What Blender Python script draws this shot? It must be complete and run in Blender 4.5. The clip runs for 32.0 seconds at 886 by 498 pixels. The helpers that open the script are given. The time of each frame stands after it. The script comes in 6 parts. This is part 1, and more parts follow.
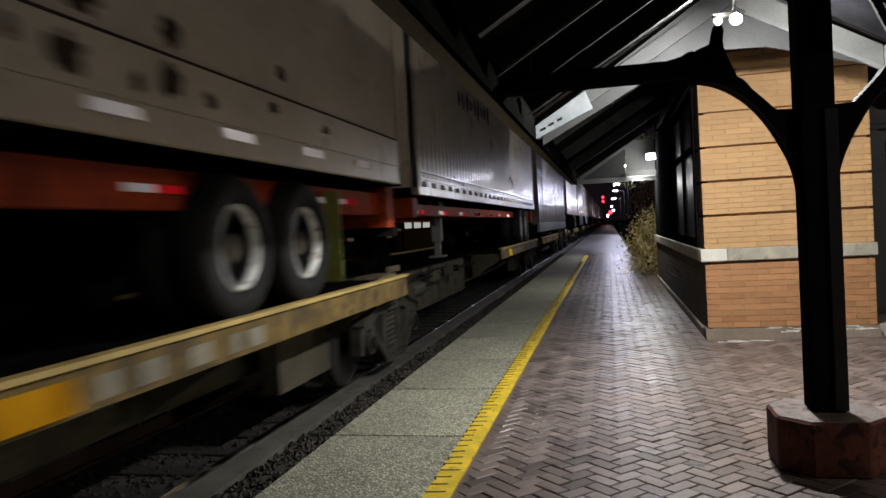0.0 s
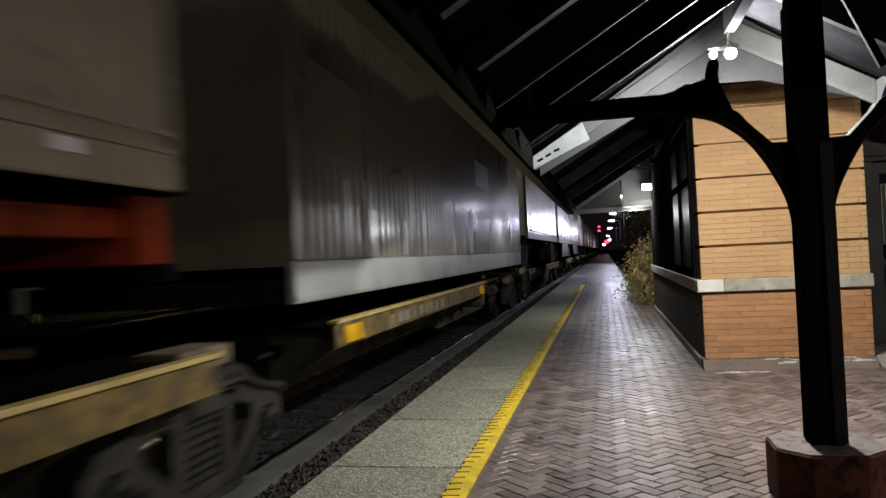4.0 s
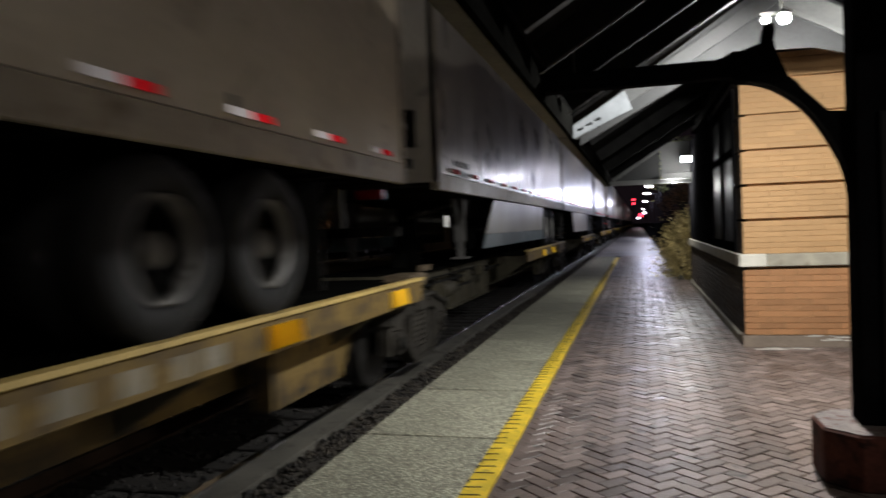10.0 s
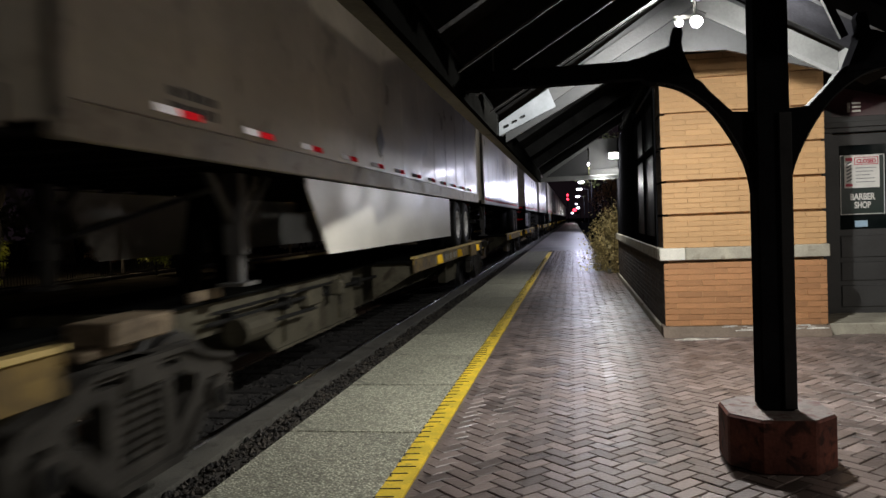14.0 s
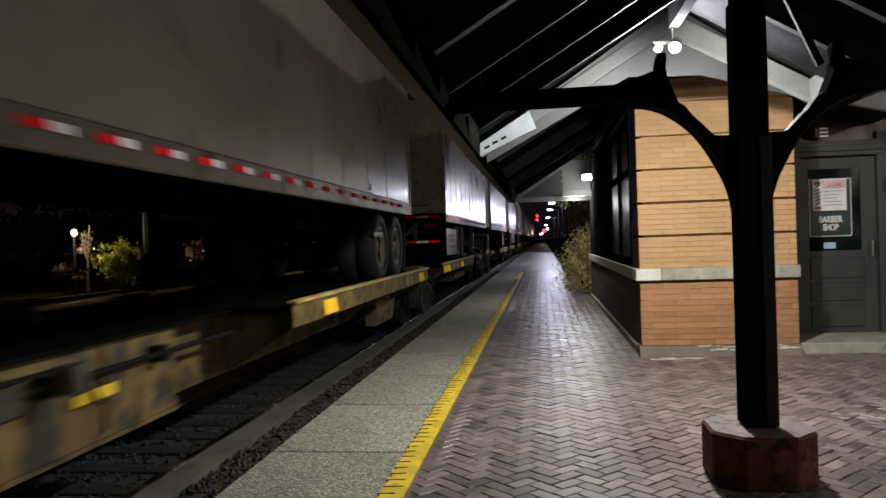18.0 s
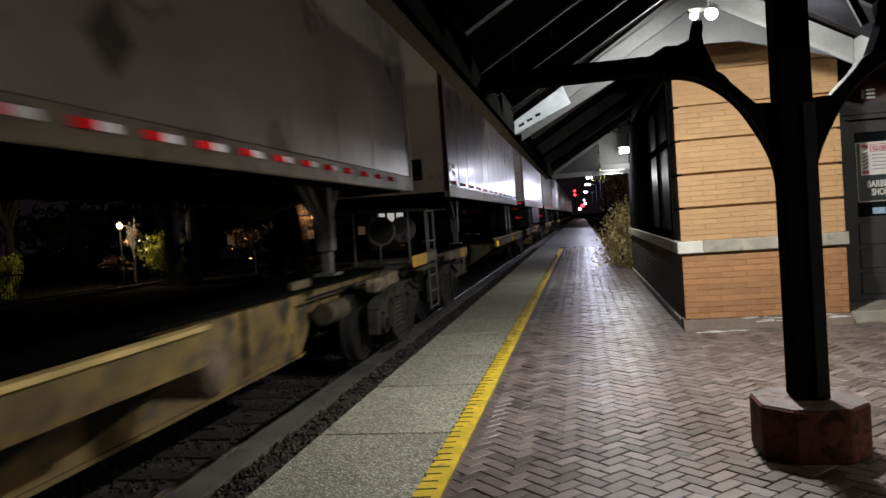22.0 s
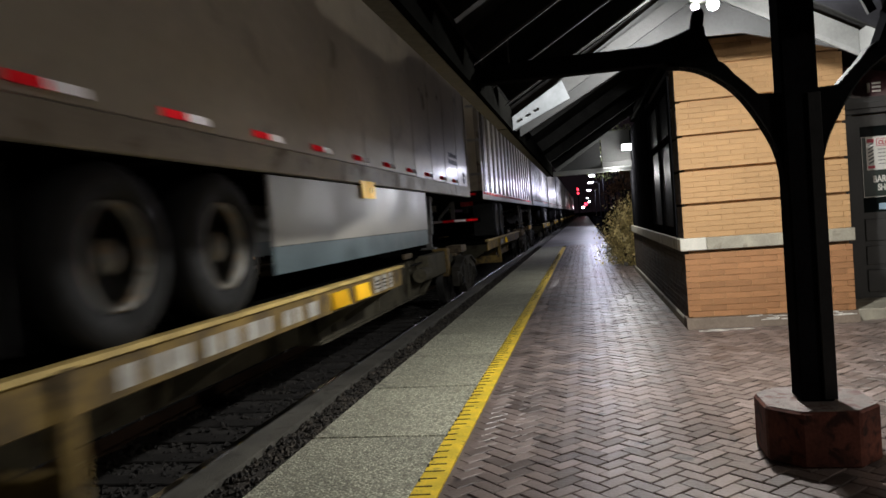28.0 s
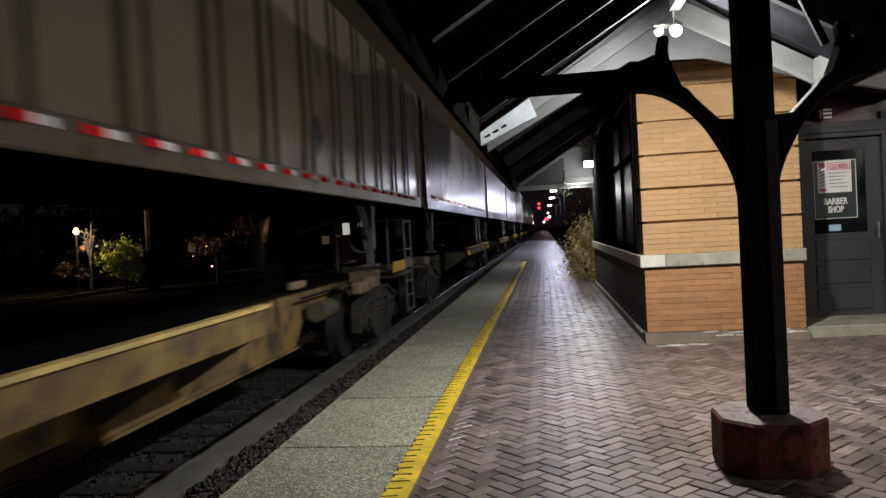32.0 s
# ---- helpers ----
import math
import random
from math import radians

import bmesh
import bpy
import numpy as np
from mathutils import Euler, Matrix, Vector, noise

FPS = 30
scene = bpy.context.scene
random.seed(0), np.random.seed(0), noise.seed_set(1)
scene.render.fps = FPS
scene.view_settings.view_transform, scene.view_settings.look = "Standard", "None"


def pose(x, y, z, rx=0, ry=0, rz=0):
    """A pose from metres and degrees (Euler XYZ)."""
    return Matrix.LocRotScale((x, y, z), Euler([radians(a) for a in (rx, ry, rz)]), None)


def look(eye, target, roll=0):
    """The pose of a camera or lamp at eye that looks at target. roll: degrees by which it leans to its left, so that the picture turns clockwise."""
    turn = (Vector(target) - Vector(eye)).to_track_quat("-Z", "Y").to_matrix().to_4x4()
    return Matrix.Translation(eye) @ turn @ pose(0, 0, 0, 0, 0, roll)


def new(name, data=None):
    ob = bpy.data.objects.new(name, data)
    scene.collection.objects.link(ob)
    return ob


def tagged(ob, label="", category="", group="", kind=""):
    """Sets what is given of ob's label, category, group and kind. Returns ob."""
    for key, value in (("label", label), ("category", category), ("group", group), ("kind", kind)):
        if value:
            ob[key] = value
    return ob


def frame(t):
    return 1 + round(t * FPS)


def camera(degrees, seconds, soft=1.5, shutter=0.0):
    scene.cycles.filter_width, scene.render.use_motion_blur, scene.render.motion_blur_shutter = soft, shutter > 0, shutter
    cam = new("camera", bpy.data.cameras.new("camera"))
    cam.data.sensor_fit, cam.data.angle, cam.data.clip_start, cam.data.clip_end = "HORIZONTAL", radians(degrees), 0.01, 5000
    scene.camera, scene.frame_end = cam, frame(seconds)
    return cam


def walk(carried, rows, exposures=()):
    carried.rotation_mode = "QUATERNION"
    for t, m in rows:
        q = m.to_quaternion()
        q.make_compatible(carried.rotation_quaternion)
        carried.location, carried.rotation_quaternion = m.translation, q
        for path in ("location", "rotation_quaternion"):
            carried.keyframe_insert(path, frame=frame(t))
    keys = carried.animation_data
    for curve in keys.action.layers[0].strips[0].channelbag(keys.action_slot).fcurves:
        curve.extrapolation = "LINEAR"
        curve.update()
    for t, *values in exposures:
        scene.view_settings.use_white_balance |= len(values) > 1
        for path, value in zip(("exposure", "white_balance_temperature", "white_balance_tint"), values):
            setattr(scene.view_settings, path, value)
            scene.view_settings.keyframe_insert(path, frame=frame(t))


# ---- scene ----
cam = camera(62.4, 32.0, soft=1.5, shutter=1.0)
PATH = [
    (0.0, 0.001, -0.000, 1.499, 12.79, -1.57, 3.18),
    (0.5, 0.010, 0.004, 1.499, 12.90, -0.93, 3.30),
    (1.0, -0.000, -0.009, 1.500, 12.78, -0.42, 3.20),
    (1.5, -0.005, -0.010, 1.499, 12.70, -0.02, 3.08),
    (2.0, -0.010, -0.015, 1.503, 12.64, 0.32, 3.04),
    (2.5, -0.013, -0.014, 1.507, 12.60, 0.51, 2.92),
    (3.0, -0.014, -0.016, 1.508, 12.54, 0.61, 2.85),
    (3.5, -0.010, -0.011, 1.507, 12.49, 0.62, 2.88),
    (5.5, -0.008, -0.022, 1.514, 12.72, 0.97, 2.86),
    (6.0, -0.017, -0.018, 1.509, 12.92, 1.08, 2.73),
    (6.5, -0.023, -0.019, 1.508, 13.17, 1.04, 2.54),
    (7.0, -0.025, -0.011, 1.502, 13.50, 0.89, 2.33),
    (7.5, -0.022, -0.001, 1.504, 13.92, 0.60, 2.18),
    (8.0, -0.030, 0.015, 1.506, 14.75, 0.42, 2.38),
    (8.5, -0.034, 0.062, 1.502, 15.65, 0.06, 2.37),
    (9.0, -0.029, 0.097, 1.502, 16.26, -0.35, 2.50),
    (9.5, -0.039, 0.084, 1.498, 16.74, -0.78, 2.64),
    (10.0, -0.072, 0.043, 1.498, 14.99, -1.50, 2.15),
    (10.5, -0.058, 0.035, 1.496, 9.75, -2.13, 1.46),
    (11.0, -0.044, 0.048, 1.482, 6.93, -2.48, 0.89),
    (11.5, -0.057, 0.029, 1.490, 6.66, -2.37, 1.62),
    (12.0, -0.080, -0.020, 1.494, 7.22, -2.08, 2.39),
    (12.5, -0.087, -0.057, 1.488, 7.97, -1.95, 2.64),
    (13.0, -0.054, -0.041, 1.490, 8.62, -1.94, 2.88),
    (13.5, 0.054, 0.034, 1.496, 10.21, -1.95, 2.20),
    (15.5, -0.073, -0.009, 1.506, 7.91, -2.52, 2.99),
    (16.0, -0.069, -0.013, 1.505, 6.56, -2.13, 3.20),
    (16.5, -0.073, -0.012, 1.502, 5.48, -2.22, 2.96),
    (17.0, -0.066, -0.023, 1.496, 5.23, -2.30, 2.43),
    (17.5, -0.062, -0.005, 1.499, 5.73, -1.80, 1.94),
    (18.0, -0.076, -0.015, 1.499, 7.73, -0.59, 1.92),
    (18.5, -0.075, -0.010, 1.504, 8.20, -0.87, 2.61),
    (19.0, -0.082, 0.003, 1.502, 8.21, -1.79, 3.04),
    (19.5, -0.055, 0.046, 1.507, 8.49, -2.11, 3.10),
    (20.0, -0.045, 0.080, 1.505, 8.70, -2.26, 3.13),
    (20.5, -0.052, 0.048, 1.507, 8.97, -2.45, 3.34),
    (21.0, -0.077, -0.005, 1.511, 9.37, -2.59, 3.56),
    (21.5, -0.072, -0.009, 1.508, 9.94, -2.46, 3.79),
    (22.0, -0.074, -0.015, 1.513, 10.67, -2.04, 4.09),
    (22.5, -0.075, -0.004, 1.521, 11.53, -1.48, 4.61),
    (23.0, -0.103, 0.006, 1.517, 12.14, -1.19, 4.48),
    (23.5, -0.105, 0.018, 1.513, 12.64, -1.01, 4.49),
    (24.0, -0.121, 0.032, 1.507, 12.89, -0.91, 4.14),
    (24.5, -0.138, 0.039, 1.511, 12.69, -0.67, 3.64),
    (25.0, -0.146, 0.006, 1.518, 12.09, -0.32, 3.14),
    (25.5, -0.159, -0.042, 1.518, 11.28, 0.09, 3.00),
    (27.5, -0.039, 0.133, 1.499, 10.79, -1.28, 4.26),
    (28.0, -0.041, 0.131, 1.494, 10.94, -2.07, 4.42),
    (28.5, -0.065, 0.081, 1.502, 10.60, -2.49, 4.57),
    (29.0, -0.077, 0.049, 1.501, 9.88, -2.52, 4.35),
    (29.5, -0.067, 0.052, 1.506, 8.96, -2.33, 4.06),
    (30.0, -0.071, 0.046, 1.504, 8.30, -1.99, 3.69),
    (30.5, -0.068, 0.052, 1.503, 7.96, -1.65, 3.52),
    (31.0, -0.069, 0.047, 1.503, 7.83, -1.47, 3.31),
    (31.5, -0.074, 0.048, 1.504, 7.91, -1.36, 3.32),
    (32.0, -0.082, 0.047, 1.506, 7.91, -1.35, 3.17),
]
walk(cam, [(t, pose(x, y, z, 90 + pitch, roll, yaw)) for t, x, y, z, yaw, pitch, roll in PATH])

world = bpy.data.worlds.new("night_sky")
world.use_nodes = True
world.node_tree.nodes["Background"].inputs[0].default_value = (0.3, 0.2, 0.26, 1)
world.node_tree.nodes["Background"].inputs[1].default_value = 0.018
scene.world = world


def light(name, at, watts, radius, color, spot=0, aim=None):
    d = bpy.data.lights.new(name, "SPOT" if spot else "POINT")
    d.energy, d.shadow_soft_size, d.color = watts, radius, color
    ob = new(name, d)
    if spot:
        d.spot_size, d.spot_blend = radians(spot), 0.1
        ob.matrix_world = look(at, aim)
    else:
        ob.location = at
    return ob


COOL, WARM = (1.0, 0.99, 0.97), (1.0, 0.76, 0.48)
light("light_flood", (1.098, 6.4, 3.05), 500, 0.045, COOL)
light("light_flood_small", (0.957, 6.4, 3.045), 90, 0.045, COOL)
light("light_soffit", (0.9, 16.75, 2.72), 36, 0.08, COOL)
# added fill without a fixture, for the bush and paving past the soffit
light("light_soffit_under", (0.72, 17.4, 2.25), 100, 0.06, COOL)
# unseen tall fill lamp added on the street side behind, and the pole lamps ahead
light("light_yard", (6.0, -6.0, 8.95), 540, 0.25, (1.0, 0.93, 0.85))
for y, watts in ((30, 100), (45, 350), (56, 350), (76, 480)):
    light("light_platform", (0.55, y - 0.3, 3.5), watts, 0.15, (0.74, 0.76, 1.0))
light("light_street", (-21.6, 31.3, 2.5), 560, 0.15, WARM)
light("light_street_far", (-19.9, 51.4, 2.7), 130, 0.15, WARM)
# unseen lamp added across the forecourt, whose light clears the canopy ridge
light("light_forecourt", (9.0, 0.4, 3.5), 480, 0.12, (1.0, 0.93, 0.84))

from itertools import product


def part(name, bm, material, parent=None, label="", smooth=False):
    """One mesh object from a bmesh, under its thing."""
    me = bpy.data.meshes.new(name)
    bmesh.ops.recalc_face_normals(bm, faces=bm.faces)
    bm.to_mesh(me)
    bm.free()
    me.materials.append(material)
    if smooth:
        for p in me.polygons:
            p.use_smooth = True
    ob = new(name, me)
    ob.parent = parent
    if label:
        tagged(ob, label)
    return ob


def thing(name, label, category, at=(0, 0, 0), group="", kind=""):
    ob = new(name)
    ob.empty_display_size = 0.2
    ob.location = at
    return tagged(ob, label, category, group, kind)


def box(bm, x0, x1, y0, y1, z0, z1, bevel=0.0, m=None):
    r = bmesh.ops.create_cube(bm, size=1.0, matrix=Matrix.Translation(((x0 + x1) / 2, (y0 + y1) / 2, (z0 + z1) / 2)) @ Matrix.Diagonal((abs(x1 - x0), abs(y1 - y0), abs(z1 - z0), 1)))
    vs = r["verts"]
    if bevel:
        es = list({e for v in vs for e in v.link_edges})
        vs = bmesh.ops.bevel(bm, geom=es, offset=bevel, segments=1, affect="EDGES")["verts"]
        vs = list({v for v in vs})
    if m is not None:
        bmesh.ops.transform(bm, matrix=m, verts=vs)
    return bm


def boxes(*args, bevel=0.0):
    bm = bmesh.new()
    for a in args:
        box(bm, *a, bevel=bevel)
    return bm


def beam(bm, a, b, w, h, up=(0, 0, 1)):
    """A squared bar from a to b, w wide and h high."""
    a, b = Vector(a), Vector(b)
    d = (b - a)
    z = Vector(up)
    side = d.cross(z).normalized()
    z = side.cross(d).normalized()
    m = Matrix((side, d.normalized(), z)).transposed().to_4x4()
    m.translation = (a + b) / 2
    bmesh.ops.create_cube(bm, size=1.0, matrix=m @ Matrix.Diagonal((w, d.length, h, 1)))
    return bm


def rod(bm, a, b, r, n=10, r2=None):
    a, b = Vector(a), Vector(b)
    d = b - a
    q = Vector((0, 0, 1)).rotation_difference(d.normalized())
    bmesh.ops.create_cone(bm, cap_ends=True, segments=n, radius1=r, radius2=r if r2 is None else r2, depth=d.length, matrix=Matrix.Translation((a + b) / 2) @ q.to_matrix().to_4x4())
    return bm


def prism(bm, pts, axis, lo, hi):
    """A polygon in the plane across axis, drawn out from lo to hi."""
    def at(p, v):
        return {"x": (v, p[0], p[1]), "y": (p[0], v, p[1]), "z": (p[0], p[1], v)}[axis]
    a = [bm.verts.new(at(p, lo)) for p in pts]
    b = [bm.verts.new(at(p, hi)) for p in pts]
    bm.faces.new(a)
    bm.faces.new(list(reversed(b)))
    for i in range(len(pts)):
        j = (i + 1) % len(pts)
        bm.faces.new((a[i], b[i], b[j], a[j]))
    return bm


def turned(bm, profile, n=24, m=None):
    """A body of revolution about x: profile of (x, radius)."""
    rings = []
    for x, r in profile:
        rings.append([bm.verts.new((x, r * math.cos(2 * math.pi * k / n), r * math.sin(2 * math.pi * k / n))) for k in range(n)])
    for a, b in zip(rings, rings[1:]):
        for k in range(n):
            bm.faces.new((a[k], a[(k + 1) % n], b[(k + 1) % n], b[k]))
    if profile[0][1] > 1e-4:
        bm.faces.new(rings[0])
    if profile[-1][1] > 1e-4:
        bm.faces.new(list(reversed(rings[-1])))
    if m is not None:
        bmesh.ops.transform(bm, matrix=m, verts=[v for r in rings for v in r])
    return bm


# ---- materials ----
def mat(name, color, rough=0.6, metal=0.0, vary=0.25, scale=3.0, fine=40.0, bump=0.2, spread=0.0, dirt=None, dirt_at=0.6, wet=0.0, coat=0.0, gap=0.01, shine=0.5, stones=0, buckle=0.0):
    """A worn surface: two scales of noise in colour and relief. spread: difference from piece to piece. dirt: a colour in patches. stones: scale of a pebble texture."""
    ma = bpy.data.materials.new(name)
    ma.use_nodes = True
    nt = ma.node_tree
    bs = nt.nodes["Principled BSDF"]
    bs.inputs["Metallic"].default_value = metal
    co = nt.nodes.new("ShaderNodeTexCoord").outputs["Object"]

    def noise_at(s, detail=6.0, dist=0.0):
        n = nt.nodes.new("ShaderNodeTexNoise")
        n.inputs["Scale"].default_value, n.inputs["Detail"].default_value, n.inputs["Distortion"].default_value = s, detail, dist
        nt.links.new(co, n.inputs["Vector"])
        return n.outputs["Fac"]

    def mix(kind, fac, a, b):
        n = nt.nodes.new("ShaderNodeMix")
        n.data_type, n.blend_type = "RGBA", kind
        for sock, v in ((n.inputs["Factor"], fac), (n.inputs["A"], a), (n.inputs["B"], b)):
            if hasattr(v, "links"):
                nt.links.new(v, sock)
            else:
                sock.default_value = v
        return n.outputs["Result"]

    def ramp(v, lo, hi, a=0.0, b=1.0):
        n = nt.nodes.new("ShaderNodeMapRange")
        n.inputs["From Min"].default_value, n.inputs["From Max"].default_value = lo, hi
        n.inputs["To Min"].default_value, n.inputs["To Max"].default_value = a, b
        nt.links.new(v, n.inputs["Value"])
        return n.outputs["Result"]

    def maths(op, a, b):
        n = nt.nodes.new("ShaderNodeMath")
        n.operation = op
        for sock, v in zip(n.inputs, (a, b)):
            if hasattr(v, "links"):
                nt.links.new(v, sock)
            else:
                sock.default_value = v
        return n.outputs["Value"]

    big, small = noise_at(scale, 5.0, 0.4), noise_at(fine, 8.0)
    f = maths("MULTIPLY", ramp(big, 0.3, 0.7, 1 - vary, 1 + vary), ramp(small, 0.25, 0.75, 1 - vary * 0.6, 1 + vary * 0.6))
    if spread:
        pick = nt.nodes.new("ShaderNodeObjectInfo").outputs["Random"]
        isle = nt.nodes.new("ShaderNodeNewGeometry").outputs["Random Per Island"]
        r = maths("FRACT", maths("ADD", maths("MULTIPLY", pick, 7.3), isle), 0.0)
        f = maths("MULTIPLY", f, ramp(r, 0, 1, 1 - spread, 1 + spread))
    if stones:
        vo = nt.nodes.new("ShaderNodeTexVoronoi")
        vo.inputs["Scale"].default_value = stones
        nt.links.new(co, vo.inputs["Vector"])
        sep = nt.nodes.new("ShaderNodeSeparateColor")
        nt.links.new(vo.outputs["Color"], sep.inputs["Color"])
        f = maths("MULTIPLY", f, maths("MULTIPLY", ramp(sep.outputs["Red"], 0, 1, 0.65, 1.38), ramp(vo.outputs["Distance"], 0.2, 0.6, 1.1, 0.55)))
        small = maths("ADD", small, ramp(vo.outputs["Distance"], 0.0, 0.6, 1.0, 0.0))
    bs.inputs["Specular IOR Level"].default_value = shine
    grey = nt.nodes.new("ShaderNodeCombineColor")
    for i in range(3):
        nt.links.new(f, grey.inputs[i])
    c = mix("MULTIPLY", 1.0, (*color, 1), grey.outputs["Color"])
    if dirt:
        c = mix("MIX", ramp(noise_at(scale * 2.3, 8.0, 0.8), dirt_at - 0.05, dirt_at + 0.1), c, (*dirt, 1))
    nt.links.new(c, bs.inputs["Base Color"])
    ro = ramp(big, 0.3, 0.7, max(0.03, rough - 0.12 - wet), min(1.0, rough + 0.12))
    nt.links.new(ro, bs.inputs["Roughness"])
    if coat:
        bs.inputs["Coat Weight"].default_value = coat
        bs.inputs["Coat Roughness"].default_value = 0.15
    if buckle:
        # sheet metal pulled in at its rivet lines, with uneven upright creases
        mp = nt.nodes.new("ShaderNodeMapping")
        mp.inputs["Scale"].default_value = (1.0, 2.6, 0.35)
        nt.links.new(co, mp.inputs["Vector"])
        nz = nt.nodes.new("ShaderNodeTexNoise")
        nz.inputs["Scale"].default_value, nz.inputs["Detail"].default_value = 1.0, 3.0
        nt.links.new(mp.outputs["Vector"], nz.inputs["Vector"])
        small = maths("ADD", maths("MULTIPLY", small, 0.05), maths("MULTIPLY", nz.outputs["Fac"], buckle))
    if bump:
        b = nt.nodes.new("ShaderNodeBump")
        b.inputs["Strength"].default_value, b.inputs["Distance"].default_value = bump, gap
        nt.links.new(maths("ADD", small, maths("MULTIPLY", big, 0.6)), b.inputs["Height"])
        nt.links.new(b.outputs["Normal"], bs.inputs["Normal"])
    return ma


def glow(name, color, strength):
    ma = bpy.data.materials.new(name)
    ma.use_nodes = True
    bs = ma.node_tree.nodes["Principled BSDF"]
    bs.inputs["Base Color"].default_value = (*[min(c, 0.8) for c in color], 1)
    bs.inputs["Emission Color"].default_value = (*color, 1)
    bs.inputs["Emission Strength"].default_value = strength
    return ma


CONCRETE = mat("aggregate_concrete", (0.37, 0.365, 0.275), 0.8, vary=0.35, scale=0.7, fine=45, bump=0.6, spread=0.12, dirt=(0.22, 0.215, 0.165), dirt_at=0.66, stones=48)
KERB = mat("kerb_concrete", (0.085, 0.08, 0.066), 0.8, vary=0.4, scale=2, fine=60, bump=0.5, dirt=(0.04, 0.036, 0.028), dirt_at=0.6)
YELLOW = mat("yellow_line_paint", (0.75, 0.53, 0.03), 0.6, vary=0.25, scale=5, fine=70, bump=0.3, dirt=(0.2, 0.15, 0.05), dirt_at=0.66)
PAVER = mat("clay_paver", (0.165, 0.129, 0.115), 0.4, vary=0.3, scale=2.5, fine=45, bump=0.4, spread=0.4, dirt=(0.03, 0.026, 0.024), dirt_at=0.64)
JOINT = mat("joint_sand", (0.016, 0.014, 0.013), 0.9, vary=0.4, fine=80)
FAR_PAVING = mat("worn_grey_paving", (0.15, 0.14, 0.135), 0.5, vary=0.35, scale=0.5, fine=60, bump=0.4)
BALLAST = mat("ballast_stone", (0.038, 0.032, 0.025), 0.9, vary=0.5, scale=8, fine=60, bump=0.8, spread=0.8)
# ballast again, with the shade under the train put into its colour
BALLAST_SHADED = mat("shaded_ballast_stone", (0.018, 0.016, 0.014), 0.9, vary=0.5, scale=8, fine=60, bump=0.8, spread=0.8)
SOIL = mat("dark_soil", (0.016, 0.0145, 0.012), 0.95, vary=0.4, scale=0.7, fine=30, bump=0.6, shine=0.0)
# near-black: shade on decks and hitches under the trailers put into colour
DECK = mat("shade_black", (0.005, 0.005, 0.0045), 0.9, vary=0.4, scale=3, fine=40, bump=0.3, shine=0.0)
TIE = mat("creosoted_timber", (0.013, 0.011, 0.009), 0.85, vary=0.4, scale=6, fine=50, bump=0.6)
RAIL = mat("rusty_rail", (0.1, 0.065, 0.045), 0.6, 0.6, vary=0.3, fine=60)
RAILHEAD = mat("polished_railhead", (0.5, 0.5, 0.5), 0.2, 1.0, vary=0.15, fine=30, bump=0.02)
BRICK = mat("buff_brick", (0.48, 0.288, 0.13), 0.75, vary=0.2, scale=1.6, fine=60, bump=0.35, spread=0.07)
BRICK_RED = mat("reddish_buff_brick", (0.41, 0.2, 0.085), 0.75, vary=0.3, scale=2.5, fine=60, bump=0.35, spread=0.16)
MORTAR = mat("mortar", (0.47, 0.284, 0.134), 0.9, vary=0.2, fine=80)
STONE = mat("limestone", (0.35, 0.325, 0.255), 0.75, vary=0.25, scale=3, fine=50, dirt=(0.15, 0.13, 0.095), dirt_at=0.62)
PALE_STONE = mat("pale_limestone", (0.62, 0.6, 0.52), 0.7, vary=0.15, scale=3, fine=50)
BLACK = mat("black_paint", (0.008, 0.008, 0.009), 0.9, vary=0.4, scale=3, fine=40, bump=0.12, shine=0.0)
COLUMN_EDGE = mat("paler_black_paint", (0.011, 0.011, 0.0115), 0.6, vary=0.4, scale=4, fine=50, bump=0.15, shine=0.35)
APRON = mat("worn_pink_concrete", (0.17, 0.135, 0.105), 0.8, vary=0.3, scale=2, fine=40, bump=0.3, shine=0.2)
SALT = mat("white_salt_crust", (0.6, 0.58, 0.53), 0.9, vary=0.4, scale=8, fine=60, bump=0.4)
# gutter lip, and rafter edges where it stands in for lamplight
EDGE_GREY = mat("pale_edge_paint", (0.028, 0.028, 0.028), 0.7, vary=0.4, scale=3, fine=40, bump=0.2)
FASCIA = mat("white_fascia_board", (0.42, 0.42, 0.41), 0.6, vary=0.2, scale=2.5, fine=40, bump=0.2)
BRACKET_LIT = mat("lit_bracket_grey", (0.03, 0.03, 0.03), 0.8, vary=0.3, scale=3, fine=40, bump=0.2, shine=0.08)
BARGE_DIM = mat("dim_grey_board", (0.043, 0.044, 0.043), 0.6, vary=0.22, scale=2.5, fine=40, bump=0.2)
DARK_RED = mat("dark_red_paint", (0.11, 0.036, 0.024), 0.7, vary=0.4, scale=5, fine=50, bump=0.25, shine=0.2, dirt=(0.03, 0.012, 0.009), dirt_at=0.55)
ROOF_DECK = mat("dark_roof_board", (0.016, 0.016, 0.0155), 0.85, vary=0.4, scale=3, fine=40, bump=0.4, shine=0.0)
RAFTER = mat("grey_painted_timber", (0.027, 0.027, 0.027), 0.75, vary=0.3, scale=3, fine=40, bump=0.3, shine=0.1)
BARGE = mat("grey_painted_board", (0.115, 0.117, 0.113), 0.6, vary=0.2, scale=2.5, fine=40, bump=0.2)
DOOR = mat("charcoal_door_paint", (0.036, 0.036, 0.035), 0.5, vary=0.25, scale=2, fine=40, bump=0.15)
METAL = mat("galvanised_steel", (0.4, 0.4, 0.4), 0.4, 0.8, vary=0.2, fine=40, bump=0.1)
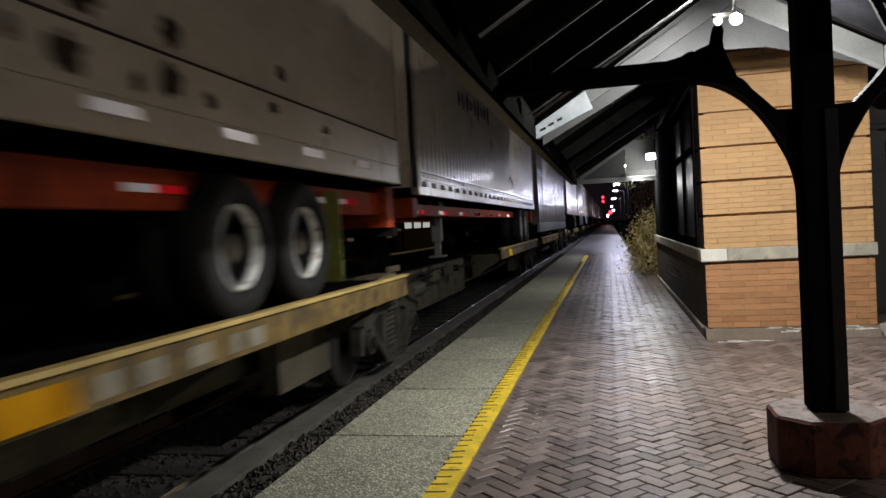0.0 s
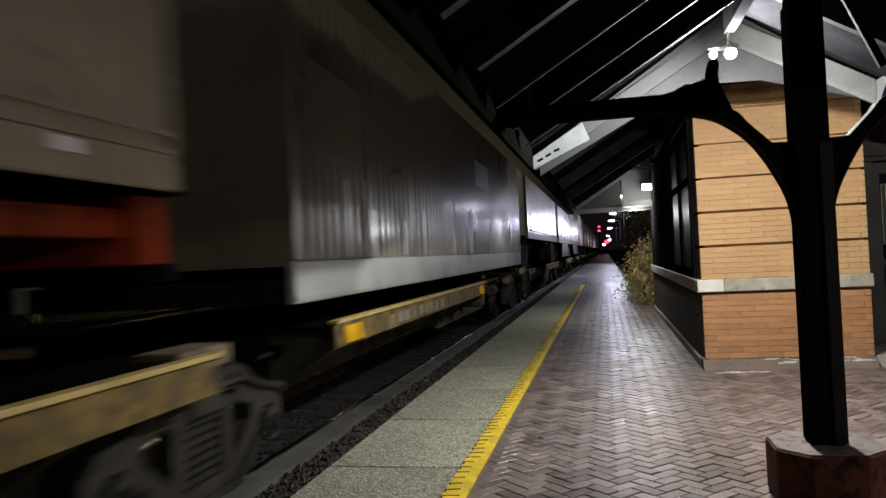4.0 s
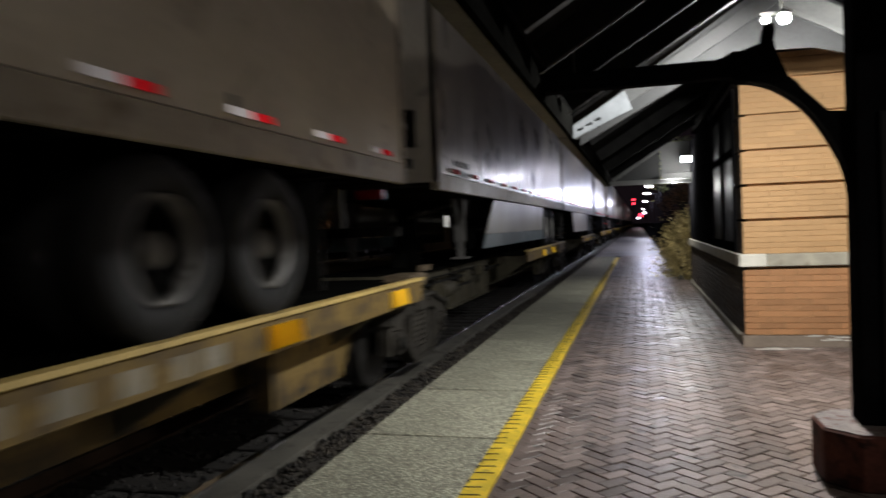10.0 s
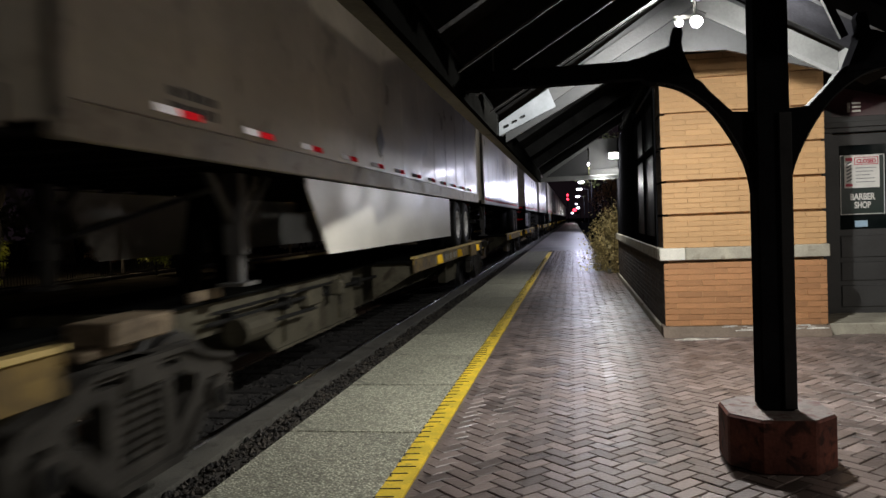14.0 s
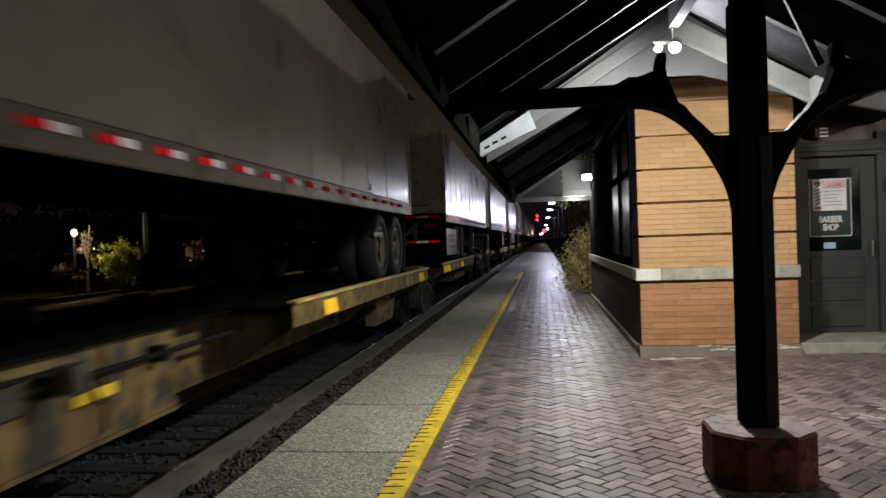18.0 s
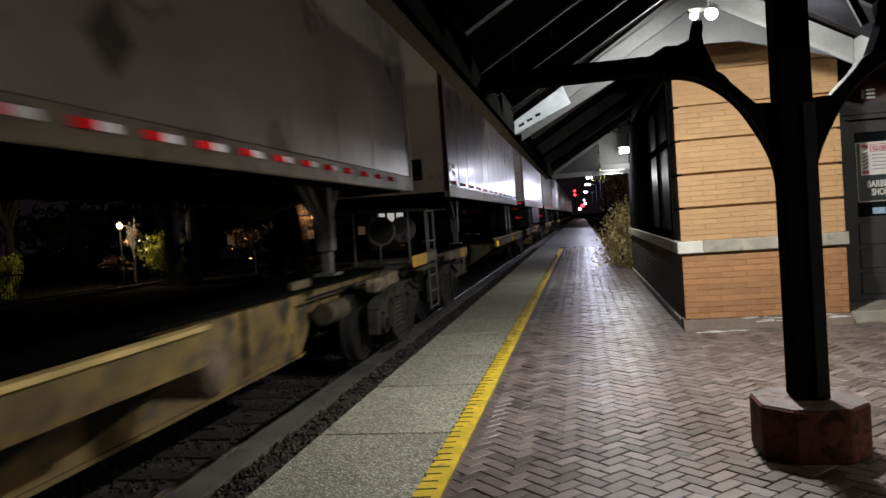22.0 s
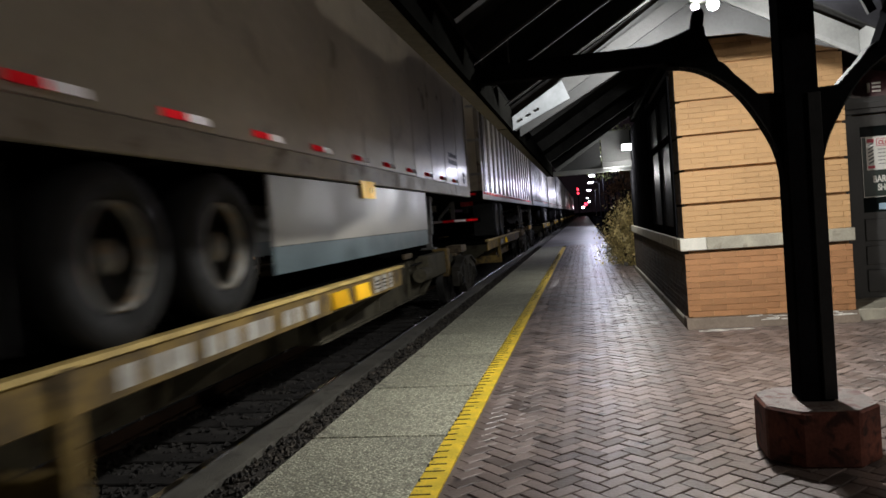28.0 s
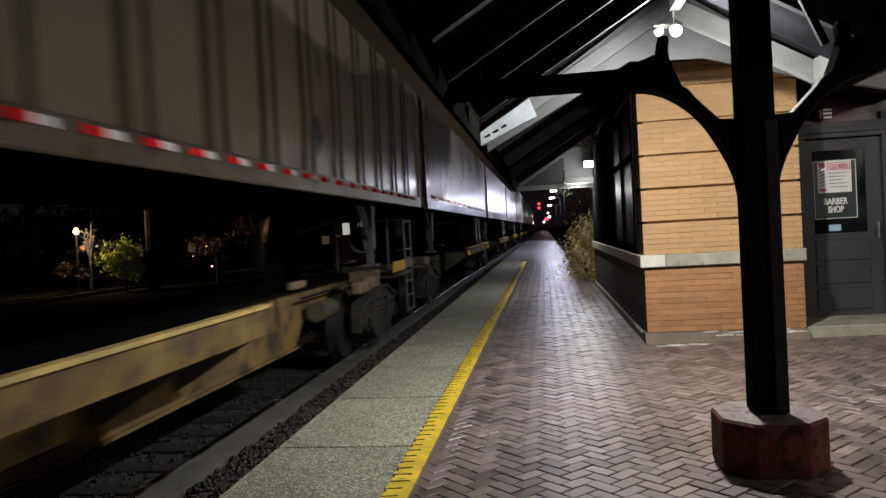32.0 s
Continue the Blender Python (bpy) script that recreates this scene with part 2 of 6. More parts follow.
DARK_METAL = mat("dark_steel", (0.011, 0.0105, 0.0095), 0.85, 0.0, vary=0.4, scale=3, fine=40, bump=0.3, shine=0.08)
TRAILER_WHITE = mat("dirty_white_sheet", (0.6, 0.55, 0.45), 0.37, 0.0, vary=0.14, scale=0.9, fine=12, bump=0.6, gap=0.02, buckle=1.0, coat=0.15, dirt=(0.34, 0.3, 0.24), dirt_at=0.66)
TRAILER_GREY = mat("grey_aluminium_sheet", (0.5, 0.48, 0.44), 0.34, 0.25, vary=0.15, scale=0.8, fine=12, bump=0.6, gap=0.02, buckle=1.0, coat=0.15, dirt=(0.3, 0.28, 0.25), dirt_at=0.68)
TRAILER_DARK = mat("olive_grey_sheet", (0.155, 0.135, 0.1), 0.36, 0.0, vary=0.25, scale=0.8, fine=12, bump=0.3, gap=0.02, buckle=1.0, coat=0.2)
RAIL_TRIM = mat("dull_rail_trim", (0.37, 0.335, 0.275), 0.55, 0.1, vary=0.2, scale=2, fine=30, bump=0.1, dirt=(0.16, 0.13, 0.09), dirt_at=0.6)
CHASSIS_RED = mat("orange_red_chassis", (0.3, 0.04, 0.011), 0.75, vary=0.35, scale=2, fine=30, dirt=(0.12, 0.02, 0.01), dirt_at=0.6, shine=0.2)
BLUE_TRIM = mat("blue_grey_trim", (0.07, 0.1, 0.11), 0.4, 0.2, vary=0.2, scale=2, fine=30, bump=0.1)
RAIL_BLUE = mat("pale_blue_grey_rail", (0.29, 0.315, 0.295), 0.4, 0.1, vary=0.2, scale=2, fine=30, bump=0.1)
CAR_YELLOW = mat("weathered_yellow_steel", (0.175, 0.118, 0.037), 0.7, vary=0.4, scale=2.5, fine=30, bump=0.3, dirt=(0.07, 0.05, 0.026), dirt_at=0.52, shine=0.2)
SILL_YELLOW = mat("sooty_yellow_steel", (0.15, 0.098, 0.027), 0.7, vary=0.4, scale=1.5, fine=30, bump=0.3, dirt=(0.03, 0.022, 0.014), dirt_at=0.52)
# track-side wall shade is put into this brick colour; the shelter shares it
BRICK_DARK = mat("shaded_dark_brick", (0.05, 0.033, 0.022), 0.8, vary=0.3, scale=4, fine=60, bump=0.3, spread=0.2)
WORN_TOP = mat("worn_pale_concrete", (0.2, 0.17, 0.155), 0.8, vary=0.35, scale=6, fine=60, bump=0.4, dirt=(0.12, 0.06, 0.05), dirt_at=0.55)
STREAK = mat("pale_rain_streak", (0.2, 0.18, 0.145), 0.5, vary=0.4, scale=3, fine=14, bump=0.03)
CAR_GREY = mat("grimy_car_steel", (0.072, 0.065, 0.045), 0.8, vary=0.35, scale=1.5, fine=30, bump=0.3, dirt=(0.035, 0.029, 0.02), dirt_at=0.58, shine=0.1)
RUST = mat("rust_stain", (0.045, 0.024, 0.012), 0.9, vary=0.5, scale=6, fine=40, bump=0.3)
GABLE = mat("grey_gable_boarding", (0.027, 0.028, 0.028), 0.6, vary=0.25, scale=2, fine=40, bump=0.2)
BARGE_LIT = mat("lit_grey_board", (0.1, 0.101, 0.097), 0.6, vary=0.2, scale=2.5, fine=40, bump=0.2)
PALE_PLATE = mat("pale_painted_plate", (0.2, 0.215, 0.225), 0.5, vary=0.15, scale=4, fine=40, bump=0.1)
DARK_RAIL = mat("grubby_leg_paint", (0.06, 0.058, 0.055), 0.7, 0.0, vary=0.3, scale=3, fine=40, bump=0.2)
REFLECT_YELLOW = mat("yellow_reflector", (0.98, 0.6, 0.03), 0.45, 0.65, vary=0.1, scale=6, fine=60, bump=0.05)
REFLECT_RED = mat("red_reflector_tape", (0.95, 0.02, 0.035), 0.42, 0.9, vary=0.05, bump=0.05)
REFLECT_WHITE = mat("white_reflector_tape", (0.95, 0.93, 0.95), 0.42, 0.9, vary=0.05, bump=0.05)
DARK_GLASS = mat("dark_window_glass", (0.005, 0.005, 0.006), 0.45, vary=0.2, scale=1, fine=6, bump=0.02, shine=0.03)
GREEN_GLASS = mat("green_tinted_glass", (0.005, 0.008, 0.008), 0.08, vary=0.3, scale=2, fine=8, bump=0.02)
SIGN_GREEN = mat("sign_green", (0.005, 0.017, 0.012), 0.4, vary=0.2, scale=4, fine=30, bump=0.05)
SIGN_RED = mat("sign_red", (0.5, 0.02, 0.05), 0.5, vary=0.1, bump=0.02)
PAPER = mat("white_paper", (0.75, 0.73, 0.68), 0.7, vary=0.08, scale=5, bump=0.03)
GREY_INK = mat("grey_ink", (0.15, 0.15, 0.15), 0.7, vary=0.2, bump=0.02)
STICKER = mat("pale_blue_sticker", (0.35, 0.5, 0.62), 0.5, vary=0.15, bump=0.02)
MAROON = mat("dark_maroon_board", (0.06, 0.024, 0.027), 0.4, vary=0.3, bump=0.1)
GUTTER = mat("olive_gutter_metal", (0.13, 0.122, 0.095), 0.7, vary=0.3, scale=2, fine=30, bump=0.2, shine=0.15)
MARK_DARK = mat("faded_dark_print", (0.11, 0.105, 0.095), 0.5, vary=0.5, scale=4, fine=30, bump=0.03)
MARK_PALE = mat("faded_pale_print", (0.22, 0.2, 0.15), 0.6, vary=0.3, scale=6, fine=40, bump=0.03)
MARK_WHITE = mat("worn_white_print", (0.36, 0.35, 0.32), 0.6, vary=0.3, scale=6, fine=40, bump=0.03)
SILL_TAN = mat("dusty_tan_steel", (0.115, 0.104, 0.078), 0.8, vary=0.3, scale=1.5, fine=30, bump=0.3, dirt=(0.06, 0.052, 0.038), dirt_at=0.6, shine=0.1)
BEARING = mat("tan_bearing_paint", (0.15, 0.115, 0.075), 0.7, vary=0.4, scale=4, fine=40, bump=0.3, dirt=(0.06, 0.045, 0.03), dirt_at=0.55, shine=0.15)
# wheel faces behind the side frames: their shade is put into the colour
WHEEL_DARK = mat("shaded_wheel_steel", (0.007, 0.0065, 0.006), 0.8, vary=0.4, scale=6, fine=40, bump=0.2, shine=0.1)
END_YELLOW = mat("orange_yellow_paint", (0.5, 0.275, 0.028), 0.6, vary=0.25, scale=4, fine=40, bump=0.2, dirt=(0.25, 0.15, 0.04), dirt_at=0.62, shine=0.2)
SKIRT = mat("white_skirt_sheet", (0.5, 0.48, 0.42), 0.4, vary=0.1, scale=0.8, fine=12, bump=0.04)
SKIRT_GREY = mat("grey_skirt_sheet", (0.21, 0.2, 0.172), 0.4, vary=0.12, scale=0.8, fine=12, bump=0.04)
YELLOW_FLAP = mat("yellow_green_flap", (0.2, 0.22, 0.05), 0.6, vary=0.3, scale=3, fine=20)
TAIL_RED = mat("red_lamp_plastic", (0.25, 0.01, 0.01), 0.25, vary=0.1, bump=0.02)
LIP = mat("worn_pale_edge", (0.48, 0.35, 0.115), 0.6, vary=0.35, scale=3, fine=30, bump=0.2)
BOGIE_STEEL = mat("dusty_cast_steel", (0.04, 0.0365, 0.031), 0.85, vary=0.4, scale=4, fine=40, bump=0.4, shine=0.1)
WHEEL_STEEL = mat("worn_wheel_steel", (0.05, 0.048, 0.045), 0.4, 0.6, vary=0.3, scale=6, fine=40, bump=0.1)
DULL_RIM = mat("dull_rim_paint", (0.085, 0.08, 0.065), 0.5, 0.2, vary=0.35, scale=6, fine=40, bump=0.1, dirt=(0.12, 0.08, 0.04), dirt_at=0.55)
TYRE = mat("tyre_rubber", (0.006, 0.006, 0.006), 0.8, vary=0.3, scale=8, fine=60, shine=0.25)
DARK_RIM = mat("sooty_rim_paint", (0.06, 0.056, 0.048), 0.6, 0.1, vary=0.35, scale=6, fine=40, bump=0.1)
RIM = mat("white_wheel_paint", (0.46, 0.46, 0.44), 0.5, 0.1, vary=0.3, scale=8, fine=50, bump=0.1, dirt=(0.16, 0.12, 0.08), dirt_at=0.58)
LEAF = mat("dry_bush_leaf", (0.5, 0.4, 0.17), 0.6, vary=0.4, scale=3, fine=20, spread=0.5)
LEAF_GREEN = mat("night_tree_leaf", (0.15, 0.17, 0.06), 0.6, vary=0.4, scale=3, fine=20, spread=0.4)
LEAF_AUTUMN = mat("autumn_leaf", (0.15, 0.075, 0.035), 0.6, vary=0.4, scale=3, fine=20, spread=0.4)
LEAF_LIME = mat("lime_leaf", (0.36, 0.4, 0.04), 0.6, vary=0.35, scale=3, fine=20, spread=0.35)
FADED_RED = mat("faded_red_print", (0.17, 0.022, 0.025), 0.5, vary=0.3, scale=4, fine=30, bump=0.03)
DARK_WALL = mat("dark_house_wall", (0.05, 0.04, 0.035), 0.9, vary=0.3, scale=0.5, fine=10)
PAINT_GREY = mat("grey_car_paint", (0.2, 0.2, 0.21), 0.25, 0.3, vary=0.05, bump=0.0)
PAINT_DARK = mat("dark_car_paint", (0.02, 0.02, 0.025), 0.25, 0.2, vary=0.05, bump=0.0)
BARK = mat("bark", (0.017, 0.014, 0.011), 0.9, vary=0.4, scale=6, fine=40, bump=0.6)
LAMP_GLOW = glow("led_glow", (0.92, 0.96, 1.0), 25)
FAR_GLOW = glow("far_lamp_glow", (1.0, 0.95, 1.0), 120)
WARM_GLOW = glow("sodium_glow", (1.0, 0.5, 0.2), 3.2)
SHED_GLOW = glow("lit_shed_glow", (0.95, 0.95, 0.9), 0.4)
WINDOW_GLOW = glow("lit_window_glow", (0.9, 0.6, 0.35), 0.05)
RED_GLOW = glow("red_signal_glow", (1.0, 0.03, 0.06), 6)

# ---- ground ----
TC = -3.66          # track centre
RAIL_TOP = -0.15
X_EDGE, X_LINE, X_PAVE = -2.095, -1.1, -0.935
Z_DECK = 0.95       # deck of the railcars


def plane_sheet(name, x0, x1, y0, y1, z, material, label, category, depth=0.1, parent=None):
    ob = part(name, boxes((x0, x1, y0, y1, z - depth, z)), material, parent)
    return tagged(ob, label, category, kind="structure")


plane_sheet("ground", -900, 900, -300, 1500, -0.45, SOIL, "dark bare soil stretching away into the night", "ground", 0.3)
# trackbed of loose stone
plane_sheet("trackbed", -6.4, X_EDGE + 0.2, -30, 420, -0.34, BALLAST_SHADED, "dark ballast bed under the running track", "trackbed", 0.11)


def scatter(name, n, x0, x1, y0, y1, z, r0, r1, material, label, category):
    """Loose stones: one mesh of many small uneven lumps."""
    rng = np.random.default_rng(7)
    base = np.array([(1, 0, 0), (-1, 0, 0), (0, 1, 0), (0, -1, 0), (0, 0, 1), (0, 0, -1)], float)
    tri = [(0, 2, 4), (2, 1, 4), (1, 3, 4), (3, 0, 4), (2, 0, 5), (1, 2, 5), (3, 1, 5), (0, 3, 5)]
    verts, faces = [], []
    for k in range(n):
        u = rng.random()
        p = np.array((rng.uniform(x0, x1), y0 + (y1 - y0) * u * u, z + rng.uniform(-0.02, 0.015)))
        v = base * rng.uniform(r0, r1) * rng.uniform(0.6, 1.2, (6, 1)) * (1, 1, 0.7)
        a = rng.uniform(0, 6.3)
        c, s = math.cos(a), math.sin(a)
        v = v @ np.array([(c, s, 0), (-s, c, 0), (0, 0, 1)])
        faces += [tuple(i + len(verts) for i in t) for t in tri]
        verts += [tuple(q) for q in v + p]
    me = bpy.data.meshes.new(name)
    me.from_pydata(verts, [], faces)
    me.materials.append(material)
    return tagged(new(name, me), label, category, kind="stuff")


scatter("ballast", 9000, -2.62, X_EDGE + 0.02, 1.0, 40, -0.2, 0.015, 0.04, BALLAST, "loose dark gravel between rail and platform", "gravel")
scatter("ballast_between_rails", 8000, -4.9, -3.05, 1.5, 40, -0.33, 0.02, 0.045, BALLAST_SHADED, "loose dark ballast stones between the sleepers", "gravel")
plane_sheet("gravel_bed", -2.62, X_EDGE + 0.05, -30, 300, -0.21, BALLAST, "dark gravel strip beside the platform edge", "gravel bed", 0.2)
plane_sheet("rail_guard_kerb", -2.9, -2.64, -30, 300, -0.165, KERB, "flat grey concrete kerb beside the near rail", "kerb", 0.2)

# platform
plane_sheet("platform_base", X_LINE - 0.02, 9.0, -10, 34.0, -0.014, JOINT, "platform bed of dark sand showing in the paving joints", "platform", 0.4)
plane_sheet("platform_far", X_EDGE, 0.9, 34.0, 260, -0.002, FAR_PAVING, "worn grey platform running off into the dark", "platform", 0.4)

slab_strip = thing("platform_edge", "pale exposed-aggregate concrete slabs along the platform edge", "platform edge", kind="structure")
slab = part("slab", boxes((X_EDGE, X_LINE, 0.011, 1.513, -0.2, 0.0), bevel=0.008), CONCRETE, slab_strip)
slab.location.y = 5.12 - 1.524 * 6
for k in range(-5, 19):
    ob = new("slab", slab.data)
    ob.parent = slab_strip
    ob.location = (0, 5.12 + 1.524 * k, random.uniform(-0.004, 0.002))

# painted border: yellow bricks laid across, with dark joints
line = thing("yellow_safety_line", "chipped yellow safety line of painted bricks", "safety line", kind="structure")
part("line_paint", boxes((X_LINE + 0.004, X_PAVE - 0.004, -6, 33.0, -0.1, 0.003)), YELLOW, line)
bm = bmesh.new()
for k in range(214):
    y = 1.0 + 0.125 * k
    a = random.uniform(0.07, 0.13)
    beam(bm, (X_LINE + 0.004, y, 0.0045), (X_LINE + a, y + 0.012, 0.0045), 0.011, 0.003)
    if random.random() < 0.75:
        beam(bm, (X_LINE + 0.002, y, 0.0045), (X_LINE + 0.012, y - random.uniform(0.02, 0.05), 0.0045), 0.012, 0.003)
tagged(part("line_joints", bm, JOINT, line), kind="stuff")


def rail(x):
    th = thing("rail", "rusty steel rail with a polished head on timber sleepers", "rail", group="rails of the track", kind="structure")
    z = RAIL_TOP
    part("rail_web", boxes((x - 0.012, x + 0.012, -30, 300, z - 0.15, z - 0.03), (x - 0.07, x + 0.07, -30, 300, z - 0.18, z - 0.15)), RAIL, th)
    part("rail_head", boxes((x - 0.036, x + 0.036, -30, 300, z - 0.035, z), bevel=0.006), RAILHEAD, th)


rail(TC - 0.74)
rail(TC + 0.74)
sleepers = thing("sleepers", "row of dark creosoted timber sleepers under the rails", "sleepers", kind="structure")
tie = part("sleeper", boxes((TC - 1.25, TC + 0.74, -0.11, 0.11, -0.5, RAIL_TOP - 0.165), bevel=0.01), TIE, sleepers)
for k in range(1, 110):
    ob = new("sleeper", tie.data)
    ob.parent = sleepers
    ob.location = (random.uniform(-0.03, 0.03), k * 0.52, random.uniform(-0.01, 0.004))

# ---- station building ----
Y_FRONT, X_WALL, X_RIGHT = 9.25, 1.1, 2.95
Y_DOOR, Y_WALL2, X_WALL2 = 10.2, 10.66, 4.42
building = thing("station_building", "buff brick station building with a stone sill band", "building", kind="structure")
GROOVES = [1.462 + 0.407 * k for k in range(5)]
GAP = 0.028
bands = list(zip([0.0, 0.931] + [g + GAP for g in GROOVES], [0.893] + GROOVES + [3.3]))
part("wall_front", boxes((X_WALL + 0.07, X_RIGHT - 0.02, Y_FRONT + 0.07, Y_FRONT + 0.3, 0.0, 3.4)), MORTAR, building)
part("mortar_bed", boxes(*[(X_WALL + 0.006, X_RIGHT - 0.02, Y_FRONT + 0.007, Y_FRONT + 0.069, lo, hi) for lo, hi in bands]), MORTAR, building)
# track side laid in the brick darkened for grazing light
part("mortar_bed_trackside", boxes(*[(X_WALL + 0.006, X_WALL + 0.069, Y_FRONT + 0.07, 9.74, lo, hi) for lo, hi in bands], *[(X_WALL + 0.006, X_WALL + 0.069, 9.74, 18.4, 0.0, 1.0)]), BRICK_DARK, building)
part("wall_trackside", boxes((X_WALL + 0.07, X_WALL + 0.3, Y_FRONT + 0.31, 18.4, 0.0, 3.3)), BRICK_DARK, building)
part("wall_recess", boxes((X_RIGHT - 0.28, X_RIGHT - 0.012, Y_FRONT + 0.32, Y_DOOR + 0.1, 0.0, 3.6)), BLACK, building, "black painted return wall beside the door")
part("wall_street", boxes((X_WALL2, 9.0, Y_WALL2 + 0.012, Y_WALL2 + 0.3, 0.0, 3.6)), MORTAR, building)
part("wall_back", boxes((X_WALL + 0.3, 9.0, 18.1, 18.4, 0.0, 3.6)), MORTAR, building)
part("sill_band", boxes((X_WALL + 0.253, X_RIGHT + 0.02, Y_FRONT - 0.05, Y_FRONT + 0.1, 0.93, 1.078), bevel=0.008), STONE, building)
part("corner_block", boxes((X_WALL - 0.05, X_WALL + 0.25, Y_FRONT - 0.055, Y_FRONT + 0.25, 0.93, 1.08), bevel=0.01), PALE_STONE, building, "paler stone corner block")
part("sill_band_trackside", boxes((X_WALL - 0.05, X_WALL + 0.1, Y_FRONT + 0.253, 18.5, 0.93, 1.078), bevel=0.008), STONE, building)
part("sill_band_street", boxes((X_WALL2 + 0.1, 9.0, Y_WALL2 - 0.06, Y_WALL2 + 0.1, 0.9, 1.07), bevel=0.008), STONE, building)
part("plinth", prism(bmesh.new(), [(Y_FRONT - 0.1, -0.05), (Y_FRONT - 0.1, 0.005), (Y_FRONT - 0.03, 0.125), (Y_FRONT + 0.2, 0.13), (Y_FRONT + 0.2, -0.05)], "x", X_WALL - 0.03, X_RIGHT + 0.01), APRON, building, "worn concrete plinth the colour of the paving")
bm = bmesh.new()
rg = random.Random(4)
for k in range(46):
    x = rg.choice((rg.uniform(1.75, X_RIGHT - 0.1), rg.uniform(1.16, 1.75)))
    w, y = rg.uniform(0.04, 0.16), (rg.uniform(-0.062, -0.03) if x > 1.7 else rg.uniform(-0.28, -0.16))
    z = 0.129 + (y + 0.03) * 1.7 if x > 1.7 else 0.003
    box(bm, x, x + w, Y_FRONT + y, Y_FRONT + y + rg.uniform(0.006, 0.02), z - 0.02, z + 0.004)
tagged(part("salt_crust", bm, SALT, building, "white salt crust along the foot of the wall"), kind="stuff")
part("plinth_trackside", boxes((X_WALL - 0.03, X_WALL + 0.2, Y_FRONT + 0.203, 18.45, -0.05, 0.1), bevel=0.012), STONE, building)
part("door_step", boxes((X_RIGHT + 0.013, 9.0, 9.32, 10.75, -0.05, 0.125), bevel=0.012), STONE, building)

# dark timber window bay on the track side
bay = thing("window_1", "black framed shop window facing the track", "window", kind="structure")
part("window_frame", boxes((X_WALL - 0.02, X_WALL + 0.069, 9.75, 12.9, 1.08, 1.2), (X_WALL - 0.02, X_WALL + 0.069, 9.75, 12.9, 2.95, 3.1), (X_WALL - 0.02, X_WALL + 0.069, 9.75, 9.95, 1.2, 2.95), (X_WALL - 0.02, X_WALL + 0.069, 12.7, 12.9, 1.2, 2.95), (X_WALL - 0.015, X_WALL + 0.069, 11.25, 11.4, 1.2, 2.95), (X_WALL - 0.015, X_WALL + 0.069, 9.95, 12.7, 2.3, 2.4)), BLACK, bay)
for y0, y1, z0, z1 in ((9.95, 11.25, 1.2, 2.3), (11.4, 12.7, 1.2, 2.3), (9.95, 11.25, 2.4, 2.95), (11.4, 12.7, 2.4, 2.95)):
    part("pane", boxes((X_WALL + 0.004, X_WALL + 0.014, y0, y1, z0, z1)), DARK_GLASS, bay)
bay2 = thing("shutter_panel", "black timber panelling between the brick piers", "panelling", kind="structure")
for k in range(12):
    part("panel", boxes((X_WALL - 0.012, X_WALL + 0.069, 13.15 + 0.42 * k, 13.53 + 0.42 * k, 1.08, 3.25), bevel=0.006), BLACK, bay2)


# ---- door ----
def letters(name, text, size, at, material, parent, rot=(90, 0, 0), extrude=0.002, stretch=1.0):
    cu = bpy.data.curves.new(name, "FONT")
    cu.body, cu.size, cu.extrude, cu.align_x = text, size, extrude, "CENTER"
    cu.offset = size * 0.03
    cu.materials.append(material)
    ob = new(name, cu)
    ob.parent, ob.location, ob.rotation_euler = parent, at, [radians(a) for a in rot]
    ob.scale.x = stretch
    return ob


door = thing("door_1", "charcoal panelled shop door with a glazed upper half and a closed notice", "door", (3.33, Y_DOOR, 0.125), kind="structure")
DW = 0.93
part("door_leaf", boxes((0, DW, 0.02, 0.06, 0, 1.08), (0, 0.09, 0.02, 0.06, 1.08, 2.3), (0.74, DW, 0.02, 0.06, 1.08, 2.3), (0.09, 0.74, 0.02, 0.06, 2.16, 2.3)), DOOR, door)
for z0, z1 in ((0.08, 0.36), (0.42, 0.66), (0.72, 1.0)):
    part("door_panel", boxes((0.09, 0.76, 0.004, 0.03, z0, z1), bevel=0.008), DOOR, door)
part("door_glass", boxes((0.09, 0.74, 0.035, 0.042, 1.08, 2.16)), GREEN_GLASS, door, "dark green tinted door glass")
part("door_frame", boxes((-0.12, -0.003, -0.03, 0.08, 0, 2.62), (DW + 0.003, DW + 0.14, -0.03, 0.08, 0, 2.62)), DOOR, door)
part("cornice", boxes((-0.1, DW + 0.12, -0.05, 0.06, 2.32, 2.38), (-0.13, DW + 0.15, -0.09, 0.06, 2.38, 2.45), (-0.1, DW + 0.12, -0.04, 0.06, 2.45, 2.52), bevel=0.004), DOOR, door)
part("transom", boxes((-0.12, DW + 0.14, 0.03, 0.06, 2.52, 3.4)), MAROON, door, "dark maroon transom board over the door")
part("number_bars", boxes((0.2, 0.235, 0.02, 0.032, 2.58, 2.7), (0.26, 0.36, 0.02, 0.032, 2.58, 2.605), (0.26, 0.36, 0.02, 0.032, 2.63, 2.655), (0.26, 0.36, 0.02, 0.032, 2.68, 2.7)), PALE_STONE, door, "pale bars over the door")
sign = part("window_sign", boxes((0.1, 0.625, 0.026, 0.031, 1.27, 2.03)), SIGN_GREEN, door, "green sign board with a white outline")
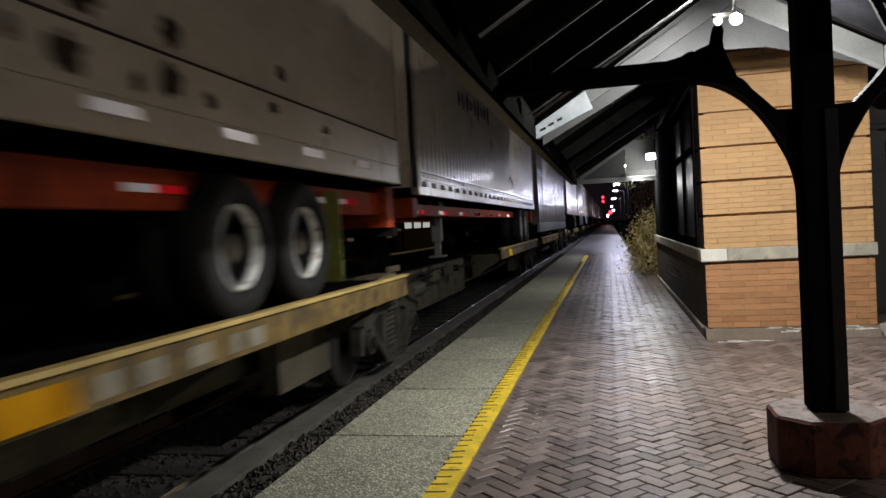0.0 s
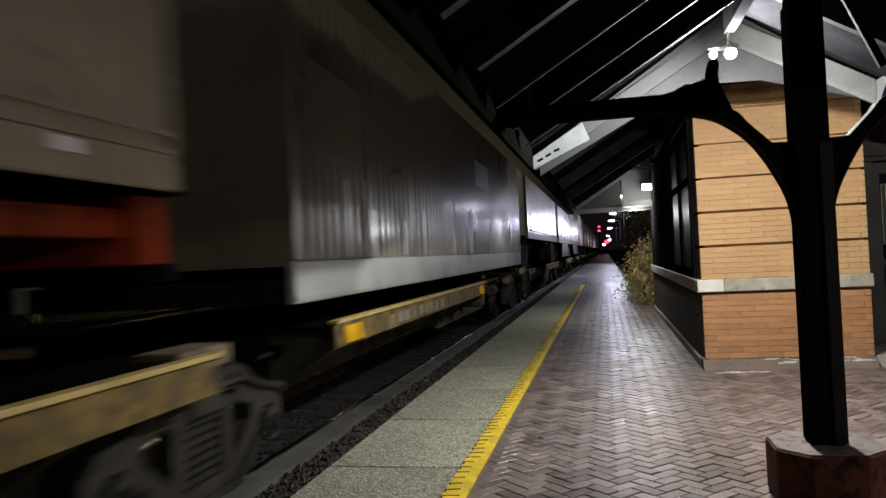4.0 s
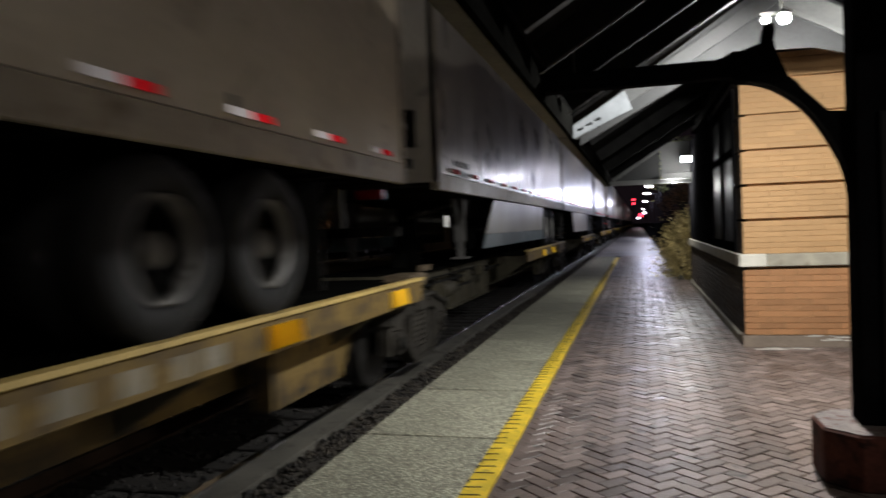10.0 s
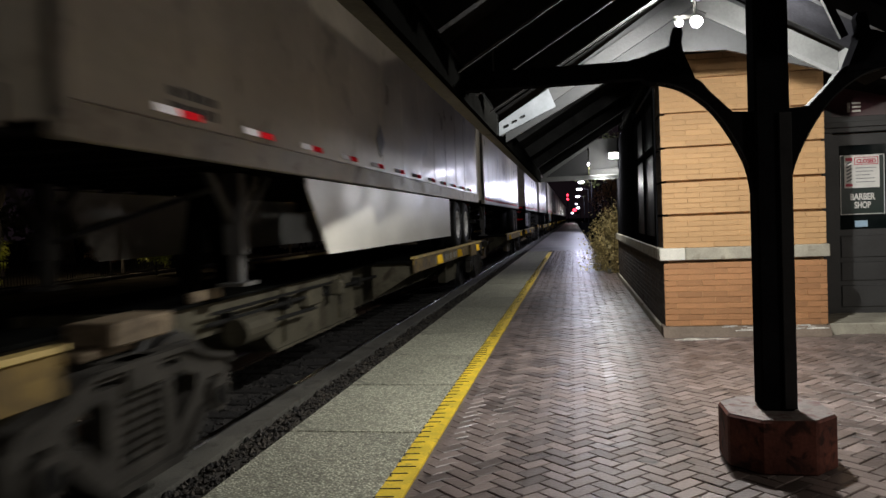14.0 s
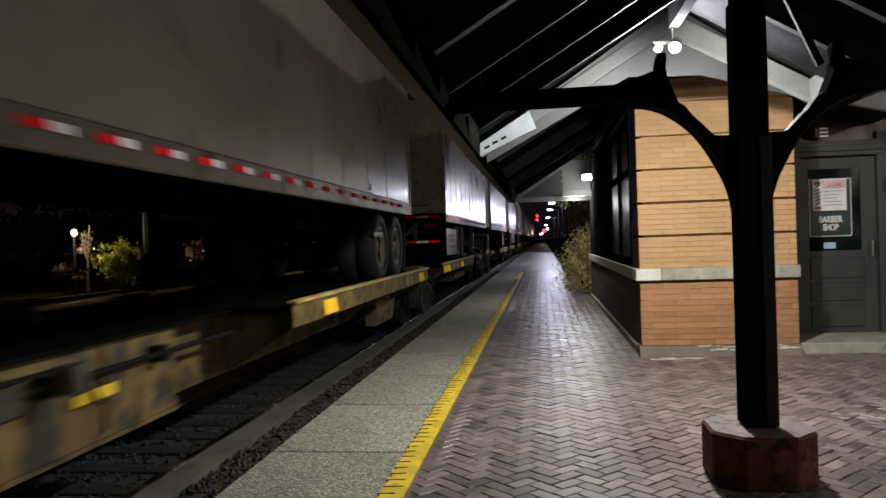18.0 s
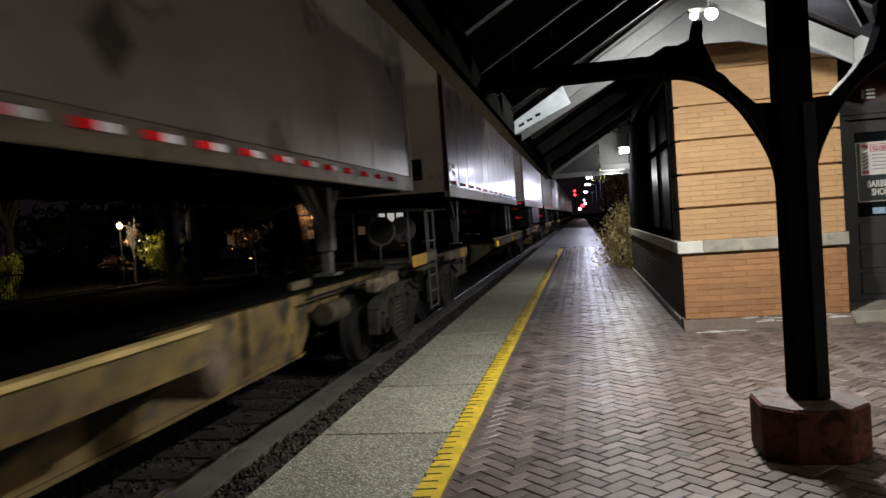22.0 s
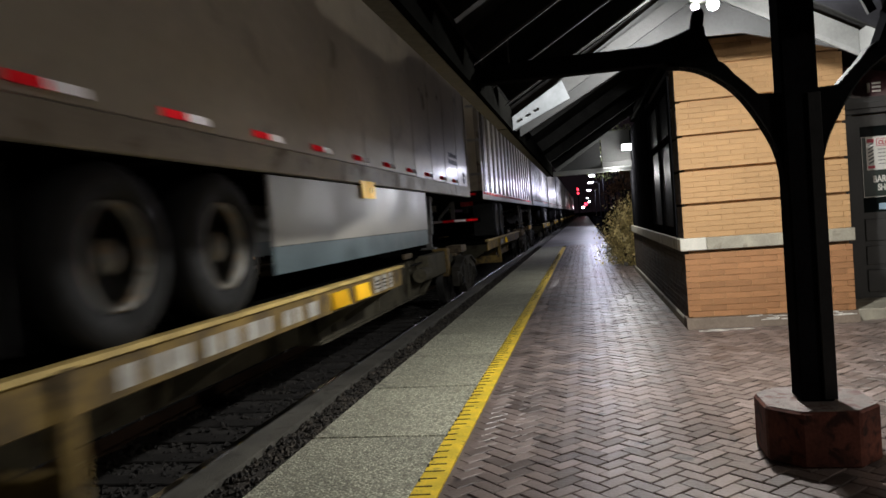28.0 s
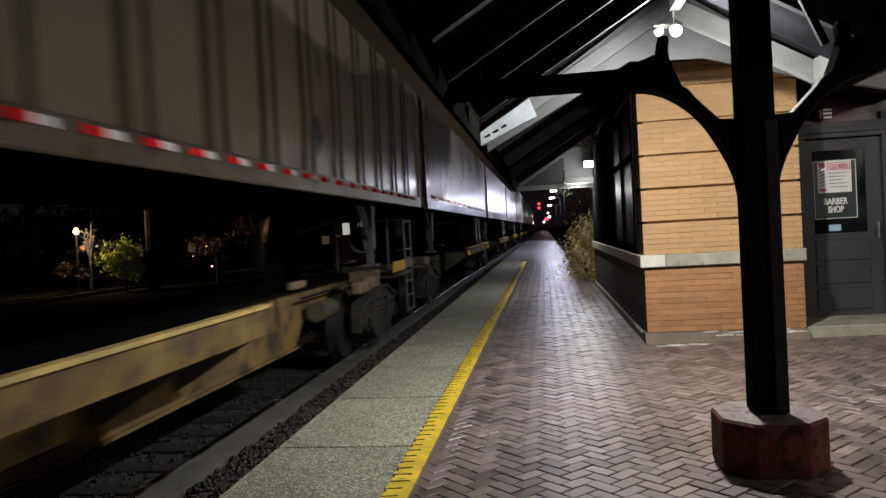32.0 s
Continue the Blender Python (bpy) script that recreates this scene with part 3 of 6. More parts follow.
part("sign_outline", boxes((0.1, 0.625, 0.021, 0.025, 1.27, 1.278), (0.1, 0.625, 0.021, 0.025, 2.022, 2.03), (0.1, 0.108, 0.021, 0.025, 1.279, 2.021), (0.617, 0.625, 0.021, 0.025, 1.279, 2.021)), PAPER, sign)
notice = part("notice", boxes((0.15, 0.565, 0.016, 0.02, 1.61, 2.02)), PAPER, sign, "white paper closed notice")
part("notice_frame", boxes((0.27, 0.55, 0.0125, 0.0155, 1.905, 1.913), (0.27, 0.55, 0.0125, 0.0155, 1.992, 2.0), (0.27, 0.277, 0.0125, 0.0155, 1.914, 1.991), (0.543, 0.55, 0.0125, 0.0155, 1.914, 1.991)), SIGN_RED, notice, "red frame round the notice title")
for k in range(5):
    part("writing_bar", boxes((0.285, 0.285 + random.uniform(0.16, 0.24), 0.0125, 0.0155, 1.86 - 0.045 * k, 1.868 - 0.045 * k)), GREY_INK, notice)
part("barber_pole", boxes((0.165, 0.245, 0.0125, 0.0155, 1.63, 1.665), (0.165, 0.245, 0.0125, 0.0155, 1.955, 2.0)), SIGN_RED, notice)
bm = bmesh.new()
for k in range(6):
    beam(bm, (0.175, 0.014, 1.69 + 0.045 * k), (0.235, 0.014, 1.725 + 0.045 * k), 0.003, 0.018)
part("pole_stripe", bm, GREY_INK, notice)
letters("closed_text", "CLOSED", 0.072, (0.41, 0.0125, 1.925), SIGN_RED, notice, stretch=0.86)
letters("barber_text", "BARBER", 0.116, (0.362, 0.024, 1.457), PAPER, sign, stretch=0.72)
letters("shop_text", "SHOP", 0.116, (0.362, 0.024, 1.351), PAPER, sign, stretch=0.66)
part("sticker", boxes((0.27, 0.42, 0.03, 0.034, 1.11, 1.19)), STICKER, door, "pale blue sticker")
part("door_handle", rod(rod(bmesh.new(), (0.85, -0.04, 1.0), (0.85, -0.04, 1.2), 0.01), (0.85, 0.02, 1.1), (0.85, -0.04, 1.1), 0.008), METAL, door)
cam_box = thing("wall_lamp", "small black lamp box on the door jamb", "wall lamp", (4.43, 10.1, 2.06))
part("housing", boxes((-0.05, 0.04, -0.08, 0.06, -0.09, 0.09), bevel=0.02), BLACK, cam_box)
part("bracket", boxes((-0.02, 0.02, 0.055, 0.2, -0.02, 0.02)), BLACK, cam_box)

# ---- canopy ----
RX, RZ, EX = 1.28, 3.81, -0.68
SL = 0.6            # fall of both slopes
EZ = RZ - SL * (RX - EX)
canopy = thing("platform_canopy", "dark timber gabled platform canopy with exposed rafters", "canopy", (0, 0, 0.195), kind="structure")
canopy.scale = (0.87, 0.87, 0.87)
porch = thing("porch_roof", "dark gabled porch roof along the station with a floodlit gable", "canopy", kind="structure")
station_roof = thing("station_roof", "dark hipped roof over the station building", "roof", kind="structure")
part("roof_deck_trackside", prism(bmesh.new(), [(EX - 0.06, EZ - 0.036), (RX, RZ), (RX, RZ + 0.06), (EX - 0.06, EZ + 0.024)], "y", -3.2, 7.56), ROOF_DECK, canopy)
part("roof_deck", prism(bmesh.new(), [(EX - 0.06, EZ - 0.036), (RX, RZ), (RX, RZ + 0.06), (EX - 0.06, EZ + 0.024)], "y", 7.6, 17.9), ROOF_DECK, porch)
# black instead of deck colour, to take back the floodlight's upward spill
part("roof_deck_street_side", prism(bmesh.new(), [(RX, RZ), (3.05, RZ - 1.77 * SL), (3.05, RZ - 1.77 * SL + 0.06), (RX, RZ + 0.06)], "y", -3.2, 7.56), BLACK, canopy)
part("roof_deck", prism(bmesh.new(), [(RX, RZ), (3.05, RZ - 1.77 * SL), (3.05, RZ - 1.77 * SL + 0.06), (RX, RZ + 0.06)], "y", 7.6, 8.3), ROOF_DECK, porch)


def rafter(y, x0, z0, x1, z1, edge=True, roof=canopy):
    """A sloping rafter with a paler strip along its lower edge: lamplight put into the colour."""
    # track-side rafters past y = 5 are darkened in colour against the lamp
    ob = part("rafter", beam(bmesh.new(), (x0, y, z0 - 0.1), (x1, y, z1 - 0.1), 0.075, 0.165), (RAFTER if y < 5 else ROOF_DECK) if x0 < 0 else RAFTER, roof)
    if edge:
        part("rafter_edge", beam(bmesh.new(), (x0, y, z0 - 0.201), (x1, y, z1 - 0.201), 0.02, 0.008), EDGE_GREY, ob, "grey lower edge, paler for the lamplight")


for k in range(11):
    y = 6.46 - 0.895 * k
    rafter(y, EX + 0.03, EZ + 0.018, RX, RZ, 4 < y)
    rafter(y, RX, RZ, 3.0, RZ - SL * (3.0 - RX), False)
for k in range(4):
    rafter(9.4 + 2.4 * k, EX + 0.03, EZ + 0.018, RX, RZ, False, porch)
for roof, y0, y1 in ((canopy, -3.2, 7.56), (porch, 7.6, 17.9)):
    part("fascia", boxes((EX - 0.17, EX - 0.062, y0, y1, EZ - 0.25, EZ + 0.015), bevel=0.008), GUTTER, roof, "olive-grey box gutter along the eave")
    part("gutter_lip", boxes((EX - 0.18, EX - 0.15, y0, y1, EZ + 0.016, EZ + 0.03)), EDGE_GREY, roof, "pale worn gutter lip")
    # added boards that stop light spots between the rafter ends
    part("eave_blocking", boxes((EX - 0.055, EX - 0.02, y0, y1, EZ - 0.262, EZ - 0.04)), DECK, roof)
    # ridge set black too, so the lamp below doesn't burn it white
    part("ridge_beam", boxes((RX - 0.05, RX + 0.05, y0, y1, RZ - 0.26, RZ - 0.035)), BLACK, roof)
# sloping joint where the lower canopy meets the porch roof
for side in ([(EX - 0.17, EZ - 0.25), (EX - 0.02, EZ - 0.25), (EX - 0.02, EZ - 0.04), (RX, RZ), (RX, RZ + 0.06), (EX - 0.17, EZ + 0.03)], [(RX, RZ), (3.05, RZ - 1.77 * SL), (3.05, RZ - 1.77 * SL + 0.06), (RX, RZ + 0.06)]):
    bm = bmesh.new()
    a_ = [bm.verts.new((0.87 * x, 0.87 * 7.561, 0.195 + 0.87 * z)) for x, z in side]
    b_ = [bm.verts.new((x, 7.599, z)) for x, z in side]
    for i in range(len(side)):
        j = (i + 1) % len(side)
        bm.faces.new((a_[i], a_[j], b_[j], b_[i]))
    part("roof_joint", bm, ROOF_DECK, porch)
# gable in front of the building: two sloping boards over dark boarding
GT = lambda x: 3.69 - 0.605 * abs(x - RX)
# left board darker, right paler: the floodlight's uneven fall put into colour
part("gable_board", prism(bmesh.new(), [(EX + 0.02, GT(EX + 0.02)), (RX, GT(RX)), (RX, GT(RX) - 0.16), (EX + 0.02, GT(EX + 0.02) - 0.16)], "y", 7.54, 7.58), BARGE_DIM, porch, "grey gable board, darker in colour for weaker floodlight")
part("gable_board", prism(bmesh.new(), [(RX + 0.002, GT(RX)), (2.54, GT(2.54) + 0.04), (2.54, GT(2.54) - 0.16), (RX + 0.002, GT(RX) - 0.22)], "y", 7.54, 7.58), BARGE_LIT, porch, "gable board, paler in colour for the floodlight")
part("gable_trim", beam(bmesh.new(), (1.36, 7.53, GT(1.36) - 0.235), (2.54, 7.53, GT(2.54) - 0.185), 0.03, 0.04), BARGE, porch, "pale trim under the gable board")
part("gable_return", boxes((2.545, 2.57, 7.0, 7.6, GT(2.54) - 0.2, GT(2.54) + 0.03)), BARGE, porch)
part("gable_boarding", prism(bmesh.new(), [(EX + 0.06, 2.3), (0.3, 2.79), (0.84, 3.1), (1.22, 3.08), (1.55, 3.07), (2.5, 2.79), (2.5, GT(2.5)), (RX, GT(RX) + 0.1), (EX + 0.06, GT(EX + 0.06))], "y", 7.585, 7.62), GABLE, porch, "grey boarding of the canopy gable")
plate = part("eave_plate", prism(bmesh.new(), [(EX + 0.0, 2.36), (-0.1, 2.62), (-0.17, GT(-0.17) - 0.01), (EX + 0.0, GT(EX) - 0.01)], "y", 7.515, 7.535), PALE_PLATE, porch, "pale painted joint plate with bolts")
for k in range(3):
    x = EX + 0.09 + 0.085 * k
    part("bolt", rod(bmesh.new(), (x, 7.512, 2.43 + 0.5 * (x - EX - 0.03)), (x, 7.49, 2.43 + 0.5 * (x - EX - 0.03)), 0.013, 8), DARK_METAL, plate)
part("roof_deck_building", prism(bmesh.new(), [(1.15, 3.5), (3.0, 3.3), (3.0, 3.42), (1.15, 3.64)], "y", 7.7, 17.9), ROOF_DECK, station_roof)
part("valley_roof", prism(bmesh.new(), [(3.0, 3.13), (3.35, 3.05), (4.2, 2.84), (9.0, 4.6), (9.0, 4.7), (4.2, 2.95), (3.35, 3.15), (3.0, 3.23)], "y", 9.1, 18.4), ROOF_DECK, station_roof)
part("valley_fascia", prism(bmesh.new(), [(3.3, 2.98), (4.2, 2.76), (9.0, 4.5), (9.0, 4.75), (4.2, 2.96), (3.3, 3.16)], "y", 9.0, 9.09), FASCIA, station_roof)
part("main_roof", prism(bmesh.new(), [(3.05, 3.43), (9.0, 4.8), (6.0, 6.0)], "y", 9.15, 18.4), ROOF_DECK, station_roof)
# lit end of the canopy beyond the building corner
part("end_tie", boxes((EX, 1.1, 17.4, 17.5, EZ - 0.27, EZ - 0.17)), BARGE, porch, "grey tie board under the canopy end")
part("end_gable", prism(bmesh.new(), [(EX + 0.1, EZ - 0.16), (0.42, EZ - 0.16), (0.42, EZ + 0.6)], "y", 17.52, 17.56), GABLE, porch)
part("end_rake", beam(bmesh.new(), (EX + 0.05, 17.44, EZ - 0.14), (0.44, 17.44, EZ + 0.54), 0.03, 0.1), BARGE, porch)
part("end_soffit_box", boxes((0.44, 1.1, 17.2, 17.5, 2.45, 2.57), (0.44, 1.1, 17.48, 17.52, 2.57, 3.3), bevel=0.004), BARGE, porch, "pale soffit box lit by its lamp")

# ---- column with curved brackets ----
CX, CY = 1.19, 4.66
column = thing("canopy_column", "black timber column with curved brackets on a dark red octagonal base", "column", (CX, CY, 0))
oct_at = lambda r: [(r * x, r * y) for x, y in ((0.5, -1), (1, -0.5), (1, 0.5), (0.5, 1), (-0.5, 1), (-1, 0.5), (-1, -0.5), (-0.5, -1))]
bm = prism(bmesh.new(), oct_at(0.3), "z", 0.0, 0.31)
bmesh.ops.bevel(bm, geom=bm.edges[:], offset=0.012, segments=1, affect="EDGES")
part("base", bm, DARK_RED, column, "dark red painted octagonal concrete base")
part("base_top", prism(bmesh.new(), oct_at(0.287), "z", 0.3105, 0.314), WORN_TOP, column, "worn pale top of the base")
part("shaft", boxes((-0.095, 0.095, -0.095, 0.095, 0.315, 2.9), bevel=0.012), BLACK, column)
part("shaft_strip", boxes((0.03, 0.099, -0.11, -0.0955, 0.33, 2.06), bevel=0.003), COLUMN_EDGE, column)
part("king_post", boxes((-0.08, 0.08, -0.08, 0.08, 2.9, 3.6)), BLACK, column)


def bracket(s):
    """Curved knee bracket on one side, and the tie arm with its gusset."""
    def curve(pts, n=5):
        """A smooth line through the points."""
        out = []
        for i in range(len(pts) - 1):
            p0, p1, p2, p3 = (Vector(pts[max(0, min(len(pts) - 1, j))]) for j in (i - 1, i, i + 1, i + 2))
            for k in range(n):
                t = k / n
                out.append(tuple(0.5 * (2 * p1 + (p2 - p0) * t + (2 * p0 - 5 * p1 + 4 * p2 - p3) * t * t + (3 * p1 - p0 - 3 * p2 + p3) * t ** 3)))
        return out + [pts[-1]]

    lower = curve([(0.088, 1.39), (0.115, 1.7), (0.2, 1.915), (0.33, 2.113), (0.5, 2.245), (0.67, 2.297)])
    upper = curve([(0.67, 2.36), (0.42, 2.3), (0.33, 2.21), (0.21, 2.086)]) + [(0.088, 2.08)]
    pts = [(s * x, z) for x, z in lower + upper]
    part("knee_bracket", prism(bmesh.new(), pts, "y", -0.055, 0.055), BLACK, column)
    part("bracket_edge", prism(bmesh.new(), [(s * x, z) for x, z in lower[6:]] + [(s * (x - 0.005), z + 0.007) for x, z in reversed(lower[6:])], "y", -0.057, 0.057), COLUMN_EDGE, column)
    part("tie_arm", boxes((s * 0.56, s * 1.85, -0.05, 0.05, 2.32, 2.43), bevel=0.006), BLACK, column)
    part("gusset", prism(bmesh.new(), [(s * 0.83, 2.42), (s * 0.71, 2.445), (s * 0.555, 2.5), (s * 0.487, 2.5), (s * 0.483, 2.46), (s * 0.408, 2.27), (s * 0.69, 2.293)], "y", -0.07, 0.07), BLACK, column)
    part("hanger_post", prism(bmesh.new(), [(s * 0.555, 2.5), (s * 0.54, 2.58), (s * 0.53, 2.61), (s * 0.485, 2.61), (s * 0.475, 2.58), (s * 0.487, 2.5)], "y", -0.035, 0.035), BLACK, column)
    part("hanger_rod", rod(bmesh.new(), (s * 1.62, 0, 2.42), (s * 1.62, 0, 2.6), 0.006), DARK_RAIL, column)
    if s > 0:
        # floodlight on the black bracket's upper edge, painted as a grey strip
        part("bracket_top", prism(bmesh.new(), [(x, z) for x, z in upper] + [(x - 0.004, z + 0.008) for x, z in reversed(upper)], "y", -0.054, 0.054), BRACKET_LIT, column, "upper bracket edge, greyed for the floodlight on it")
        part("strut", beam(bmesh.new(), (0.45, 0.08, 2.5), (0.1, 0.08, 3.33), 0.03, 0.045), RAFTER, column, "grey diagonal strut")


bracket(-1)
bracket(1)

# ---- lamps ----
lamp = thing("canopy_floodlight", "twin-head white LED floodlight hung under the canopy ridge", "lamp", (1.098, 6.51, 3.105))
part("stem", rod(bmesh.new(), (0.0, 0.04, 0.0), (0.0, 0.04, 0.38), 0.01), DARK_METAL, lamp)
bm = bmesh.new()
for a_, b_ in (((-0.14, -0.3, 0.5), (-0.21, -0.3, 0.28)), ((-0.21, -0.3, 0.28), (-0.19, -0.3, 0.26)), ((-0.19, -0.3, 0.26), (-0.07, -0.3, 0.3)), ((-0.18, -0.3, 0.4), (0.0, -0.3, 0.55))):
    rod(bm, a_, b_, 0.006, 6)
part("cable", bm, METAL, lamp, "loose pale cable loop")
part("crossbar", boxes((-0.17, 0.04, 0.02, 0.06, 0.03, 0.06)), DARK_METAL, lamp)
for x, r in ((0.0, 0.041), (-0.141, 0.024)):
    head = part("head", turned(bmesh.new(), [(-0.05, 0.03), (-0.04, r), (0.05, r + 0.01)], 18, Matrix.Translation((x, 0, 0)) @ pose(0, 0, 0, 0, 20, -90)), METAL, lamp, smooth=True)
    part("lens", turned(bmesh.new(), [(0.051, r), (0.056, r * 0.8)], 18, Matrix.Translation((x, 0, 0)) @ pose(0, 0, 0, 0, 20, -90)), LAMP_GLOW, head, "glowing white lens")
lamp2 = thing("soffit_lamp", "bright white lamp under the end soffit of the canopy", "lamp", (0.98, 16.9, 2.86))
part("housing", boxes((-0.12, 0.1, 0.0, 0.2, -0.08, 0.06), bevel=0.01), DARK_METAL, lamp2)
part("lens", boxes((-0.11, 0.09, -0.02, -0.003, -0.08, 0.05)), LAMP_GLOW, lamp2)

# ---- beyond the building: bush, kerb, poles, signals ----
def leaf_cloud(name, centre, size, n, leaf, material, seed=1, parent=None):
    """A crown of many small leaves in uneven clumps."""
    rng = np.random.default_rng(seed)
    clumps = rng.normal(0, 0.42, (max(5, n // 60), 3))
    verts, faces = [], []
    for k in range(n):
        c = clumps[rng.integers(len(clumps))] + rng.normal(0, 0.17, 3)
        p = np.array(centre) + c * size
        d1 = rng.normal(0, 1, 3)
        d1 /= np.linalg.norm(d1)
        d2 = np.cross(d1, rng.normal(0, 1, 3))
        d2 /= np.linalg.norm(d2)
        s = leaf * rng.uniform(0.6, 1.3)
        i = len(verts)
        verts += [tuple(p - d1 * s), tuple(p + d2 * s * 0.4), tuple(p + d1 * s), tuple(p - d2 * s * 0.4)]
        faces.append((i, i + 1, i + 2, i + 3))
    me = bpy.data.meshes.new(name)
    me.from_pydata(verts, [], faces)
    me.materials.append(material)
    ob = new(name, me)
    ob.parent = parent
    return ob


def bush(at, size, n, seed, label):
    th = thing("bush", label, "bush", at, group="bushes beside the platform")
    bm = bmesh.new()
    rng = random.Random(seed)
    for k in range(14):
        a = rng.uniform(0, 6.28)
        rod(bm, (0.1 * math.cos(a), 0.1 * math.sin(a), -0.05), (size[0] * 0.6 * math.cos(a), size[1] * 0.6 * math.sin(a), size[2] * rng.uniform(0.7, 1.2)), 0.012, 5, 0.004)
    tagged(part("stem", bm, BARK, th), kind="stuff")
    leaf_cloud("leaves", (0, 0, size[2] * 0.62), size, n, 0.042, LEAF, seed, th)
    return th


bush((1.08, 20.3, 0.0), (0.62, 0.8, 1.05), 6500, 3, "dry yellowish bush behind the station corner")
bush((1.1, 22.3, 0.0), (0.6, 0.9, 0.95), 4600, 4, "dry yellowish bush beside the platform kerb")
bush((1.2, 25.0, 0.0), (0.5, 1.0, 0.8), 1300, 5, "sparse dry bush beside the platform kerb")
plane_sheet("planting_bed", 0.98, 9, 19.4, 60, -0.03, SOIL, "dark soil planting bed beyond the building", "soil", 0.2)
plane_sheet("planter_kerb", 0.88, 0.98, 19.6, 60, 0.1, KERB, "low concrete kerb round the planting bed", "kerb", 0.4)


def tree(at, h, crown, n, leaf, material, seed, label, cat="tree"):
    th = thing("tree", label, cat, at, group="trees in the dark")
    rng = random.Random(seed)
    bm = bmesh.new()
    rod(bm, (0, 0, -0.2), (0, 0, h * 0.45), h * 0.03, 9, h * 0.02)
    part("trunk", bm, BARK, th)
    for k in range(9 if n else 16):
        a = rng.uniform(0, 6.28)
        z = h * rng.uniform(0.3, 0.5)
        e = (crown[0] * 0.7 * math.cos(a), crown[1] * 0.7 * math.sin(a), h * rng.uniform(0.6, 0.95))
        bm = rod(bmesh.new(), (0, 0, z), e, h * 0.012, 6, h * 0.004)
        for j in range(3 if n else 6):
            m = Vector((0, 0, z)).lerp(Vector(e), rng.uniform(0.4, 0.9))
            rod(bm, m, m + Vector((rng.uniform(-1, 1), rng.uniform(-1, 1), rng.uniform(0.1, 0.8))) * h * 0.14, h * 0.005, 5, h * 0.002)
        part("limb", bm, BARK, th)
    if n:
        leaf_cloud("crown", (0, 0, h * 0.68), crown, n, leaf, material, seed, th)
    return th


tree((1.75, 31.0, 0), 5.2, (1.4, 1.4, 1.5), 2600, 0.09, LEAF_GREEN, 11, "dark leafy tree behind the station lit from one side")
tree((1.5, 26.5, 0), 3.6, (0.8, 0.9, 1.0), 1100, 0.07, LEAF_AUTUMN, 12, "small autumn tree with reddish leaves")
tree((4.5, 44.0, 0), 6.5, (2.0, 2.0, 2.0), 2200, 0.12, LEAF_GREEN, 13, "dark tree beside the far platform")


def platform_lamp(y, z=3.55, x=1.2):
    th = thing("platform_lamp", "slim dark pole with a bright white platform lamp", "street lamp", (x, y, 0), group="lamps along the platform")
    part("pole", rod(bmesh.new(), (0, 0, -0.05), (0, 0, z), 0.05, 10), BLACK, th)
    part("arm", rod(bmesh.new(), (0, 0, z), (-0.55, 0, z + 0.12), 0.03, 8), BLACK, th)
    part("head", boxes((-0.85, -0.4, -0.14, 0.14, z + 0.08, z + 0.17), bevel=0.02), DARK_METAL, th)
    part("lens", boxes((-0.8, -0.45, -0.12, 0.12, z + 0.02, z + 0.078)), FAR_GLOW, th, "glowing white lens")


for y in (30, 45, 56, 76, 120):
    platform_lamp(y)
# unseen pole added to carry the fill lamp behind
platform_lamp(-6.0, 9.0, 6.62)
for x, y, h in ((1.35, 36, 4.6), (1.3, 41, 3.2), (1.9, 30.0, 4.4)):
    th = thing("pole", "bare dark steel pole beside the platform", "pole", (x, y, 0), group="poles beside the platform")
    part("shaft", rod(bmesh.new(), (0, 0, -0.05), (0, 0, h), 0.06, 10, 0.045), BLACK, th)
    part("cap", rod(bmesh.new(), (0, 0, h), (0, 0, h + 0.05), 0.07, 10), BLACK, th)
fence2 = thing("platform_railing", "dark railing along the back of the far platform", "railing", kind="structure")
part("top_rail", boxes((0.92, 0.98, 32, 120, 1.02, 1.08)), BLACK, fence2)
for k in range(40):
    part("post", boxes((0.92, 0.98, 32 + 2.2 * k, 32.06 + 2.2 * k, -0.05, 1.02)), BLACK, fence2)

sig = thing("signal_mast", "railway signal mast showing red lamps", "signal", (-1.3, 205, 0))
part("mast", rod(bmesh.new(), (0, 0, -0.4), (0, 0, 8.2), 0.12, 10), BLACK, sig)
for z in (7.7, 6.6):
    hd = part("signal_head", boxes((-0.5, 0.5, -0.2, 0.1, z - 0.45, z + 0.45), bevel=0.08), BLACK, sig)
    part("red_lamp", turned(bmesh.new(), [(0.0, 0.32), (0.05, 0.25)], 16, Matrix.Translation((0, -0.2, z)) @ pose(0, 0, 0, 0, 0, -90)), RED_GLOW, hd, "glowing red signal lamp")
sig2 = thing("signal_post", "low signal post with a red and a pale lamp", "signal", (0.6, 190, 0))
part("mast", rod(bmesh.new(), (0, 0, -0.4), (0, 0, 3.8), 0.1, 10), BLACK, sig2)
part("red_lamp", boxes((-0.5, 0.3, -0.2, -0.1, 3.0, 3.7)), RED_GLOW, sig2)
part("pale_lamp", boxes((-1.0, -0.6, -0.2, -0.1, 2.4, 2.8)), FAR_GLOW, sig2)
part("pale_lamp", boxes((0.5, 0.9, -0.2, -0.1, 3.7, 4.0)), FAR_GLOW, sig2)
part("crossarm", boxes((-1.05, 0.95, -0.09, 0.0, 2.3, 4.05)), BLACK, sig2)

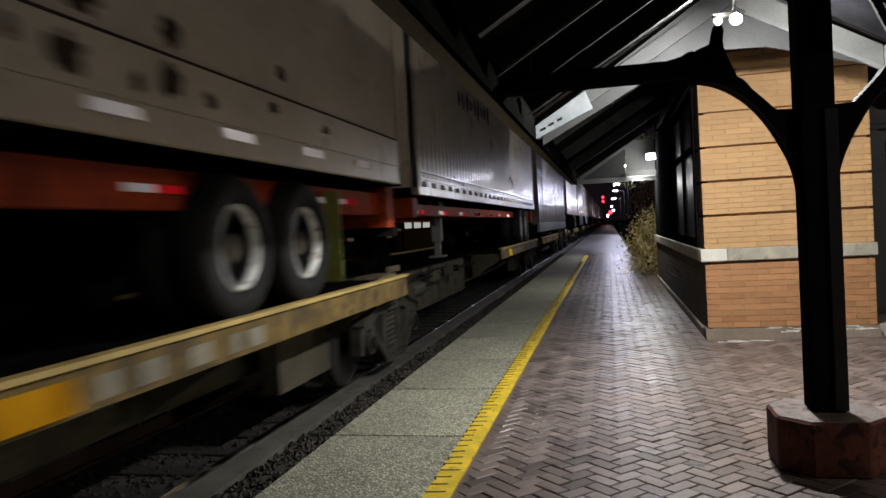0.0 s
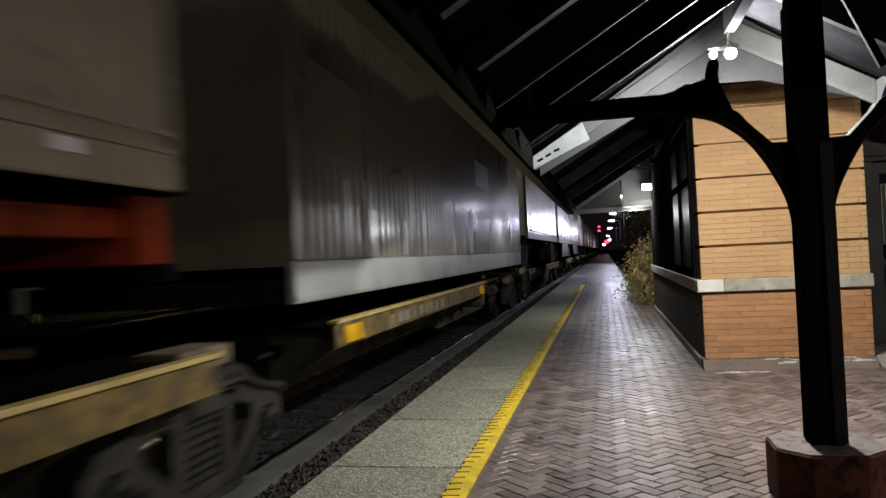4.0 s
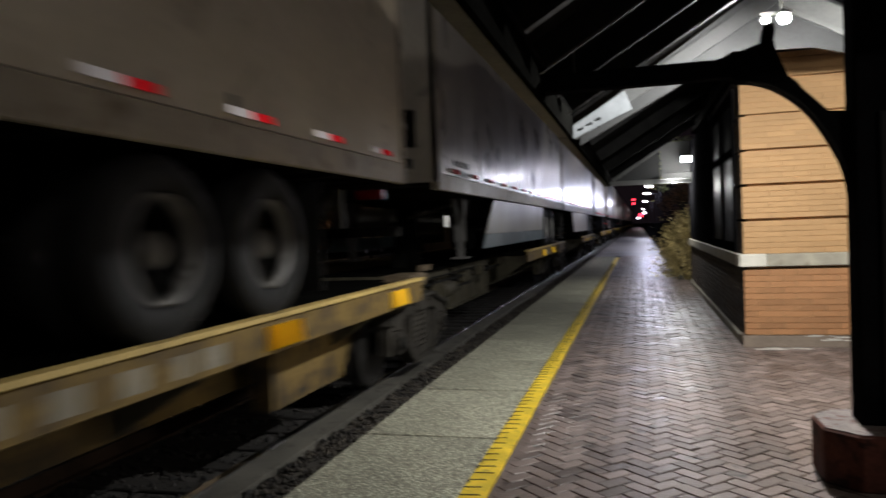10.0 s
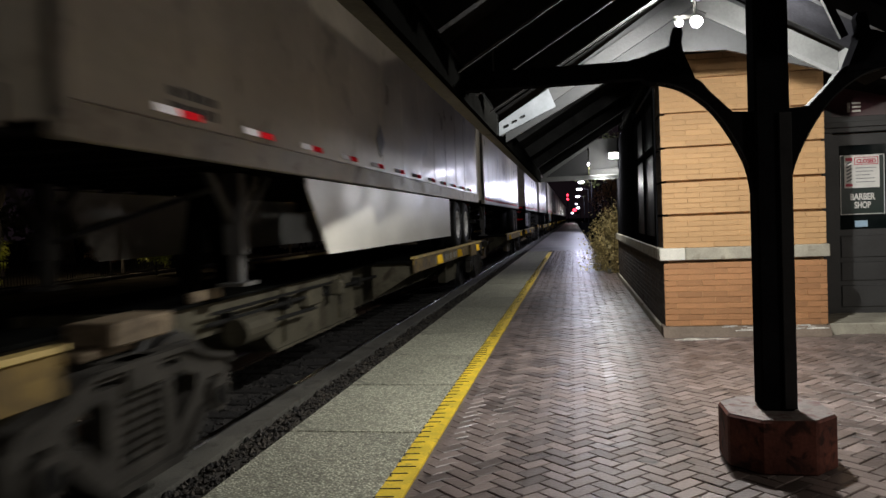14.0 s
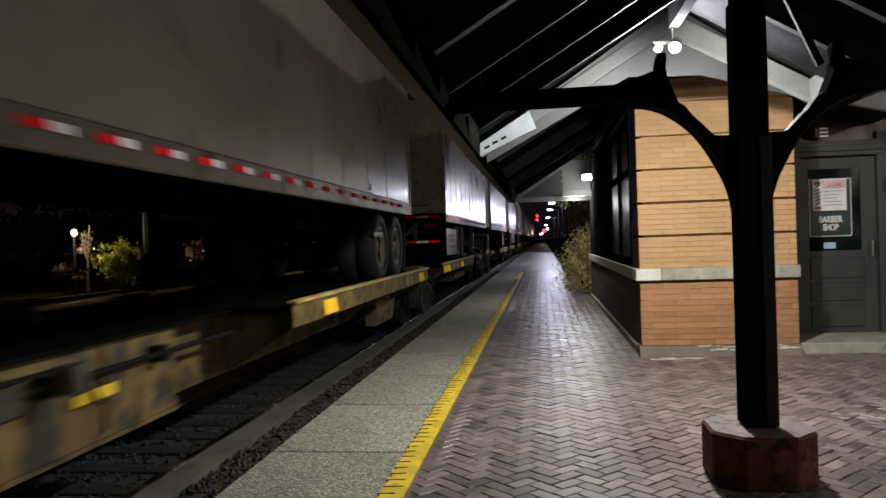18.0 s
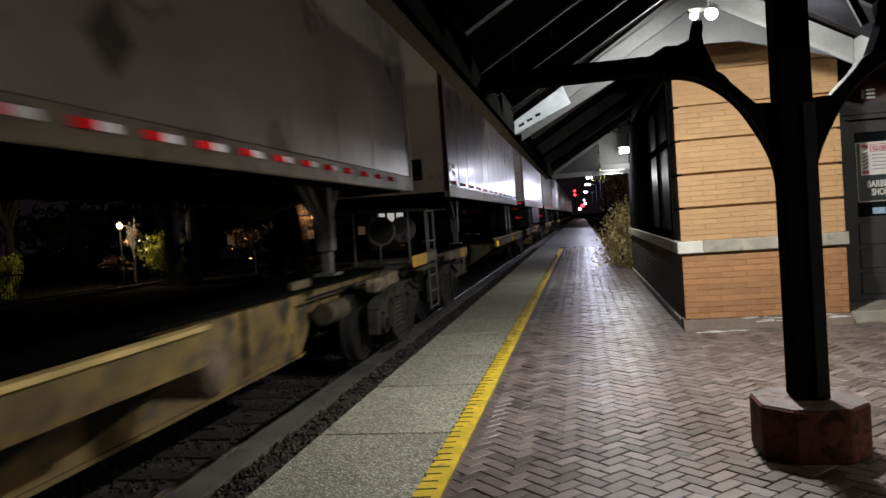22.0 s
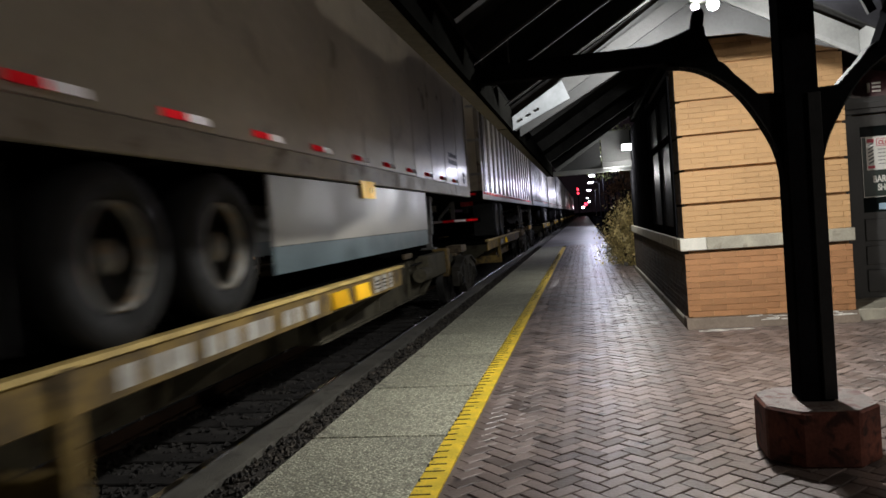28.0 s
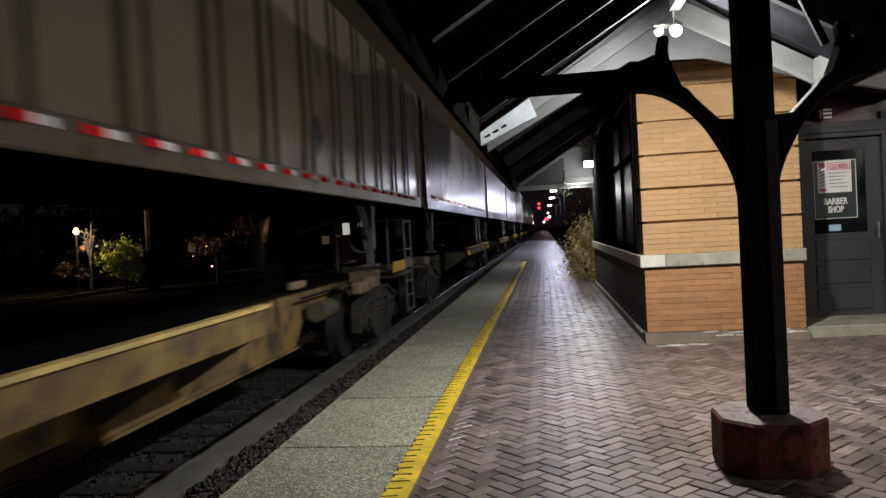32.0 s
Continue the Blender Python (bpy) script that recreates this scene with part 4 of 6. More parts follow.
# ---- far side of the line ----
def street_lamp(at, h, r=0.16):
    th = thing("street_lamp", "old street lamp with a warm glowing globe", "street lamp", at, group="street lamps across the line")
    part("post", rod(bmesh.new(), (0, 0, -0.2), (0, 0, h - r), 0.07, 10, 0.045), BLACK, th)
    part("globe", turned(bmesh.new(), [(-r, 0.02), (-r * 0.7, r * 0.7), (0, r), (r * 0.8, r * 0.75), (r * 1.2, r * 0.3), (r * 1.3, 0.0)], 16, Matrix.Translation((0, 0, h)) @ pose(0, 0, 0, 0, -90, 0)), WARM_GLOW, th, "warm glowing globe", smooth=True)
    part("collar", rod(bmesh.new(), (0, 0, h - r * 1.4), (0, 0, h - r * 0.9), 0.09, 10), BLACK, th)


street_lamp((-21.95, 31.85, -0.45), 2.92, 0.15)
street_lamp((-33.0, 68.0, -0.45), 1.9, 0.14)
street_lamp((-19.66, 51.97, -0.45), 3.06, 0.15)
street_lamp((-15.98, 55.8, -0.45), 3.9, 0.09)


def path_light(at, h, r):
    th = thing("path_light", "low garden light glowing white beside the path", "garden light", at, group="garden lights across the line")
    part("stake", rod(bmesh.new(), (0, 0, -0.1), (0, 0, h), 0.02, 6), BLACK, th)
    part("lens", turned(bmesh.new(), [(0, r), (r, r), (1.4 * r, 0.0)], 10, Matrix.Translation((0, 0, h)) @ pose(0, 0, 0, 0, -90, 0)), WARM_GLOW, th, "small glowing lens")


path_light((-25.97, 54.15, -0.45), 0.2, 0.1)
path_light((-27.2, 53.6, -0.45), 1.1, 0.04)
for k, y in enumerate((23.1, 24.0, 24.9, 25.5, 26.9, 27.6, 28.9, 29.6, 30.1)):
    path_light((-20.05, y, -0.45), 0.1, 0.02 + 0.006 * (k % 3))
tree((-19.35, 31.5, -0.45), 2.2, (0.85, 0.8, 1.0), 5000, 0.075, LEAF_LIME, 21, "small yellow-green tree lit by the street lamp")
tree((-24.7, 27.5, -0.45), 1.5, (0.62, 0.6, 0.85), 2400, 0.075, LEAF_LIME, 22, "yellow-green shrub behind the iron fence", "shrub")
tree((-21.45, 32.1, -0.45), 3.6, (0.35, 0.4, 0.35), 200, 0.07, LEAF_AUTUMN, 23, "thin tree with a few brown leaves beside the lamp")
tree((-20.9, 29.6, -0.45), 1.7, (0.7, 0.9, 0.4), 700, 0.07, LEAF_AUTUMN, 28, "low brown shrub under the street lamp", "shrub")
tree((-21.1, 52.4, -0.45), 4.6, (1.6, 1.3, 1.3), 2400, 0.1, LEAF_AUTUMN, 24, "pale autumn tree round the far street lamp")
tree((-26.0, 24.0, -0.45), 8.5, (2.5, 2.5, 2.5), 0, 0.1, LEAF_GREEN, 25, "bare dark tree against the night sky")
tree((-30.0, 34.0, -0.45), 9.5, (3, 3, 3), 0, 0.1, LEAF_GREEN, 26, "tall bare tree against the night sky")
tree((-37.0, 48.6, -0.45), 17.0, (5.5, 5.5, 4.5), 0, 0.1, LEAF_GREEN, 30, "wide bare tree against the purple night sky")
tree((-18.2, 31.9, -0.45), 11.0, (3.2, 3.2, 3.0), 0, 0.1, LEAF_GREEN, 29, "bare tree with a thick dark trunk beside the line")
tree((-17.0, 36.0, -0.45), 3.0, (1.2, 1.2, 0.8), 700, 0.09, LEAF_AUTUMN, 27, "low brown shrub in the dark", "shrub")

shed = thing("shelter", "small brown shelter with white lit openings across the line", "shelter", (-15.7, 58.0, -0.45))
part("wall", boxes((-1.6, 1.6, 0.0, 1.6, 0.0, 2.0)), BRICK_DARK, shed)
part("roof", boxes((-1.9, 1.9, -0.4, 1.9, 3.3, 3.45), bevel=0.02), ROOF_DECK, shed)
for x in (-1.55, -0.75, 0.05, 0.8, 1.5):
    part("post", boxes((x - 0.05, x + 0.05, -0.02, 0.06, 2.0, 3.3)), BLACK, shed)
for x in (-0.72, 0.07, 0.83):
    part("lit_opening", boxes((x, x + 0.6, 0.1, 0.12, 2.15, 3.1)), SHED_GLOW, shed, "white lit opening")

fence = thing("iron_fence", "black iron picket fence across the line", "fence", (-20.6, 0, -0.45), kind="structure")
part("rail", boxes((-0.02, 0.02, 16, 44, 0.15, 0.2), (-0.02, 0.02, 16, 44, 1.15, 1.2)), BLACK, fence)
pk = part("picket", rod(bmesh.new(), (0, 0, 0), (0, 0, 1.35), 0.014, 6), BLACK, fence)
pk.location.y = 16.0
for k in range(1, 180):
    ob = new("picket", pk.data)
    ob.parent = fence
    ob.location.y = 16 + 0.155 * k
kerb_lights = thing("low_wall", "low stone edging across the line", "wall", (-20.1, 0, -0.45), kind="structure")
part("edging", boxes((-0.1, 0.1, 18, 60, 0, 0.16), bevel=0.02), DARK_WALL, kerb_lights)


def house(at, w, d, h, lit, label):
    th = thing("house", label, "building", at, group="buildings across the line")
    part("wall", boxes((-w / 2, w / 2, 0, d, 0, h)), DARK_WALL, th)
    part("roof", prism(bmesh.new(), [(-w / 2 - 0.4, h), (w / 2 + 0.4, h), (0, h + w * 0.22)], "y", -0.4, d + 0.4), ROOF_DECK, th)
    n = int(w / 1.6)
    for k in range(n):
        x = -w / 2 + 0.8 + 1.6 * k
        wd = part("window", boxes((x - 0.5, x + 0.5, -0.05, -0.003, 1.0, 2.3)), BLACK, th)
        part("pane", boxes((x - 0.44, x + 0.44, -0.07, -0.052, 1.06, 2.24)), WINDOW_GLOW if k % 4 in lit else DARK_GLASS, wd)
    return th


house((-26.0, 84.0, -0.45), 14, 8, 3.4, (0, 1), "low dark building with a few lit windows across the line")
house((-44.0, 78.0, -0.45), 12, 8, 3.0, (2,), "dark house with one lit window across the line")


def parked_car(at, turn, paint, label):
    th = thing("parked_car", label, "car", at, group="cars parked across the line")
    th.rotation_euler.z = radians(turn)
    bm = prism(bmesh.new(), [(-2.2, 0.3), (2.2, 0.3), (2.25, 0.75), (1.3, 0.9), (0.7, 1.4), (-1.2, 1.42), (-2.0, 0.95), (-2.25, 0.7)], "y", -0.85, 0.85)
    bmesh.ops.bevel(bm, geom=bm.edges[:], offset=0.08, segments=2, affect="EDGES")
    part("body", bm, paint, th)
    for y in (-0.86, 0.84):
        part("side_window", prism(bmesh.new(), [(-1.7, 0.95), (1.1, 0.93), (0.62, 1.32), (-1.1, 1.34)], "y", y, y + 0.02), DARK_GLASS, th)
    for x, y in product((-1.35, 1.35), (-0.8, 0.8)):
        w = part("wheel", rod(bmesh.new(), (x, y - 0.1, 0.32), (x, y + 0.1, 0.32), 0.32, 16), TYRE, th)
        part("hub", rod(bmesh.new(), (x, y - 0.11, 0.32), (x, y + 0.11, 0.32), 0.18, 12), METAL, w)
    for y in (-0.6, 0.6):
        part("headlight", boxes((2.18, 2.26, y - 0.15, y + 0.15, 0.6, 0.72)), METAL, th)


parked_car((-24.0, 62.0, -0.45), 80, PAINT_GREY, "grey parked car across the line")
parked_car((-20.5, 66.0, -0.45), 75, PAINT_DARK, "dark parked car across the line")
parked_car((-28.5, 58.0, -0.45), 85, PAINT_GREY, "silver parked car across the line")
wood = leaf_cloud("far_woods", (-60, 110, 5), (42, 24, 6), 5000, 0.9, LEAF_GREEN, 31)
tagged(wood, "dark belt of far trees across the line", "woods", kind="stuff")
wood = leaf_cloud("far_woods_street_side", (26, 120, 5), (16, 40, 6), 3000, 0.9, LEAF_GREEN, 32)
tagged(wood, "dark belt of far trees beyond the platform", "woods", kind="stuff")

# ---- train: trailers and containers on articulated spine cars ----
V = 5.08            # speed towards the camera, m/s
MOVERS, ROLLERS = [], []


def tape(bm_red, bm_white, x, y0, z, n=1, seg=0.3, h=0.05, first_red=False):
    """A run of red and white reflective tape on a side face."""
    for k in range(2 * n):
        b = bm_red if (k % 2 == 0) == first_red else bm_white
        b.append((x, x + 0.004, y0 + seg * k, y0 + seg * (k + 1) - 0.004, z, z + h))


PRISMS = {}


def prismatic(name, along, at, length, height, material, parent, label=""):
    """A strip of reflective sheeting along y or x: upright ridges whose facets face the platform, alike strips share a mesh."""
    key = (along, round(length, 3), round(height, 3), material.name)
    if key not in PRISMS:
        a = 0.0063
        n = max(2, round(length / (1.89 * a)))
        a = length / n
        pts = []
        for k in range(n):
            if along == "y":
                pts += [(0.0, a * k), (0.45 * a, a * (k + 0.28))]
            else:
                pts += [(a * k, 0.0), (a * (k + 0.72), 0.45 * a)]
        if along == "y":
            pts += [(0.0, length), (-0.004, length), (-0.004, 0.0)]
        else:
            pts += [(length, 0.0), (length, 0.012), (0.0, 0.012)]
        bm = prism(bmesh.new(), pts, "z", 0.0, height)
        for v in bm.verts:
            # the sheeting leans back a little, so that it throws light back to lamps on high
            lean = 0.16 * (height - v.co.z)
            if along == "y" and v.co.x > -0.003:
                v.co.x += lean
            elif along == "x" and v.co.y < 0.011:
                v.co.y -= lean
        bmesh.ops.recalc_face_normals(bm, faces=bm.faces)
        me = bpy.data.meshes.new(name)
        bm.to_mesh(me)
        bm.free()
        me.materials.append(material)
        PRISMS[key] = me
    ob = new(name, PRISMS[key])
    ob.parent, ob.location = parent, at
    if label:
        tagged(ob, label)
    return ob


def road_wheel(parent, y, rim_mat, x=0.99):
    for s in (1, -1):
        m = Matrix.Translation((s * x, y, 0.5)) @ pose(0, 0, 0, 0, 0, 0 if s > 0 else 180)
        w = part("wheel", turned(bmesh.new(), [(-0.28, 0.3), (-0.28, 0.46), (-0.24, 0.5), (-0.04, 0.5), (-0.01, 0.46), (0.01, 0.46), (0.04, 0.5), (0.22, 0.5), (0.27, 0.46), (0.275, 0.31), (0.2, 0.3)], 28, m), TYRE, parent, "black dual road tyre", smooth=True)
        part("rim", turned(bmesh.new(), [(0.2, 0.29), (0.262, 0.295), (0.268, 0.275), (0.17, 0.26), (0.11, 0.2), (0.1, 0.115), (0.1, 0.0)], 28, m), rim_mat, w, "pale painted steel rim", smooth=True)
        part("hub", turned(bmesh.new(), [(0.1, 0.105), (0.2, 0.1), (0.225, 0.075), (0.24, 0.0)], 20, m), DARK_RIM if rim_mat == DARK_RIM else DULL_RIM, w, "dull greasy hub", smooth=True)
        bm = bmesh.new()
        for k in range(10):
            a = 2 * math.pi * k / 10
            rod(bm, m @ Vector((0.1, 0.16 * math.cos(a), 0.16 * math.sin(a))), m @ Vector((0.135, 0.16 * math.cos(a), 0.16 * math.sin(a))), 0.016, 6)
        tagged(part("wheel_nuts", bm, DARK_RIM if rim_mat == DARK_RIM else DULL_RIM, w), kind="stuff")


def corrugated(x, y0, y1, pitch, depth, flat=0.35):
    """A sheet folded into upright ribs, facing out along x."""
    n = int((y1 - y0) / pitch)
    p = (y1 - y0) / n
    pts = []
    for k in range(n):
        y = y0 + k * p
        pts += [(x, y), (x, y + p * flat), (x - depth, y + p * (flat + 0.15)), (x - depth, y + p * 0.85)]
    pts.append((x, y1))
    return pts


def blotch(y, z, w, h, x, seed):
    """A ragged flat blotch on a side face, for stains and a logo."""
    rng = random.Random(seed)
    n = 18
    pts = []
    for k in range(n):
        a = 2 * math.pi * k / n
        r = rng.uniform(0.55, 1.0)
        pts.append((y + w / 2 * r * math.cos(a), z + h / 2 * r * math.sin(a)))
    return prism(bmesh.new(), pts, "x", x, x + 0.004)


def trailer(a, b, wheels, look_, sheet, label, skirt=None, rear_first=False, rim=None, marks=(), tape_z=1.275, diamond=None, ribs=False, tape_y=0.56, red_first=False, stains=(), group="trailers on the train"):
    L = b - a
    th = thing("semi_trailer" if look_ != "chassis" else "container_chassis", label, "trailer", (TC, a, Z_DECK), group=group)
    rim = rim or RIM
    zb = 1.03 if look_ != "chassis" else (1.01 if ribs else 1.1)
    zt = 4.08
    W = 1.3
    # box
    if look_ == "chassis" and ribs:
        pts = corrugated(W - 0.01, 0.15, L - 0.15, 0.25, 0.014)
        part("body", prism(bmesh.new(), pts + [(-W + 0.02, L - 0.15), (-W + 0.02, 0.15)], "z", zb + 0.2, zt - 0.08), sheet, th)
        part("rail_moulding", boxes((W - 0.02, W + 0.01, 0.1, L - 0.1, zb + 0.2, zb + 0.23), (W - 0.02, W + 0.006, 0.1, L - 0.1, zb + 0.3, zb + 0.33)), sheet, th)
    elif look_ in ("smooth", "chassis"):
        part("body", boxes((-W + 0.015, W - 0.015, 0.03, L - 0.03, zb + 0.2, zt - 0.08), bevel=0.01), sheet, th)
        bm = bmesh.new()
        for k in range(1, int(L / 1.22)):
            box(bm, W - 0.016, W - 0.011, 1.22 * k - 0.02, 1.22 * k + 0.02, zb + 0.2, zt - 0.08)
        tagged(part("panel_seams", bm, sheet, th), kind="stuff")
    elif look_ == "ribbed":
        part("body", boxes((-W + 0.03, W - 0.03, 0.03, L - 0.03, zb + 0.1, zt - 0.08), bevel=0.01), sheet, th)
        for k in range(int(L / 1.05)):
            y = 0.5 + 1.05 * k
            part("side_post", boxes((W - 0.031, W - 0.002, y, y + 0.09, zb + 0.1, zt - 0.08), (W - 0.031, W - 0.006, y + 0.3, y + 0.36, zb + 0.1, zt - 0.08), bevel=0.004), TRAILER_DARK, th, "dark upright side post")
    elif look_ == "corrugated":
        pts = corrugated(W - 0.01, 0.12, L - 0.12, 0.23, 0.035)
        pts = pts + [(-W + 0.02, L - 0.12), (-W + 0.02, 0.12)]
        part("body", prism(bmesh.new(), pts, "z", zb + 0.2, zt - 0.08), sheet, th)
    part("front_wall" if not rear_first else "nose_wall", boxes((-W + 0.01, W - 0.01, (0 if not rear_first else L - 0.03), (0.03 if not rear_first else L), zb + 0.1, zt - 0.05)), sheet, th)
    rail_mat = BLUE_TRIM if look_ == "corrugated" else (sheet if look_ == "chassis" else RAIL_TRIM)
    for s in (1, -1):
        part("bottom_rail", boxes((s * (W - 0.06), s * W, 0.02, L - 0.02, zb, zb + 0.2), bevel=0.008), rail_mat, th)
        part("top_rail", boxes((s * (W - 0.06), s * W, 0.0, L, zt - 0.1, zt), bevel=0.008), rail_mat, th)
        for y in (0.0, L - 0.09):
            part("corner_post", boxes((s * (W - 0.1), s * (W + 0.004), y, y + 0.09, zb, zt - 0.1), bevel=0.012), RAIL_TRIM if look_ != "corrugated" else sheet, th)
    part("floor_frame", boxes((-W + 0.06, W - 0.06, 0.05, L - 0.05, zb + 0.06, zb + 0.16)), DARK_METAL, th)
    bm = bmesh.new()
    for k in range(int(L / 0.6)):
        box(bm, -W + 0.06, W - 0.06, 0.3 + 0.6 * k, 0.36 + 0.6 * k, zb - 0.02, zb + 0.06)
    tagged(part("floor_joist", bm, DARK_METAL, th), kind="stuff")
    # running gear
    for y in wheels:
        road_wheel(th, y - a, rim)
        part("axle", rod(bmesh.new(), (-0.75, y - a, 0.5), (0.75, y - a, 0.5), 0.07), DARK_METAL, th)
    ym = sum(wheels) / len(wheels) - a
    part("slider_frame", boxes((-0.6, -0.48, ym - 1.6, ym + 1.6, 0.75, zb), (0.48, 0.6, ym - 1.6, ym + 1.6, 0.75, zb), (-0.6, 0.6, ym - 0.1, ym + 0.1, 0.62, 0.8)), DARK_METAL, th)
    back = 1 if not rear_first else -1
    for s in (1, -1):
        part("mud_flap", boxes((s * 0.72, s * 1.25, ym + back * 1.35 - 0.008, ym + back * 1.35 + 0.008, 0.12, 0.95)), YELLOW_FLAP if look_ == "chassis" else TYRE, th)
    yl = 2.6 if not rear_first else L - 2.6
    for s in (1, -1):
        leg = part("landing_leg", boxes((s * 0.82, s * 0.98, yl - 0.07, yl + 0.07, 0.35, zb), (s * 0.85, s * 0.95, yl - 0.05, yl + 0.05, 0.12, 0.35), bevel=0.006), DARK_RAIL, th, "grey landing leg")
        part("foot_plate", boxes((s * 0.78, s * 1.02, yl - 0.13, yl + 0.13, 0.09, 0.12)), DARK_RAIL, leg)
        for d_ in (-0.45, 0.45):
            part("leg_arm", beam(bmesh.new(), (s * 0.9, yl + d_, zb), (s * 0.9, yl, 0.58), 0.05, 0.07), DARK_RAIL, leg)
    part("leg_brace", beam(beam(bmesh.new(), (-0.85, yl, 0.5), (0.85, yl, 0.95), 0.04, 0.04), (0.9, yl, 0.45), (0.9, yl + back * 0.7, zb), 0.04, 0.04), DARK_RAIL, th)
    if look_ == "chassis":
        rt = zb - 0.1
        part("chassis_rail", boxes((0.98, 1.1, 0.3, L - 0.2, 0.75, rt), (-1.1, -0.98, 0.3, L - 0.2, 0.75, rt), bevel=0.008), CHASSIS_RED, th, "orange-red steel chassis rail")
        for y0, y1, z0 in ((0.05, 0.3, 0.72), (L - 0.3, L - 0.02, 0.6)):
            part("chassis_bolster", boxes((-1.2, 1.2, y0, y1, z0, zb - 0.03), bevel=0.01), CHASSIS_RED, th)
        bm = bmesh.new()
        for k in range(int(L / 1.5)):
            box(bm, -0.98, 0.98, 0.8 + 1.5 * k, 0.9 + 1.5 * k, 0.8, rt - 0.03)
        tagged(part("chassis_cross_bar", bm, CHASSIS_RED, th), kind="stuff")
        if not ribs:
            part("lower_band", boxes((W - 0.014, W + 0.004, 0.1, L - 0.1, zb + 0.2, zb + 0.5), bevel=0.005), sheet, th, "paler lower side band")
            part("rust_line", boxes((W - 0.013, W + 0.006, 0.1, L - 0.1, zb + 0.502, zb + 0.515)), RUST, th, "rusty seam above the lower band")
    # reflective tape along the side
    red, white = [], []
    if look_ == "chassis" and ribs:
        for k in range(int(L / 1.55)):
            tape(red, white, 1.101, 0.42 + 1.55 * k, 0.775, 1, 0.28, 0.055)
        for k in range(int(L / 0.55) - 1):
            white.append((W + 0.001, W + 0.005, 0.22 + 0.55 * k, 0.4 + 0.55 * k, zb + 0.11, zb + 0.18))
        part("chassis_label", boxes((1.101, 1.105, 4.35, 4.75, 0.8, 0.87)), BEARING, th, "grimy yellow label on the rail")
    elif look_ == "chassis":
        for k in range(int(L / 2.6)):
            tape(red, white, 1.101, 1.0 + 2.6 * k, 0.85, 2 if k % 2 else 1, 0.28, 0.05)
        for k in range(int(L / 1.25)):
            white.append((W + 0.001, W + 0.005, 0.9 + 1.25 * k, 1.3 + 1.25 * k, zb + 0.1, zb + 0.17))
    else:
        y, high = tape_y, tape_z > 1.26
        while y < L - 0.8:
            tape(red, white, (W - 0.012 if high else W) + 0.002, y, tape_z, 1, 0.27 if high else 0.18, 0.052, first_red=red_first)
            y += 1.18 if high else 0.57
    for r in red:
        prismatic("red_tape", "y", (r[0] + 0.004, r[2], r[4]), r[3] - r[2], r[5] - r[4], REFLECT_RED, th, "red reflective tape")
    for r in white:
        prismatic("white_tape", "y", (r[0] + 0.004, r[2], r[4]), r[3] - r[2], r[5] - r[4], REFLECT_WHITE, th, "white reflective tape")
    # rear doors
    yr = L if not rear_first else 0.0
    d = 1 if not rear_first else -1
    if a == 108.95:
        dr = part("roll_door", boxes((-W + 0.1, W - 0.1, yr - 0.02, yr + d * 0.012, zb + 0.22, zt - 0.12)), RAIL_TRIM, th, "plain dusty roll-up rear door")
        part("door_latch", boxes((-0.02, 0.1, yr - 0.04, yr + d * 0.04, zb + 0.2, zb + 0.34), bevel=0.01), DARK_METAL, dr)
        part("door_button", rod(bmesh.new(), (-0.3, yr - 0.03, 2.2), (-0.3, yr - 0.01, 2.2), 0.025, 10), DARK_METAL, dr)
        part("pull_strap", boxes((0.35, 0.9, yr - 0.028, yr - 0.0125, zb + 0.4, zb + 0.425)), DARK_METAL, dr)
    for s in (1, -1) if a != 108.95 else ():
        dr = part("rear_door", boxes((s * 0.01, s * (W - 0.1), yr - 0.02, yr + d * 0.012, zb + 0.22, zt - 0.12)), sheet, th)
        for x in (0.28, 0.75):
            part("lock_rod", rod(bmesh.new(), (s * x, yr + d * 0.035, zb + 0.2), (s * x, yr + d * 0.035, zt - 0.15), 0.014, 8), METAL, dr)
        for z in (1.6, 2.4, 3.2, 3.8):
            part("hinge", boxes((s * (W - 0.28), s * (W + 0.006), yr, yr + d * 0.03, z, z + 0.06)), METAL, dr)
    part("rear_sill", boxes((-W, W, yr - 0.05, yr + d * 0.03, zb - 0.02, zb + 0.2)), DARK_METAL, th)
    guard = part("underride_guard", boxes((-1.2, 1.2, yr - 0.05, yr + d * 0.05, 0.5, 0.6)), DARK_METAL, th)
    for x in (-0.6, 0.5):
        part("guard_post", boxes((x, x + 0.1, yr - 0.05, yr + d * 0.04, 0.6, zb)), BARGE, guard)
    for x0, x1 in ((-0.55, -0.18), (0.55, 0.18)):
        part("guard_brace", beam(bmesh.new(), (x0, yr, zb - 0.02), (x1, yr, 0.62), 0.05, 0.08, up=(0, 1, 0)), BARGE, guard, "pale guard brace")
    for z, par in ((zb + 0.1, th), (0.53, guard)):
        for k in range(8):
            if par is th and k == 4:
                continue
            prismatic("rear_tape", "x", (-1.15 + 0.288 * k, yr + (d * 0.052 if d > 0 else -0.07), z), 0.28, 0.055, REFLECT_RED if k % 2 else REFLECT_WHITE, par)
    for s in (1, -1):
        part("tail_lamp", boxes((s * 0.75, s * 1.05, yr, yr + d * 0.04, zb - 0.14, zb - 0.04)), TAIL_RED, th, "unlit red tail lamp")
    part("plate", boxes((-0.15, 0.15, yr + d * 0.03, yr + d * 0.034, zb - 0.22, zb - 0.07)), MARK_PALE, th, "blank grubby plate")
    # side skirt
    if skirt:
        s0, s1, blue = skirt
